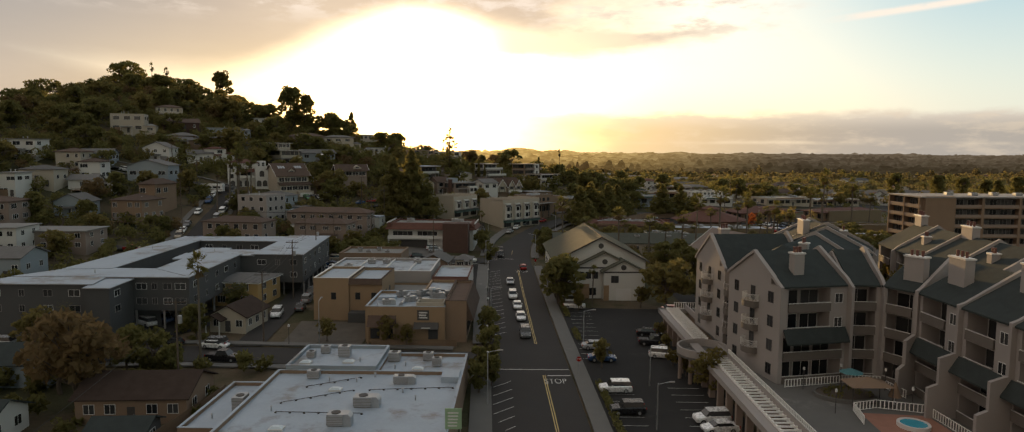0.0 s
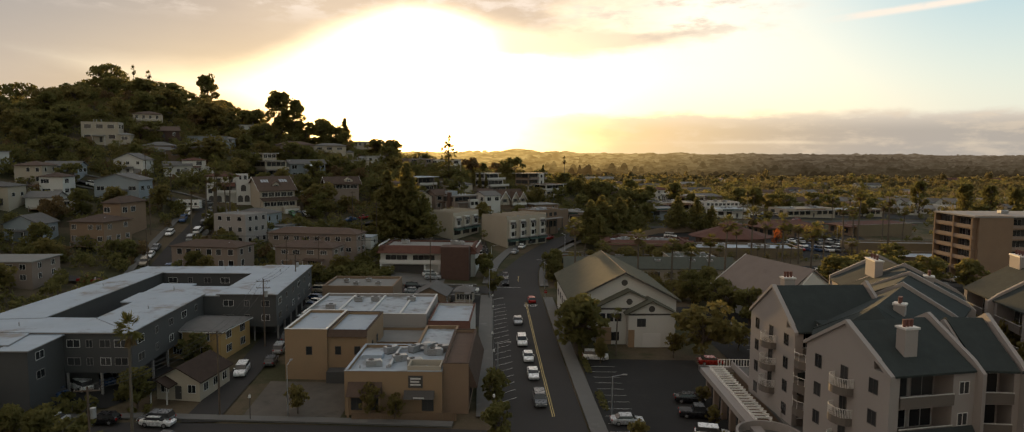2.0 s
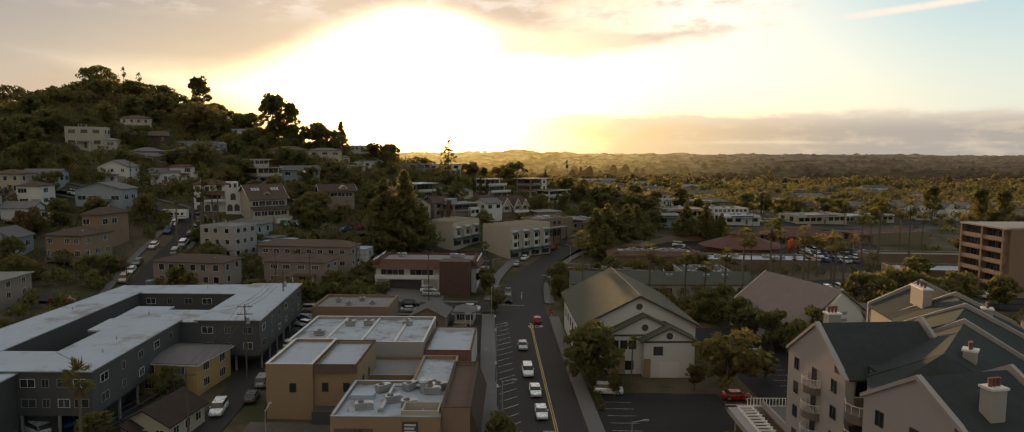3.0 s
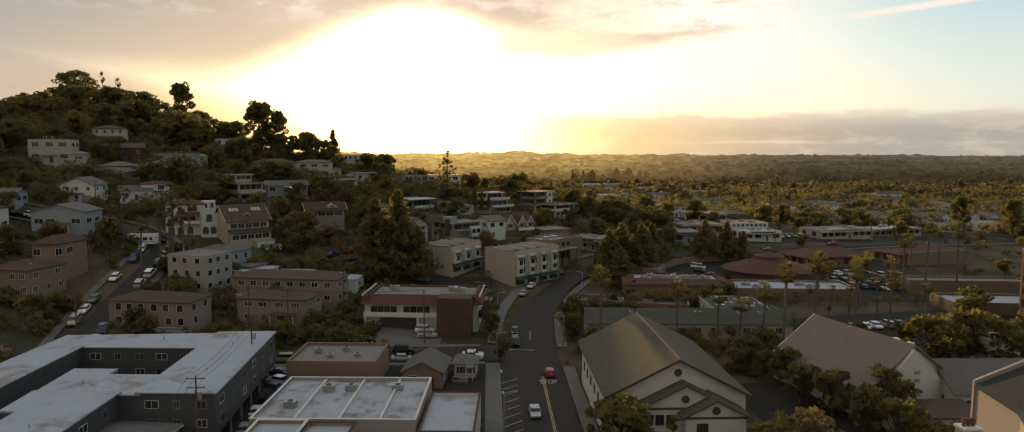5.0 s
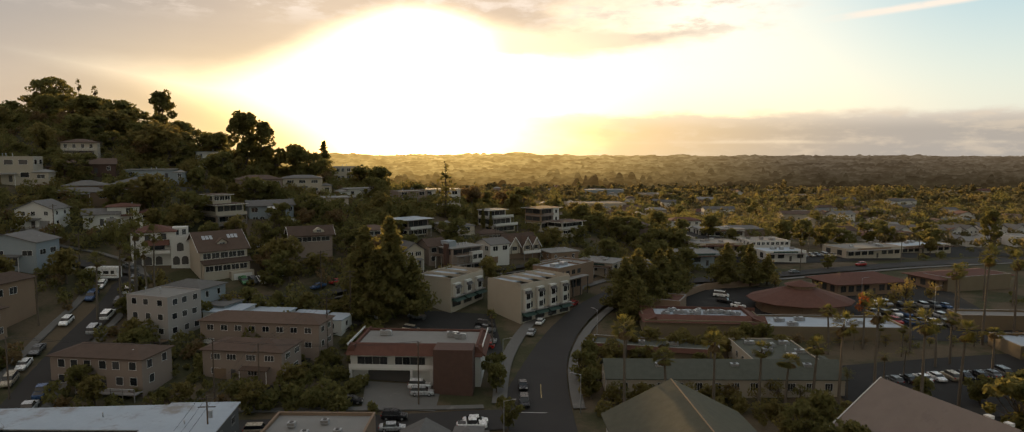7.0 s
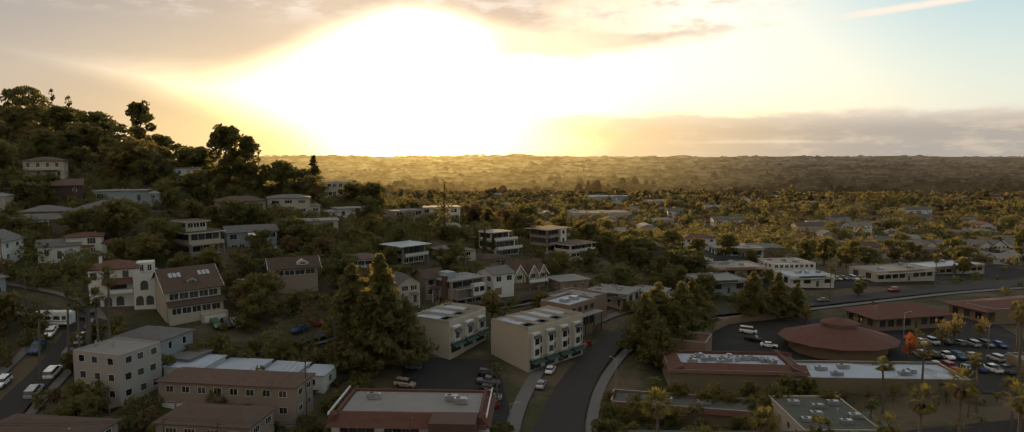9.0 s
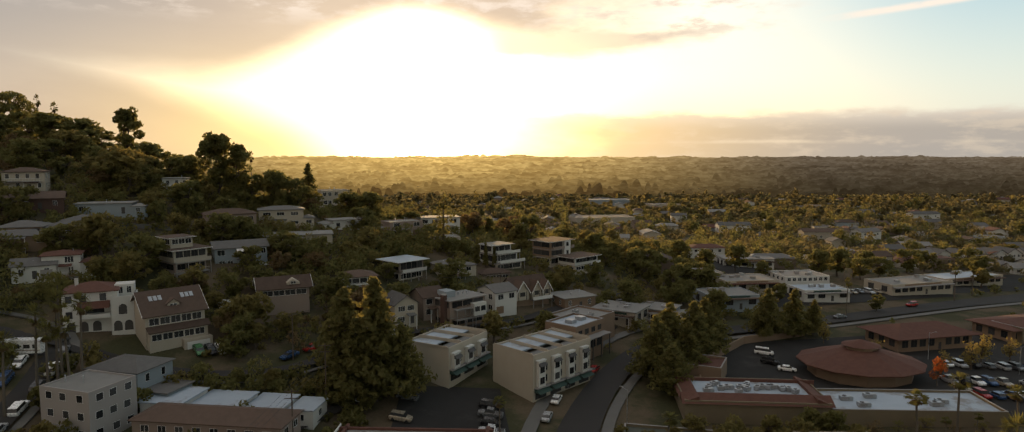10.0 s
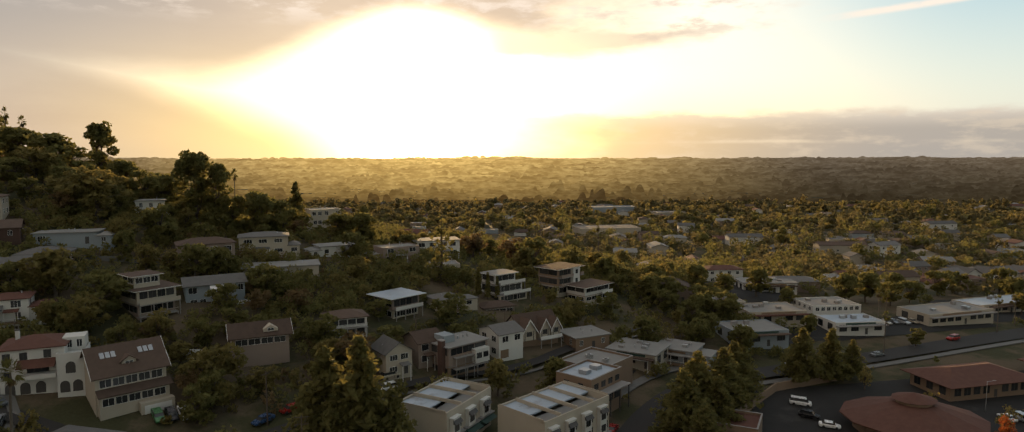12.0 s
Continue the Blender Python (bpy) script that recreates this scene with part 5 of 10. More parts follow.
# ---- grey apartment house round a court ----
def grey_apartments():
    ob = thing("apartment_building", pose(0, 0, 0), "charcoal two-storey apartment building round courts with white flat roofs", "apartment building")
    top = 11.6
    wings = (
        ("east_wing", [(-48.3, 153.2), (-51.6, 187.0), (-62.0, 186.4), (-59.5, 153.2)], 5.3),
        ("north_wing", [(-62.0, 176.4), (-62.0, 186.0), (-89.4, 183.6), (-82.4, 176.4)], 5.3),
        ("middle_wing", [(-59.5, 153.2), (-59.5, 161.7), (-68.8, 161.7), (-68.8, 164.4), (-76.0, 164.4), (-74.7, 153.2)], 5.3),
        ("front_wing", [(-60.6, 124.9), (-62.4, 153.2), (-74.7, 153.2), (-73.8, 145.2), (-71.4, 145.0), (-70.6, 133.4)], 5.3),
        ("south_wing", [(-60.6, 124.9), (-70.6, 133.4), (-79.8, 133.4), (-88.6, 132.0), (-93.0, 124.5)], 5.3),
        ("west_wing", [(-79.8, 133.4), (-82.4, 176.4), (-89.4, 183.6), (-88.6, 132.0)], 5.3),
        ("annex", [(-74.4, 116.0), (-70.3, 116.1), (-71.0, 124.8), (-76.0, 124.7)], 1.0),
        ("corner_block", [(-95.0, 117.9), (-74.6, 118.2), (-76.2, 124.4), (-93.0, 124.4)], 1.0),
    )
    for nm, line, foot in wings:
        area = sum(a[0] * b[1] - b[0] * a[1] for a, b in zip(line, line[1:] + line[:1]))
        line = line if area > 0 else line[::-1]
        high = top - {"middle_wing": 0.35, "south_wing": 0.1, "north_wing": 0.15, "annex": 0.45, "corner_block": 0.22}.get(nm, 0.0)
        wing = part(nm, Geo().prism(line, foot, high), STUCCO_GREY, ob)
        cx, cy = sum(p[0] for p in line) / len(line), sum(p[1] for p in line) / len(line)
        wide = [(x + 0.3 * (1 if x > cx else -1), y + 0.3 * (1 if y > cy else -1)) for x, y in line]
        part("roof", Geo().prism(wide, high, high + 0.2), WHITE_ROOF, wing)
        part("roof_edge", Geo().prism([(x + 0.06 * (1 if x > cx else -1), y + 0.06 * (1 if y > cy else -1)) for x, y in wide], high + 0.02, high + 0.12), TRIM_GREY, wing)
        if foot > 2:
            for a, b in zip(line, line[1:] + line[:1]):
                n = max(1, int(math.hypot(b[0] - a[0], b[1] - a[1]) / 5))
                for i in range(n):
                    x, y = a[0] + (b[0] - a[0]) * (i + 0.2) / n, a[1] + (b[1] - a[1]) * (i + 0.2) / n
                    x, y = x + (cx - x) * 0.04, y + (cy - y) * 0.04
                    part("column", Geo().box(x - 0.15, y - 0.15, 0.6, x + 0.15, y + 0.15, 5.35), TRIM_GREY, wing)
            part("store", Geo().prism([(x + (cx - x) * 0.35, y + (cy - y) * 0.35) for x, y in line], 0.6, 5.3), STUCCO_GREY, wing)
    runs = (((-48.3, 153.2), (-51.6, 187.0), 6), ((-59.4, 153.2), (-48.6, 153.2), 3), ((-60.6, 125.2), (-62.3, 152.0), 5), ((-70.6, 124.68), (-61.0, 124.9), 4), ((-94.0, 117.92), (-75.4, 118.18), 4), ((-70.3, 116.1), (-70.75, 121.6), 1), ((-82.0, 176.4), (-62.2, 176.4), 5))
    for (ax, ay), (bx, by), n in runs:
        turn = math.degrees(math.atan2(by - ay, bx - ax))
        for i in range(n):
            s = (i + 0.5) / n
            for z in (7.1, 9.9):
                window(ob, pose(ax + (bx - ax) * s, ay + (by - ay) * s, z, 0, 0, turn), (1.9, 0.9, 1.5)[i % 3], 1.1, TRIM_GREY if (i + int(z)) % 3 else TRIM_WHITE)
    for x, y in ((-56, 178), (-54, 163), (-66, 140), (-70, 181), (-86, 160), (-70, 157), (-80, 128), (-64, 133)):
        roof_vent(x, y, 11.7)
    for a in ((-76, 134, -60, 153), (-82, 165, -62, 176)):
        FOOT.append(((a[0] + a[2]) / 2, (a[1] + a[3]) / 2, 9, 9, 0))
    FOOT.append((-70, 157, 24, 32, 0))


grey_apartments()


# ---- terraced apartment house on its podium ----
DECK = 5.0


def apartment_unit(ob, fx, fy, gx, gy, depth, eave=12.0, ridge=16.2, storeys=4, divider=True, chimney_at=None, steps=False, low=0):
    """One unit: its courtyard face runs from (fx, fy) to (gx, gy), its roof rises from that face to a ridge. Heights over the deck."""
    L = math.hypot(gx - fx, gy - fy)
    m = pose(fx, fy, DECK, 0, 0, math.degrees(math.atan2(gy - fy, gx - fx)))
    half = depth / 2
    unit = part("unit", Geo().slab([(depth, 0), (depth, eave), (half, ridge), (2.3, eave + (ridge - eave) * (2.3 / half)), (2.3, 0)][::-1], "x", 0.0, L), STUCCO_APT, ob, at=m)
    # roof planes
    k = (ridge - eave) / half
    part("roof", Geo().slab([(-0.35, eave - 0.35 * k + 0.02), (half, ridge + 0.02), (depth + 0.35, eave - 0.35 * k + 0.02), (depth + 0.35, eave - 0.35 * k + 0.24), (half, ridge + 0.26), (-0.35, eave - 0.35 * k + 0.24)], "x", 0.25, L - 0.25), SHINGLE_G, unit)
    h = eave / storeys
    i0 = int(fx + gy)
    if low:
        part("lower_wall", Geo().box(0.0, 0.0, 0.0, L, 2.3, low * h), STUCCO_APT, unit)
    for s in range(low, storeys):
        z = s * h
        # side piers and spandrels leave loggias between them
        a, b = (1.1, L - 2.6) if s >= 2 and L > 7 else (0.6, L - 0.6)
        wall = Geo()
        wall.box(0.0, 0.0, z, a, 2.3, z + h).box(b, 0.0, z, L, 2.3, z + h)
        wall.box(a, 0.0, z + h - 0.3, b, 2.3, z + h)
        part("loggia_wall", wall, STUCCO_APT, unit)
        bal = part("balcony", Geo().box(a, -0.25, z - 0.15, b, 2.3, z + 0.02).box(a, -0.25, z + 0.02, b, -0.13, z + 0.95), TAUPE, unit, "taupe balcony parapet")
        part("handrail", Geo().box(a, -0.23, z + 1.0, b, -0.15, z + 1.08).box(a, -0.22, z + 0.95, a + 0.06, -0.16, z + 1.0).box(b - 0.06, -0.22, z + 0.95, b, -0.16, z + 1.0), TRIM_WHITE, bal)
        n = max(1, int((b - a) / 2.6))
        for x in spread(n, b - a):
            window(unit, pose((a + b) / 2 + x, 2.3, z + 1.2), round((b - a) / n - 0.5, 1), 2.1, TRIM_WHITE if (i0 + s) % 2 else TRIM_GREY, "glazed_door")
        if b < L - 2:
            window(unit, pose((b + L) / 2, 0, z + 1.5), 1.1, 1.2)
    if L > 7 and not low:
        part("lower_roof", Geo().slab([(-1.35, 2 * h - 0.8), (-0.27, 2 * h + 0.9), (-0.27, 2 * h + 0.6), (-1.35, 2 * h - 1.0)][::-1], "x", 0.4, L - 0.3), SHINGLE_G, unit, "green shingle canopy")
    if divider:
        out = [(-0.9, 0), (depth + 0.2, 0), (depth + 0.2, eave + 0.5), (half, ridge + 0.8), (0.4, eave + 0.9), (-0.9, eave - 0.2)]
        if steps:
            out = [(-3.6, 0), (depth, 0), (depth, eave + 0.5), (half, ridge + 0.8), (0.2, eave + 0.6), (-0.6, eave + 0.3), (-0.6, 2 * h + 1.2), (-2.4, 2 * h + 0.6), (-2.4, h + 0.8), (-3.6, h + 0.3)]
        part("fin_wall", Geo().slab(out, "x", L - 0.02, L + 0.42), STUCCO_APT, unit, "stepped pale stucco fin wall")
    if chimney_at:
        x, y, cw, tall = chimney_at
        zr = eave + min(y, depth - y) * k
        ch = part("chimney", Geo().box(x - cw / 2, y - 0.6, zr - 1.5, x + cw / 2, y + 0.6, zr + tall), STUCCO_APT, unit, "broad stucco chimney")
        part("cap", Geo().box(x - cw / 2 - 0.12, y - 0.72, zr + tall, x + cw / 2 + 0.12, y + 0.72, zr + tall + 0.2), TRIM_WHITE, ch)
        for i in range(3):
            part("flue", Geo().tube((x + (i - 1) * cw * 0.28, y, zr + tall + 0.2), (x + (i - 1) * cw * 0.28, y, zr + tall + 0.95), 0.16, 0.2, 8), material("terracotta_flue", (0.12, 0.05, 0.04), 0.8), ch)
    return unit, m


def gable_face(unit, m, depth, eave, ridge, n_bal=4):
    """Windows and small balconies on a unit's gable end, which faces the parking lot."""
    g = m @ pose(0, depth / 2, 0, 0, 0, -90)
    to_unit = m.inverted() @ g
    part("gable_coping", Geo().slab([(-depth / 2 - 0.3, eave), (0, ridge + 0.45), (depth / 2 + 0.3, eave), (depth / 2 + 0.3, eave - 0.4), (0, ridge), (-depth / 2 - 0.3, eave - 0.4)][::-1], "y", 0.35, -0.25), STUCCO_APT, unit, at=to_unit)
    for s in range(n_bal):
        z = s * eave / 4 + 1.5
        window(unit, to_unit @ pose(-depth * 0.33, 0, z), 1.0, 1.4, TRIM_DARK)
        window(unit, to_unit @ pose(depth * 0.33, 0, z), 1.1, 1.4, TRIM_DARK)
        if s:
            window(unit, to_unit @ pose(0, 0, z - 0.3), 1.0, 2.0, TRIM_DARK)
            pts = [(-1.5, 0.1)] + [(-1.5 * math.cos(a), -0.25 - 1.1 * math.sin(a)) for a in np.linspace(0, math.pi, 9)] + [(1.5, 0.1)]
            zb = z - 1.35
            bal = part("balcony", Geo().prism(pts, zb - 0.75, zb + 0.1), TAUPE, unit, "rounded taupe balcony", at=to_unit)
            r = Geo()
            for (x0, y0), (x1, y1) in zip(pts, pts[1:]):
                r.tube((x0, y0, zb + 1.05), (x1, y1, zb + 1.05), 0.045, sides=4)
                for f in (0, 0.33, 0.67):
                    r.tube((x0 + (x1 - x0) * f, y0 + (y1 - y0) * f, zb + 0.1), (x0 + (x1 - x0) * f, y0 + (y1 - y0) * f, zb + 1.05), 0.03, sides=4)
            part("railing", r, TRIM_WHITE, bal)["kind"] = "stuff"


def terraced_apartments():
    ob = thing("apartment_building", pose(0, 0, 0), "pale stucco terraced apartment building with dark green shingle roofs", "apartment building")
    for i, (fx, fy, gx, gy, dep, chim, st) in enumerate((
        (34.9, 88.0, 44.6, 90.2, 13.0, (3.7, 2.3, 1.5, 2.7), False),
        (44.6, 90.2, 48.9, 89.9, 13.0, None, False),
        (48.9, 89.9, 51.2, 85.5, 13.0, (3.3, 2.0, 2.6, 3.0), True),
        (51.2, 85.5, 51.4, 77.2, 13.0, (3.4, 3.0, 3.0, 3.2), True),
        (51.4, 77.2, 51.6, 69.0, 13.0, (4.6, 4.6, 2.6, 3.0), True),
        (51.6, 69.0, 51.8, 60.8, 13.0, None, True),
    )):
        u, m = apartment_unit(ob, fx, fy, gx, gy, dep, eave=13.0, ridge=16.6, chimney_at=chim, steps=st)
        if i == 0:
            gable_face(u, m, dep, 13.0, 16.6)
    u, m = apartment_unit(ob, 33.4, 107.4, 46.2, 108.6, 12.8, chimney_at=(3.0, 8.4, 1.5, 2.2), eave=12.2, ridge=16.6)
    gable_face(u, m, 12.8, 12.2, 16.6)
    # rounded corner balconies in the notch between the two gables
    for s in range(1, 4):
        z = DECK + s * 3.0
        pts = [(36.4, 107.8), (33.6, 107.8)] + [(34.6 - 1.7 * math.cos(a), 105.6 - 2.0 * math.sin(a) + 0.5) for a in np.linspace(0, math.pi * 0.9, 7)] + [(36.4, 103.8)]
        bal = part("balcony", Geo().prism(pts, z - 0.9, z + 0.1), TAUPE, ob, "rounded taupe corner balcony")
        r = Geo()
        for (x0, y0), (x1, y1) in zip(pts[1:], pts[2:]):
            r.tube((x0, y0, z + 1.05), (x1, y1, z + 1.05), 0.045, sides=4)
            r.tube((x0, y0, z + 0.1), (x0, y0, z + 1.05), 0.03, sides=4)
        part("railing", r, TRIM_WHITE, bal)["kind"] = "stuff"
    part("core", Geo().prism([(36.2, 101.8), (44, 104.2), (44, 109), (36.4, 108.2)], DECK, DECK + 13.2), STUCCO_APT, ob)
    part("roof", Geo().prism([(36.0, 101.6), (44.2, 104.0), (44.2, 109.2), (36.2, 108.4)], DECK + 13.2, DECK + 13.5), SHINGLE_G, ob)
    # rear wing
    for a, ch in (((45.2, 97.4, 55.3, 110.0), (3.6, 4.6, 1.2, 1.2)), ((55.3, 110.0, 61.8, 118.0), None), ((61.8, 118.0, 66.1, 126.8), (4.0, 4.6, 1.2, 1.2)), ((66.1, 126.8, 67.6, 138.6), (4.0, 11.0, 4.0, 2.6))):
        u, _ = apartment_unit(ob, *a, 13.0 if a[0] < 50 else 15.0, eave=13.0, ridge=16.6, chimney_at=ch, low=3)
        if a[0] < 50:
            part("hip_end", Geo().add([(0.2, -0.35, 12.9), (0.2, 13.35, 12.9), (-5.5, 12.0, 12.4), (-5.5, 1.0, 12.4), (0.2, 6.5, 16.86)], [(0, 4, 3), (3, 4, 2), (2, 4, 1), (0, 3, 2, 1), (0, 1, 4)]), SHINGLE_G, u, "green shingle hip end")


terraced_apartments()


def second_apartments():
    """A like building farther off."""
    ob = thing("apartment_building", pose(0, 0, 0.8), "pale stucco apartment building with dark green roofs and stepped parapets", "apartment building")
    line = ((70.9, 133.0), (69.0, 123.4), (67.2, 113.0), (66.3, 103.2), (65.8, 93.6))
    for i, ((ax, ay), (bx, by)) in enumerate(zip(line, line[1:])):
        apartment_unit(ob, ax, ay, bx, by, 13.0, eave=12.3, ridge=16.2, chimney_at=(2.4, 6.4, 3.2, 1.8) if i % 2 == 0 else (5.0, 3.0, 1.1, 1.2), low=2)


second_apartments()


def podium():
    ob = thing("podium", pose(0, 0, 0), "pale concrete podium with columns over the car park and a courtyard on top", "podium", kind="structure")
    part("deck", Geo().prism([(31.4, 62), (68, 62), (72, 132), (34.0, 132), (32.6, 104)], DECK - 0.5, DECK), CONCRETE, ob)
    part("back_wall", Geo().box(33.6, 60, -0.5, 34.0, 131, DECK - 0.5), STUCCO_BROWN, ob)
    for y in np.arange(64, 131, 4.0):
        part("column", Geo().box(28.3, y - 0.35, -0.4, 29.1, y + 0.35, DECK - 0.6), STUCCO_PINK, ob)
    part("beam", Geo().box(28.0, 62, DECK - 0.7, 29.4, 131.5, DECK + 0.1), STUCCO_APT, ob)
    part("end_beam", Geo().box(28.0, 130.8, DECK - 0.7, 34, 131.8, DECK + 0.1), STUCCO_APT, ob)
    part("parapet", Geo().box(31.4, 62, DECK, 31.65, 103, DECK + 1.1).box(33.0, 110, DECK, 33.25, 131, DECK + 1.1), STUCCO_APT, ob)
    # round terrace
    pts = [(29.2 + 3.9 * math.cos(a), 103.5 + 3.9 * math.sin(a)) for a in np.linspace(0, 2 * math.pi, 25)[:-1]]
    part("round_terrace", Geo().prism(pts, DECK - 0.7, DECK - 0.35), CONCRETE, ob)
    g = Geo()
    inner = [(29.2 + 3.6 * math.cos(a), 103.5 + 3.6 * math.sin(a)) for a in np.linspace(0, 2 * math.pi, 25)[:-1]]
    for i in range(24):
        j = (i + 1) % 24
        g.prism([inner[i], pts[i], pts[j], inner[j]], DECK - 0.4, DECK + 0.75)
    part("round_parapet", g, STUCCO_APT, ob)
    for a in np.linspace(0, 2 * math.pi, 9)[:-1]:
        part("column", Geo().tube((29.2 + 3.4 * math.cos(a), 103.5 + 3.4 * math.sin(a), -0.4), (29.2 + 3.4 * math.cos(a), 103.5 + 3.4 * math.sin(a), DECK - 0.7), 0.3, sides=8), STUCCO_PINK, ob)
    for y0, y1 in ((66, 98), (108.5, 130)):
        per = thing("pergola", pose(0, 0, 0), "white slatted pergola along the edge of the podium", "pergola")
        part("rail", Geo().box(29.3, y0, DECK + 0.1, 29.5, y1, DECK + 0.4).box(31.2, y0, DECK + 0.1, 31.4, y1, DECK + 0.4), WHITE_PAINT, per)
        me = Geo().box(29.2, -0.06, DECK + 0.4, 31.5, 0.06, DECK + 0.62).mesh("slat", WHITE_PAINT)
        for y in np.arange(y0 + 0.3, y1, 1.05):
            part("slat", me, None, per, at=pose(0, y, 0))


podium()


def white_fence(line, z, label="white slatted courtyard fence", h=1.1):
    ob = thing("fence", pose(0, 0, 0), label, "fence", "courtyard fences")
    g = Geo()
    for (x0, y0), (x1, y1) in zip(line, line[1:]):
        g.tube((x0, y0, z + h), (x1, y1, z + h), 0.05, sides=4).tube((x0, y0, z + 0.15), (x1, y1, z + 0.15), 0.04, sides=4)
    part("rail", g, WHITE_PAINT, ob)
    me = Geo().box(-0.05, -0.03, 0.1, 0.05, 0.03, h).mesh("slat", WHITE_PAINT)
    for x, y in resample(line, 0.45):
        part("slat", me, None, ob, at=pose(x, y, z))


white_fence([(35.4, 86.6), (44.6, 88.8)], DECK)
white_fence([(45.0, 88.7), (48.6, 88.4)], DECK)
white_fence([(48.4, 86.6), (49.0, 83.0)], DECK)
white_fence([(31.5, 62), (31.5, 98)], DECK + 1.1, h=0.7)
white_fence([(31.0, 131.2), (36.5, 131.2)], DECK, h=1.3)
white_fence([(39.6, 74.5), (40.4, 78.6), (43.6, 79.6)], DECK)
white_fence([(43.6, 79.6), (48.6, 78.0), (48.8, 70.0)], DECK)


def courtyard():
    pl = thing("planter", pose(41.8, 83.8, DECK), "round concrete planter with low shrubs and soil", "planter")
    g = Geo()
    for i in range(28):
        a, b = 2 * math.pi * i / 28, 2 * math.pi * (i + 1) / 28
        p = [(r * math.cos(t) * 1.35, r * math.sin(t)) for r, t in ((2.6, a), (2.85, a), (2.85, b), (2.6, b))]
        g.prism(p, 0, 0.5)
    part("rim", g, CONCRETE, pl)
    part("soil", Geo().prism([(2.6 * 1.35 * math.cos(a), 2.6 * math.sin(a)) for a in np.linspace(0, 2 * math.pi, 25)[:-1]], 0, 0.35), BARK, pl)
    rng = np.random.default_rng(5)
    c = np.stack([rng.uniform(-2.6, 2.6, 12), rng.uniform(-1.8, 1.8, 12), rng.uniform(0.5, 0.8, 12)], 1)
    v, f = scatter_leaves(rng, c, np.full(12, 0.45), 420, 0.14)
    part("shrub", leaf_mesh("shrub", v, f, LEAF_OAK), None, pl)
    gz = thing("gazebo", pose(43.4, 81.6, DECK), "brown canvas gazebo on four posts", "gazebo")
    part("canopy", Geo().add([(-2.6, -1.7, 2.4), (2.6, -1.7, 2.4), (2.6, 1.7, 2.4), (-2.6, 1.7, 2.4), (0, 0, 3.3)], [(0, 1, 4), (1, 2, 4), (2, 3, 4), (3, 0, 4), (3, 2, 1, 0)]), STUCCO_BROWN, gz)
    for x in (-2.4, 2.4):
        for y in (-1.5, 1.5):
            part("post", Geo().tube((x, y, 0), (x, y, 2.45), 0.06, sides=6), TRIM_DARK, gz)
    um = thing("parasol", pose(44.0, 86.9, DECK), "open teal patio parasol over a table", "parasol")
    part("pole", Geo().tube((0, 0, 0), (0, 0, 2.6), 0.04, sides=6), STEEL, um)
    part("canopy", Geo().add([(1.5 * math.cos(a), 1.5 * math.sin(a), 2.1) for a in np.linspace(0, 2 * math.pi, 9)[:-1]] + [(0, 0, 2.65)], [(i, (i + 1) % 8, 8) for i in range(8)]), material("teal_canvas", (0.08, 0.22, 0.24), 0.8), um)
    um = thing("parasol", pose(46.4, 80.8, DECK), "closed brown patio parasol", "parasol")
    part("pole", Geo().tube((0, 0, 0), (0, 0, 3.0), 0.05, sides=6), STEEL, um)
    part("canopy", Geo().tube((0, 0, 1.1), (0, 0, 2.9), 0.75, 0.06, 8), STUCCO_BROWN, um)
    sp = thing("hot_tub", pose(45.0, 74.2, DECK), "small round blue hot tub with a white rim", "hot tub")
    g = Geo()
    for i in range(24):
        a, b = 2 * math.pi * i / 24, 2 * math.pi * (i + 1) / 24
        g.prism([(r * math.cos(t), r * math.sin(t)) for r, t in ((1.4, a), (1.7, a), (1.7, b), (1.4, b))], 0, 0.45)
    part("rim", g, TRIM_WHITE, sp)
    part("water", Geo().prism([(1.4 * math.cos(a), 1.4 * math.sin(a)) for a in np.linspace(0, 2 * math.pi, 25)[:-1]], 0, 0.36), material("pool_water", (0.05, 0.32, 0.42), 0.05, vary=0.1, scale=2), sp)
    solid("paving", Geo().prism([(40.0, 64), (48.6, 64), (48.4, 77.4), (41.0, 78.2)], DECK, DECK + 0.02), BRICK_PAVE, "red brick paving round the hot tub", "paving", kind="structure")
    for x, y in ((37.6, 86.2), (43.0, 87.6), (48.0, 86.0), (38.0, 78.0), (47.4, 78.8)):
        lp = thing("garden_lamp", pose(x, y, DECK), "black post lamp with a white globe", "lamp", "garden lamps")
        part("post", Geo().tube((0, 0, 0), (0, 0, 2.6), 0.05, sides=6), TRIM_DARK, lp)
        part("globe", Geo().tube((0, 0, 2.6), (0, 0, 2.95), 0.15, 0.12, 10), TRIM_WHITE, lp)


courtyard()


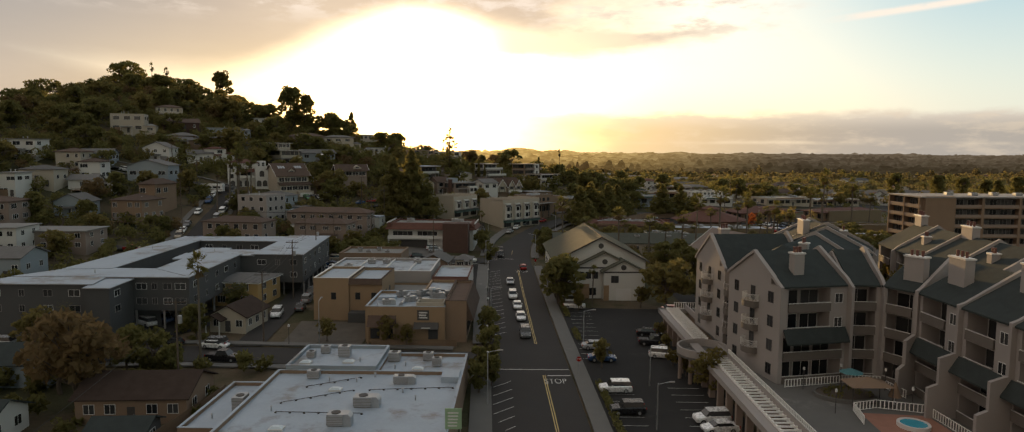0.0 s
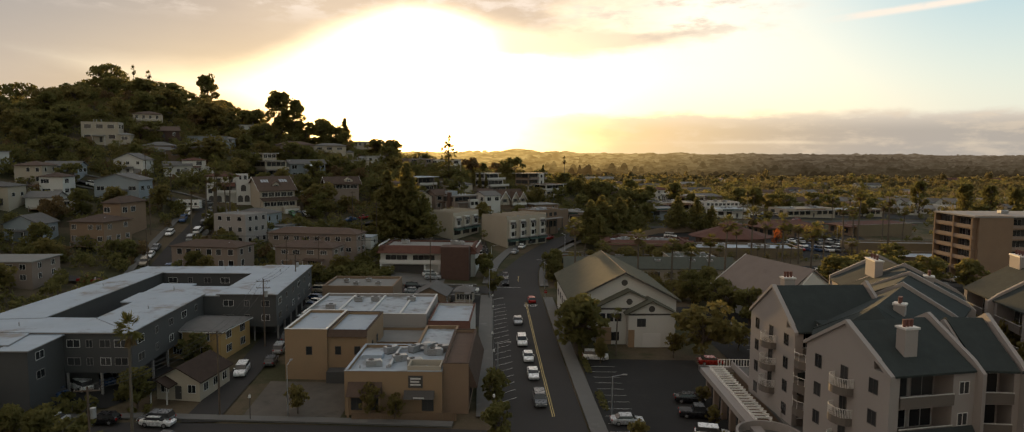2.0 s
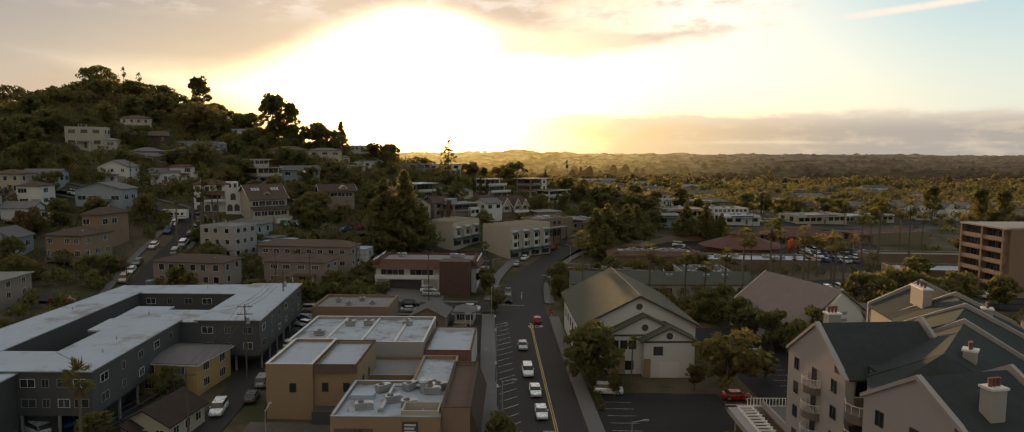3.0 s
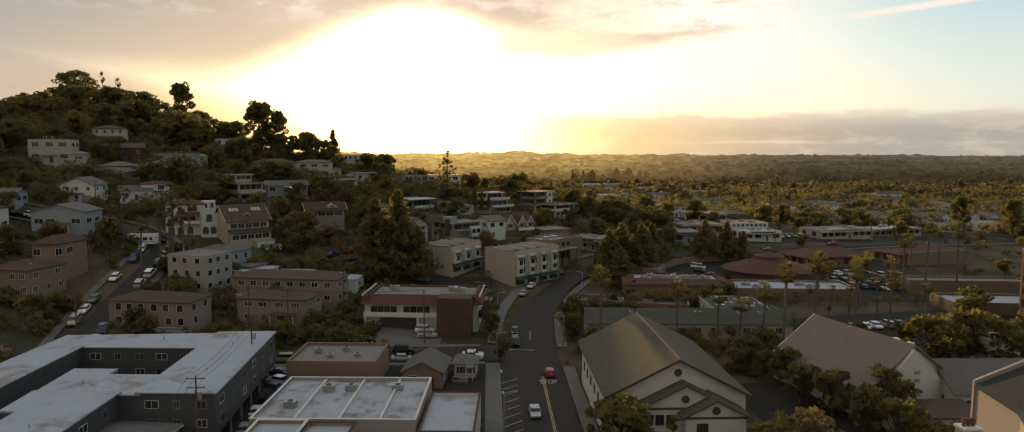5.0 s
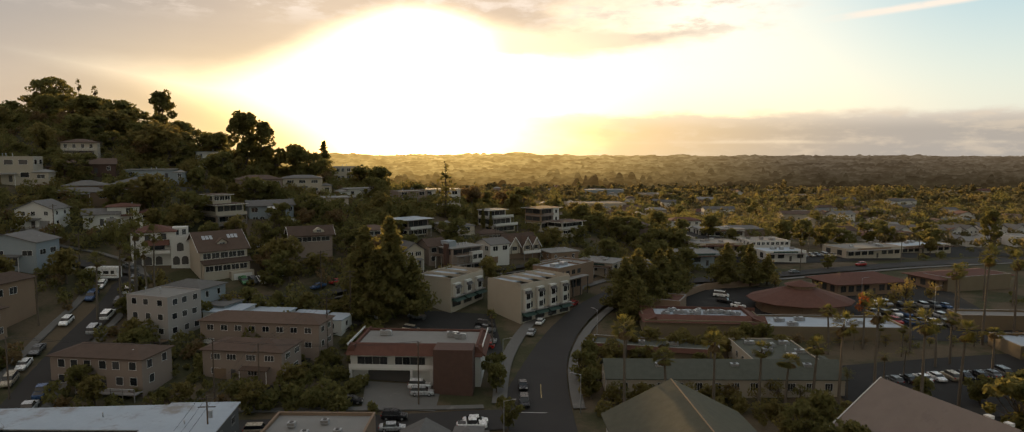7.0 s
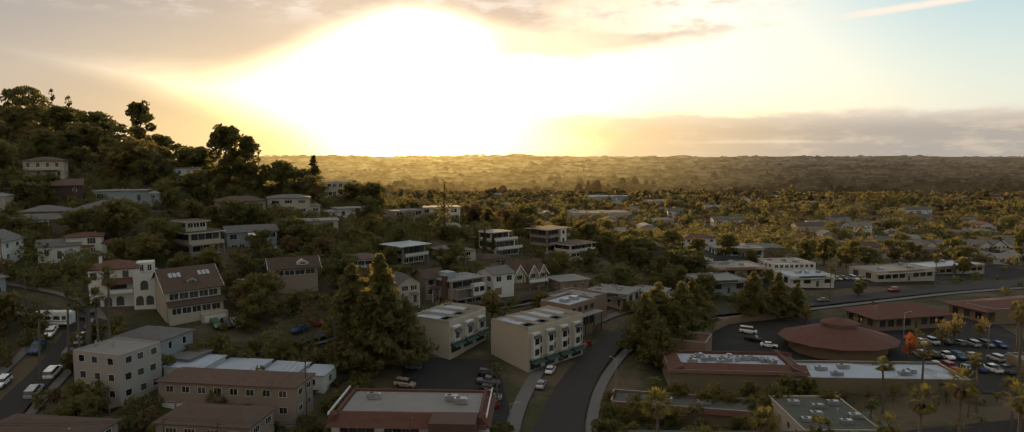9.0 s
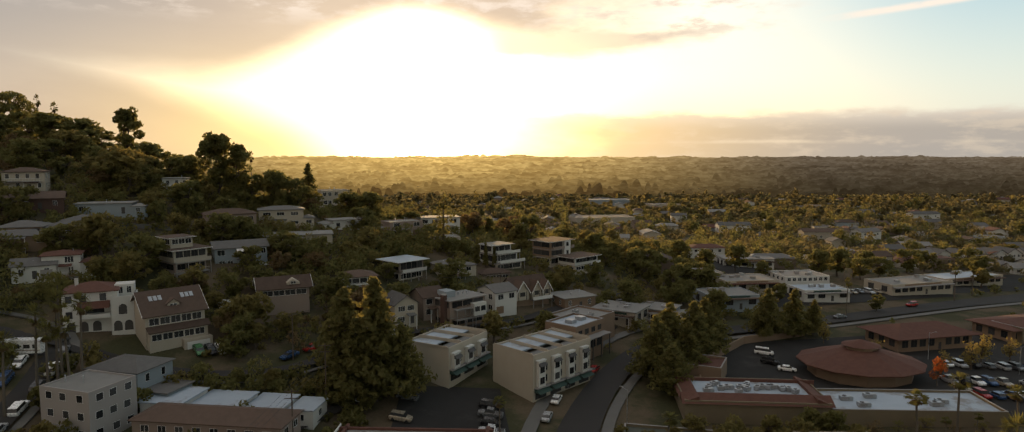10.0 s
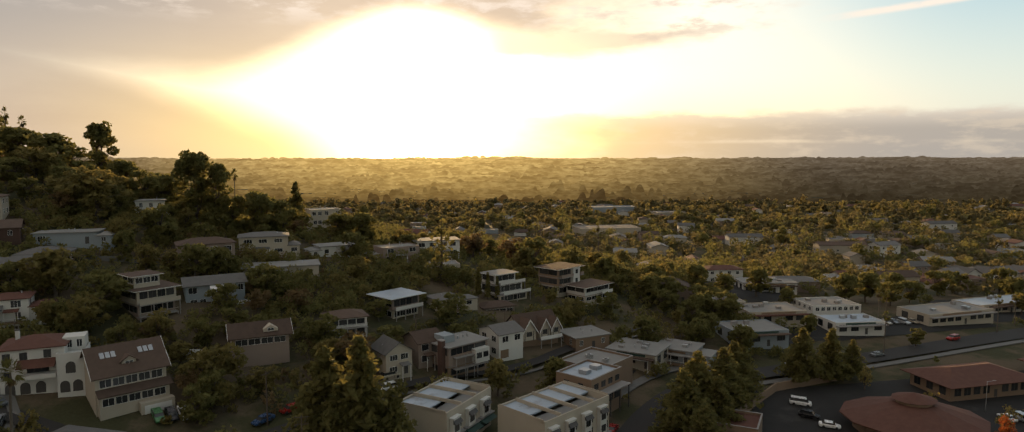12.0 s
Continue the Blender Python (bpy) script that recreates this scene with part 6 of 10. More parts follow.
# ---- gabled hall with green roof beside the parking lot ----
def gabled_hall():
    ob = thing("hall", pose(19.2, 172.5, 1.5, 0, 0, 2.5), "cream gabled hall with dark green roofs and stepped front gables", "hall")
    w, d, h, rise = 21.0, 29.0, 8.8, 5.3
    g = Geo().ring(-w / 2, -d / 2, w / 2, d / 2, -1.5, h, 0.3)
    tri = gable_end(w, d, h, rise, "y")
    g.add(tri.v, tri.f)
    part("wall", g, STUCCO_WHITE, ob)
    part("roof", gable_roof(w, d, h, rise, 0.8, "y", 0.22), SHINGLE_H, ob)
    part("ridge_cap", Geo().box(-0.09, -d / 2 - 0.8, h + rise + 0.2, 0.09, d / 2 + 0.8, h + rise + 0.3), STUCCO_TAN, ob)
    part("verge", Geo().slab([(-w / 2 - 0.8, h - 0.6), (0, h + rise - 0.1), (w / 2 + 0.8, h - 0.6), (w / 2 + 0.8, h - 0.3), (0, h + rise + 0.22), (-w / 2 - 0.8, h - 0.3)][::-1], "y", -d / 2 - 0.78, -d / 2 - 0.86), TRIM_DARK, ob)
    for cx, cw, ch, cr, out in ((0.6, 13.0, 7.6, 3.2, 2.2), (4.6, 9.0, 6.9, 2.3, 4.2)):
        y0 = -d / 2 - out
        bay = part("front_bay", Geo().box(cx - cw / 2, y0, -1.5, cx + cw / 2, -d / 2 + 0.5, ch).slab([(cx - cw / 2, ch), (cx + cw / 2, ch), (cx, ch + cr)], "y", -d / 2 + 0.5, y0), STUCCO_WHITE, ob)
        k = cr / (cw / 2)
        part("roof", Geo().slab([(cx - cw / 2 - 0.7, ch - 0.7 * k), (cx, ch + cr), (cx + cw / 2 + 0.7, ch - 0.7 * k), (cx + cw / 2 + 0.7, ch - 0.7 * k + 0.25), (cx, ch + cr + 0.28), (cx - cw / 2 - 0.7, ch - 0.7 * k + 0.25)], "y", -d / 2 + 0.5, y0 - 0.6), SHINGLE_H, bay)
        part("round_vent", Geo().tube((cx, y0 - 0.06, ch + cr * 0.35), (cx, y0 + 0.02, ch + cr * 0.35), 0.62, sides=16), TRIM_DARK, bay)
        part("band", Geo().box(cx - cw / 2 - 0.05, y0 - 0.06, ch - 0.45, cx + cw / 2 + 0.05, y0, ch - 0.1), TRIM_DARK, bay)
        part("brick_base", Geo().box(cx - cw / 2 - 0.03, y0 - 0.05, -1.4, cx - cw / 2 + (3.0 if cw > 10 else 1.2), y0, 3.6), STUCCO_TAN, bay)
    part("round_vent", Geo().tube((0, -d / 2 - 0.08, h + rise * 0.62), (0, -d / 2 + 0.02, h + rise * 0.62), 0.62, sides=16), TRIM_DARK, ob)
    for x in (-4.8, -3.2, -1.6):
        window(ob, pose(x, -d / 2 - 2.2, 5.6), 1.2, 1.5, TRIM_DARK)
    window(ob, pose(2.6, -d / 2 - 4.2, 5.0), 1.6, 1.5, TRIM_DARK)
    window(ob, pose(-3.2, -d / 2 - 2.2, 1.8), 3.6, 1.6, TRIM_DARK, bars=3)
    part("garage_door", Geo().box(2.9, -d / 2 - 4.26, -0.2, 6.4, -d / 2 - 4.2, 2.9), TRIM_WHITE, ob)
    windows(ob, w, d, "W", [-11, -7, -3, 1, 5, 9], 5.0, 1.2, 1.5, TRIM_DARK)


gabled_hall()


def long_green_block():
    house("apartment_building", 36.0, 219.5, 48.0, 9.4, 3.9, 0, STUCCO_CREAM, SHINGLE_L, "gable", "long low cream building with a grey-green roof behind palms", "apartment building", rise=2.4, front=12, side=2, win=(1.5, 1.5), bars=2, door=False)
    house("apartment_building", 52.0, 233.4, 14.5, 18.0, 4.4, 0, STUCCO_CREAM, SHINGLE_L, "flat", "low cream wing with rooftop machines on a flat roof", "apartment building", front=3, side=4, door=False)
    for x, y in ((47, 229), (50, 232), (54, 228), (57, 231), (52, 236), (56, 238), (48, 238)):
        air_unit(x, y, land(52, 233) + 4.0, 0, 1.5, 1.2, 0.9, True)
    for x, z in ((23.0, 8.3), (38.5, 8.3), (48.5, 8.3), (53.5, 8.3)):
        air_unit(x, 218.0, z - 0.4, 0, 1.6, 1.2, 1.1)


long_green_block()


def low_green_shop():
    ob = block("shop", 12.0, 238.6, 42.0, 246.2, 3.1, STUCCO_OLIVE, SHINGLE_L, "long low shop with a grey-green flat roof and red fascia", "shop", turn=-11.5)
    part("fascia", Geo().slab([(-4.5, 2.1), (-3.84, 3.0), (-3.84, 2.1)], "x", -15.0, 15.0), TILE_RED, ob, "red tile fascia")
    for x in (24.0, 30.5, 31.8):
        air_unit(x, 242.6 - (x - 27) * 0.2, land(27, 242) + 2.7, -11, 1.5, 1.2, 0.9)


low_green_shop()


def white_church():
    ob = thing("church", pose(59.4, 182.5, 2.0, 0, 0, 19.4), "church hall with a broad tan roof and a white gable", "church")
    w, d, h, rise = 20.0, 22.0, 5.0, 7.0
    g = Geo().ring(-w / 2, -d / 2, w / 2, d / 2, -1.5, h, 0.3)
    tri = gable_end(w, d, h, rise, "y")
    g.add(tri.v, tri.f)
    part("wall", g, STUCCO_WHITE, ob)
    part("roof", gable_roof(w, d, h, rise, 0.7, "y", 0.25), material("tan_roof_membrane", (0.17, 0.135, 0.115), 0.9, vary=0.12, scale=0.4, grain=4, stain=(0.14, 0.11, 0.095), stain_amount=0.5), ob)
    part("verge", Geo().slab([(-w / 2 - 0.7, h - 0.35), (0, h + rise + 0.1), (w / 2 + 0.7, h - 0.35), (w / 2 + 0.7, h), (0, h + rise + 0.42), (-w / 2 - 0.7, h)][::-1], "y", d / 2 + 0.8, d / 2 + 0.66), TRIM_WHITE, ob)
    front = part("front_gable", Geo().slab([(-8.2, -1.5), (8.2, -1.5), (8.2, 3.6), (-0.8, 11.6), (-8.2, 4.6)], "y", -d / 2 - 0.02, -d / 2 - 1.2), STUCCO_WHITE, ob, "steep white gable front")
    for z in (5.9, 7.3):
        part("vent", Geo().box(-0.7, -d / 2 - 1.27, z, 0.7, -d / 2 - 1.2, z + 0.6), TRIM_GREY, front)
    for y in (-8.0, -5.0):
        part("roof_vent", Geo().tube((3.0, y, 9.0), (3.0, y, 11.2), 0.35, 0.35, 8).box(2.5, y - 0.5, 11.0, 3.5, y + 0.5, 11.5), TRIM_WHITE, ob)
    house("church_wing", 82.0, 176.0, 26.0, 12.0, 4.4, 2, STUCCO_WHITE, SHINGLE_K, "gable", "white church wing with a purple-grey roof", "church", rise=4.0, front=7, side=2, win=(1.1, 1.6))
    house("church_wing", 62.4, 164.0, 13.6, 7.6, 4.0, 3, STUCCO_WHITE, SHINGLE_B, "eave", "low white church annex with a dark flat roof", "church", front=4, side=2, over=0.3)



white_church()
block("chapel_annex", 91.0, 193.0, 97.0, 199.0, 6.2, STUCCO_WHITE, WHITE_ROOF, "small white block with a flat white roof behind the church", coping=TRIM_WHITE)


def office_tower():
    ob = thing("office_tower", pose(127.5, 217.0, 3.0, 0, 0, 2), "brown slab of balconied storeys with blank end walls", "office building")
    w, d, n, h = 48.0, 18.0, 6, 3.1
    wall = STUCCO_BROWN
    part("core", Geo().box(1.6, 1.6, -1, w - 0.6, d - 0.4, n * h), TRIM_DARK, ob)
    part("end_wall", Geo().box(1.2, -0.3, -1, 11.0, 1.7, n * h + 0.5), wall, ob, "blank brown end wall")
    part("roof", Geo().box(-0.3, -0.5, n * h, w, d, n * h + 0.45), TRIM_GREY, ob)
    for s in range(n):
        z = s * h
        fl = part("floor_slab", Geo().box(0, 0.4, z - 0.25, 1.7, d, z + 0.1), wall, ob)
        part("parapet", Geo().box(0, 0.4, z + 0.1, 0.14, d, z + 0.95), STUCCO_PINK, fl)
        fl = part("floor_slab", Geo().box(11, 0, z - 0.25, w, 1.7, z + 0.1), wall, ob)
        part("parapet", Geo().box(11, 0, z + 0.1, w, 0.14, z + 0.95), STUCCO_PINK, fl)
        for x in tuple(13.5 + 3.6 * i for i in range(9)):
            window(ob, pose(x, 1.6, z + 1.6), 2.2, 1.7, TRIM_GREY, far=True)
        for y in (3.5, 7.0, 10.5, 14.0):
            window(ob, pose(1.6, y, z + 1.6, 0, 0, -90), 2.4, 1.7, TRIM_GREY, far=True)
    for x in (20, 32, 44):
        part("pier", Geo().box(x - 0.4, -0.15, -1, x + 0.4, 1.7, n * h), wall, ob)
    for y in (1.0, 9.0, 17.5):
        part("pier", Geo().box(-0.12, y - 0.3, -1, 1.7, y + 0.3, n * h), wall, ob)
    for x, y in ((20, 6), (28, 8), (35, 7), (14, 9)):
        air_unit(127.5 + x, 217 + y, 3 + n * h + 0.45, 0, 2.2, 1.8, 1.0)


office_tower()


# ---- office with red roof and dark tower ----
def red_office():
    ob = thing("office_building", pose(-27.5, 227.0, 3.9, 0, 0, -2), "white two-storey office with red tile mansard and brick tower", "office building")
    w, d, h = 27.5, 14.0, 8.0
    part("wall", Geo().ring(-w / 2, -d / 2, w / 2, d / 2, -1.5, h - 1.0, 0.3).box(-w / 2, -d / 2 - 1.4, 3.0, w / 2 - 9.5, -d / 2, 3.4), STUCCO_WHITE, ob)
    part("roof", Geo().box(-w / 2 + 1.2, -d / 2 + 1.2, h - 0.6, w / 2 - 1.2, d / 2 - 1.2, h - 0.35), TAR_ROOF, ob)
    for a in ("front", "back", "left", "right"):
        if a == "front":
            g = Geo().slab([(-d / 2 - 1.6, h - 1.9), (-d / 2 + 0.8, h + 0.1), (-d / 2 + 1.3, h + 0.1), (-d / 2 + 1.3, h - 1.9)][::-1], "x", -w / 2 - 0.5, w / 2 + 0.5)
        elif a == "back":
            g = Geo().slab([(d / 2 + 1.0, h - 1.9), (d / 2 - 0.8, h + 0.1), (d / 2 - 1.3, h + 0.1), (d / 2 - 1.3, h - 1.9)], "x", -w / 2 - 0.5, w / 2 + 0.5)
        else:
            s = -1 if a == "left" else 1
            g = Geo().slab([(s * (w / 2 + 1.2), h - 1.9), (s * (w / 2 - 0.6), h + 0.1), (s * (w / 2 - 1.1), h + 0.1), (s * (w / 2 - 1.1), h - 1.9)][::-s], "y", d / 2 + 0.6, -d / 2 - 0.8)
        part("mansard", g, TILE_RED, ob, "red tile mansard slope")
    part("verge", Geo().box(-w / 2 - 0.55, -d / 2 - 0.5, h - 0.1, -w / 2 - 0.35, d / 2, h + 0.35).box(w / 2 + 0.35, -d / 2 - 0.5, h - 0.1, w / 2 + 0.55, d / 2, h + 0.35), TRIM_WHITE, ob)
    # no hole here: a dark slab on the wall paints the garage's inner shade
    part("garage_opening", Geo().box(-10.0, -d / 2 - 0.05, -0.3, -1.0, -d / 2 + 0.02, 2.6), TRIM_DARK, ob)
    for x in (-11.5, -9.9, -8.3, -6.7, -3.5, -1.9, -0.3, 1.3):
        window(ob, pose(x, -d / 2, 4.6), 1.4, 1.5, TRIM_DARK)
    part("stair_tower", Geo().box(4.6, -d / 2 - 5.2, -1.5, 12.6, -d / 2 + 0.2, 8.6), BRICK_DARK, ob, "dark red brick stair tower")
    part("parapet", Geo().box(-w / 2, -d / 2 - 1.4, 3.4, w / 2 - 9.5, -d / 2 - 1.28, 4.2), TRIM_WHITE, ob)
    for x in (-13.4, -0.6, 3.6):
        part("column", Geo().box(x - 0.25, -d / 2 - 1.4, -1, x + 0.25, -d / 2 - 0.9, 3.0), TRIM_WHITE, ob)
    for x, y in ((-21, 228), (-19.2, 226.5), (-36, 229)):
        air_unit(x, y, 3.9 + 7.75, 0, 1.6, 1.2, 1.1, True)


red_office()


# ---- blocks of flats along the bend ----
def town_row(name, x, y, turn, n, bay, depth, h, label, z):
    m = pose(x, y, 0, 0, 0, turn) @ Vector((n * bay / 2, depth / 2, 0))
    FOOT.append((m.x, m.y, n * bay / 2, depth / 2, turn))
    ob = thing(name, pose(x, y, z, 0, 0, turn), label, "apartment block")
    L = n * bay
    part("wall", Geo().ring(0, 0, L, depth, -2.5, h, 0.3), STUCCO_CREAM, ob)
    part("roof", Geo().box(0.3, depth * 0.42, h - 0.7, L - 0.3, depth - 0.3, h - 0.4), WHITE_ROOF, ob)
    part("terrace", Geo().box(0.3, 0.3, h - 1.7, L - 0.3, depth * 0.42, h - 1.4), TAR_ROOF, ob)
    for i in range(n + 1):
        part("party_wall", Geo().box(max(0, i * bay - 0.12), 0.3, h - 0.4, min(L, i * bay + 0.12), depth - 0.3, h + 0.35), STUCCO_CREAM, ob)
    for i in range(n):
        cx = (i + 0.5) * bay
        bay_ob = part("bay", Geo().box(cx - bay * 0.30, -0.9, 3.2, cx + bay * 0.12, 0, h - 1.6), STUCCO_WHITE, ob)
        part("cornice", Geo().box(cx - bay * 0.34, -1.0, h - 1.6, cx + bay * 0.16, 0, h - 1.35), TRIM_WHITE, bay_ob)
        for z0 in (4.6, 7.2):
            if z0 < h - 1.5:
                window(ob, pose(cx - bay * 0.09, -0.9, z0), bay * 0.26, 1.4, TRIM_DARK)
                window(ob, pose(cx + bay * 0.30, 0, z0), bay * 0.2, 1.5, TRIM_DARK)
        part("balcony", Geo().box(cx - bay * 0.45, -1.1, 2.9, cx + bay * 0.45, 0, 3.15), TRIM_GREY, ob)
        window(ob, pose(cx, 0, 1.3), bay * 0.7, 2.0, TRIM_DARK, "shop_window", 2)
        part("awning", Geo().slab([(-1.9, 2.0), (-0.02, 2.9), (-0.02, 2.0)], "x", cx - bay * 0.42, cx + bay * 0.42), AWNING, ob, "dark green canvas awning")
        part("window_hood", Geo().slab([(-1.6, h - 2.6), (-0.9, h - 1.9), (-0.9, h - 2.6)], "x", cx - bay * 0.32, cx + bay * 0.14), TRIM_DARK, bay_ob)
    return ob


town_row("town_houses", -5.4, 262.9, 46, 4, 5.2, 13.0, 10.7, "row of cream three-storey town houses with white bays beside the road", 5.8)
town_row("town_houses", -24.6, 265.0, 62, 3, 5.8, 12.5, 8.2, "cream block of flats with a sectioned white roof", 9.3)
b = block("shop_building", 2.2, 301.5, 17.2, 314.5, 6.6, STUCCO_BROWN, TAR_ROOF, "low brown shop with a grey flat roof at the bend", turn=50, z=9.0)
air_unit(8, 309, 15.1, 30), air_unit(12, 306, 15.1, 50, 1.4, 1.2, 0.9)
b = block("shop_building", 0.0, 289.4, 13.0, 299.4, 8.2, STUCCO_BROWN, WHITE_ROOF, "brown two-storey shop with a white flat roof", turn=50, z=8.7)
part("canopy", Geo().box(-6.4, -7.6, 4.6, 6.6, -5.01, 4.85), TRIM_GREY, b, "deep flat canopy over the pavement")
for x in (-6.0, -2.0, 2.0, 6.0):
    part("post", Geo().box(x - 0.12, -7.5, -1.0, x + 0.12, -7.26, 4.6), TRIM_DARK, b)
windows(b, 13.0, 10.0, "S", spread(4, 12.0), 2.4, 2.2, 2.2, TRIM_DARK)
windows(b, 13.0, 10.0, "S", spread(4, 12.0), 6.2, 1.6, 1.3, TRIM_DARK)
windows(b, 13.0, 10.0, "W", spread(2, 8.0), 6.2, 1.4, 1.3, TRIM_DARK)
for x in (-3.0, 1.5):
    part("roof_box", Geo().box(x, -1.2, 7.7, x + 2.2, 1.0, 8.7), STEEL, b)

# ---- old apartment houses on the left ----
a = house("apartment_block", -88.0, 235.2, 11.7, 10.0, 9.6, -18, STUCCO_APT, TAR_ROOF, "flat", "pale three-storey block of flats with white windows", "apartment block", storeys=3, front=3, side=3, win=(2.0, 1.5), bars=2, z=10.4)
house("apartment_block", -88.0, 249.0, 12.0, 9.5, 7.0, -14, STUCCO_BLUE, SHINGLE_K, "hip", "blue-grey two-storey house with a grey hipped roof", "house", rise=1.6, storeys=2, front=3, side=2, z=11.8)
house("apartment_block", -85.6, 210.0, 19.0, 9.0, 6.0, -7, STUCCO_PINK, SHINGLE_B, "hip", "tan two-storey apartment house with a brown hipped roof", "apartment block", rise=1.5, storeys=2, front=6, side=2, win=(1.4, 1.2))
house("apartment_block", -61.5, 219.0, 17.0, 9.0, 6.0, -7, STUCCO_PINK, SHINGLE_B, "hip", "tan two-storey apartment house with a brown hipped roof", "apartment block", rise=1.5, storeys=2, front=4, side=2, win=(1.4, 1.2))
r = house("apartment_block", -63.5, 233.0, 28.0, 8.0, 6.4, -7, STUCCO_PINK, SHINGLE_B, "hip", "long tan two-storey apartment row with a brown roof", "apartment block", rise=1.6, storeys=2, front=8, side=2, win=(1.5, 1.2))
for x in (-12, -9, -6):
    part("garage_door", Geo().box(x - 1.2, -4.08, -0.4, x + 1.2, -4.0, 2.1), TRIM_WHITE, r)
for x, y, w, d in ((-76.5, 243.5, 8.5, 9), (-67.0, 244.5, 9.5, 8), (-58.0, 245.5, 7.5, 8), (-51.0, 246.0, 5, 7)):
    house("carport", x, y, w, d, 3.0, -7, STUCCO_WHITE, WHITE_ROOF, "eave", "low carport with a white flat roof", "carport", front=1, side=1, door=False, over=0.3, group="carports")


# ---- shopping plaza ----
def plaza():
    ob = thing("plaza_building", pose(43.4, 264.2, 3.2, 0, 0, -4), "tan plaza building with a sunken white roof and red tile slopes", "shop")
    w, d, h = 31.0, 16.0, 6.2
    part("wall", Geo().ring(-w / 2, -d / 2, w / 2, d / 2, -1, h - 1.0, 0.3), STUCCO_OLIVE, ob)
    part("roof", Geo().box(-w / 2 + 2.9, -d / 2 + 2.9, h - 1.4, w / 2 - 2.9, d / 2 - 2.9, h - 0.95), WHITE_ROOF, ob)
    for s in (-1, 1):
        part("tile_slope", Geo().slab([(s * (d / 2 + 0.6), h - 1.6), (s * (d / 2 - 2.8), h - 0.2), (s * (d / 2 - 3.1), h - 0.2), (s * (d / 2 - 3.1), h - 1.6)][::-1 if s < 0 else 1], "x", -w / 2 - 0.6, w / 2 + 0.6), TILE_RED, ob)
        part("tile_slope", Geo().slab([(s * (w / 2 + 0.62), h - 1.6), (s * (w / 2 - 2.8), h - 0.2), (s * (w / 2 - 3.1), h - 0.2), (s * (w / 2 - 3.1), h - 1.6)][::-s], "y", d / 2 - 0.1, -d / 2 + 0.1), TILE_RED, ob)
    rng = random.Random(7)
    for i in range(16):
        air_unit(33.5 + 1.3 * i + rng.uniform(-0.5, 0.5), 261.2 + 6.0 * rng.random() - 0.08 * i, 3.2 + h - 0.95, rng.choice((0, 30, 60, 90)), 1.5, 1.1, 1.0, i % 2 == 0)
    b = block("plaza_building", 58.5, 254.3, 95.0, 267.5, 3.9, STUCCO_OLIVE, WHITE_ROOF, "tan plaza building with a white flat roof", "shop", turn=-2, z=3.4)
    for x, y in ((64, 262), (70, 263.5), (66, 258), (80, 262), (82, 258.5), (84, 260)):
        air_unit(x, y, 3.4 + 3.4, 0, 1.8, 1.3, 1.0, True)
    rd = thing("round_pavilion", pose(81.0, 289.0, 3.9), "round brown pavilion with a wide red conical roof", "pavilion")
    n = 12
    ang = [2 * math.pi * (i + 0.5) / n for i in range(n)]
    part("wall", Geo().prism([(13.0 * math.cos(t), 11.0 * math.sin(t)) for t in ang], -1, 4.2), STUCCO_BROWN, rd)
    v = [(16.0 * math.cos(t), 13.5 * math.sin(t), 3.6) for t in ang] + [(4.4 * math.cos(t), 4.0 * math.sin(t), 7.0) for t in ang] + [(16.0 * math.cos(t), 13.5 * math.sin(t), 3.35) for t in ang]
    part("roof", Geo().add(v, [(i, (i + 1) % n, n + (i + 1) % n, n + i) for i in range(n)] + [(2 * n + i, 2 * n + (i + 1) % n, (i + 1) % n, i) for i in range(n)] + [tuple(range(n, 2 * n))]), TILE_RED, rd)
    part("lantern", Geo().prism([(4.0 * math.cos(t), 3.6 * math.sin(t)) for t in ang], 6.8, 8.0), STUCCO_BROWN, rd)
    v = [(4.9 * math.cos(t), 4.4 * math.sin(t), 7.9) for t in ang] + [(0, 0, 9.3)]
    part("lantern_roof", Geo().add(v, [(i, (i + 1) % n, n) for i in range(n)] + [tuple(reversed(range(n)))]), TILE_RED, rd)
    house("plaza_shop", 112.0, 316.5, 26.0, 13.0, 4.0, 14, STUCCO_BROWN, TILE_RED, "hip", "brown plaza shop with a wide red hipped roof", "shop", rise=2.6, over=1.8, front=8, side=3, win=(2.0, 2.0), trim=TRIM_DARK)
    house("plaza_shop", 156.0, 330.0, 34.0, 13.0, 4.2, 18, STUCCO_BROWN, TILE_RED, "hip", "long brown plaza shop with a red roof", "shop", rise=1.6, over=1.6, front=10, side=3, win=(2.0, 2.0), trim=TRIM_DARK)
    block("plaza_building", 142, 322, 172, 332, 5.0, STUCCO_OLIVE, TAR_ROOF, "tan plaza building with a flat roof", "shop", turn=18)
    block("plaza_building", 112.0, 236.5, 140, 249, 3.4, STUCCO_OLIVE, WHITE_ROOF, "tan plaza building with a white roof and a long sign band", "shop", turn=-4)
    block("plaza_building", 116.0, 264.5, 152, 272, 4.2, STUCCO_OLIVE, TAR_ROOF, "tan plaza building with a grey roof", "shop", turn=-3)
    block("plaza_building", 34.0, 280, 44, 290, 4.2, STUCCO_BROWN, TILE_RED, "small brown shop with a red tile roof", "shop", turn=-25)
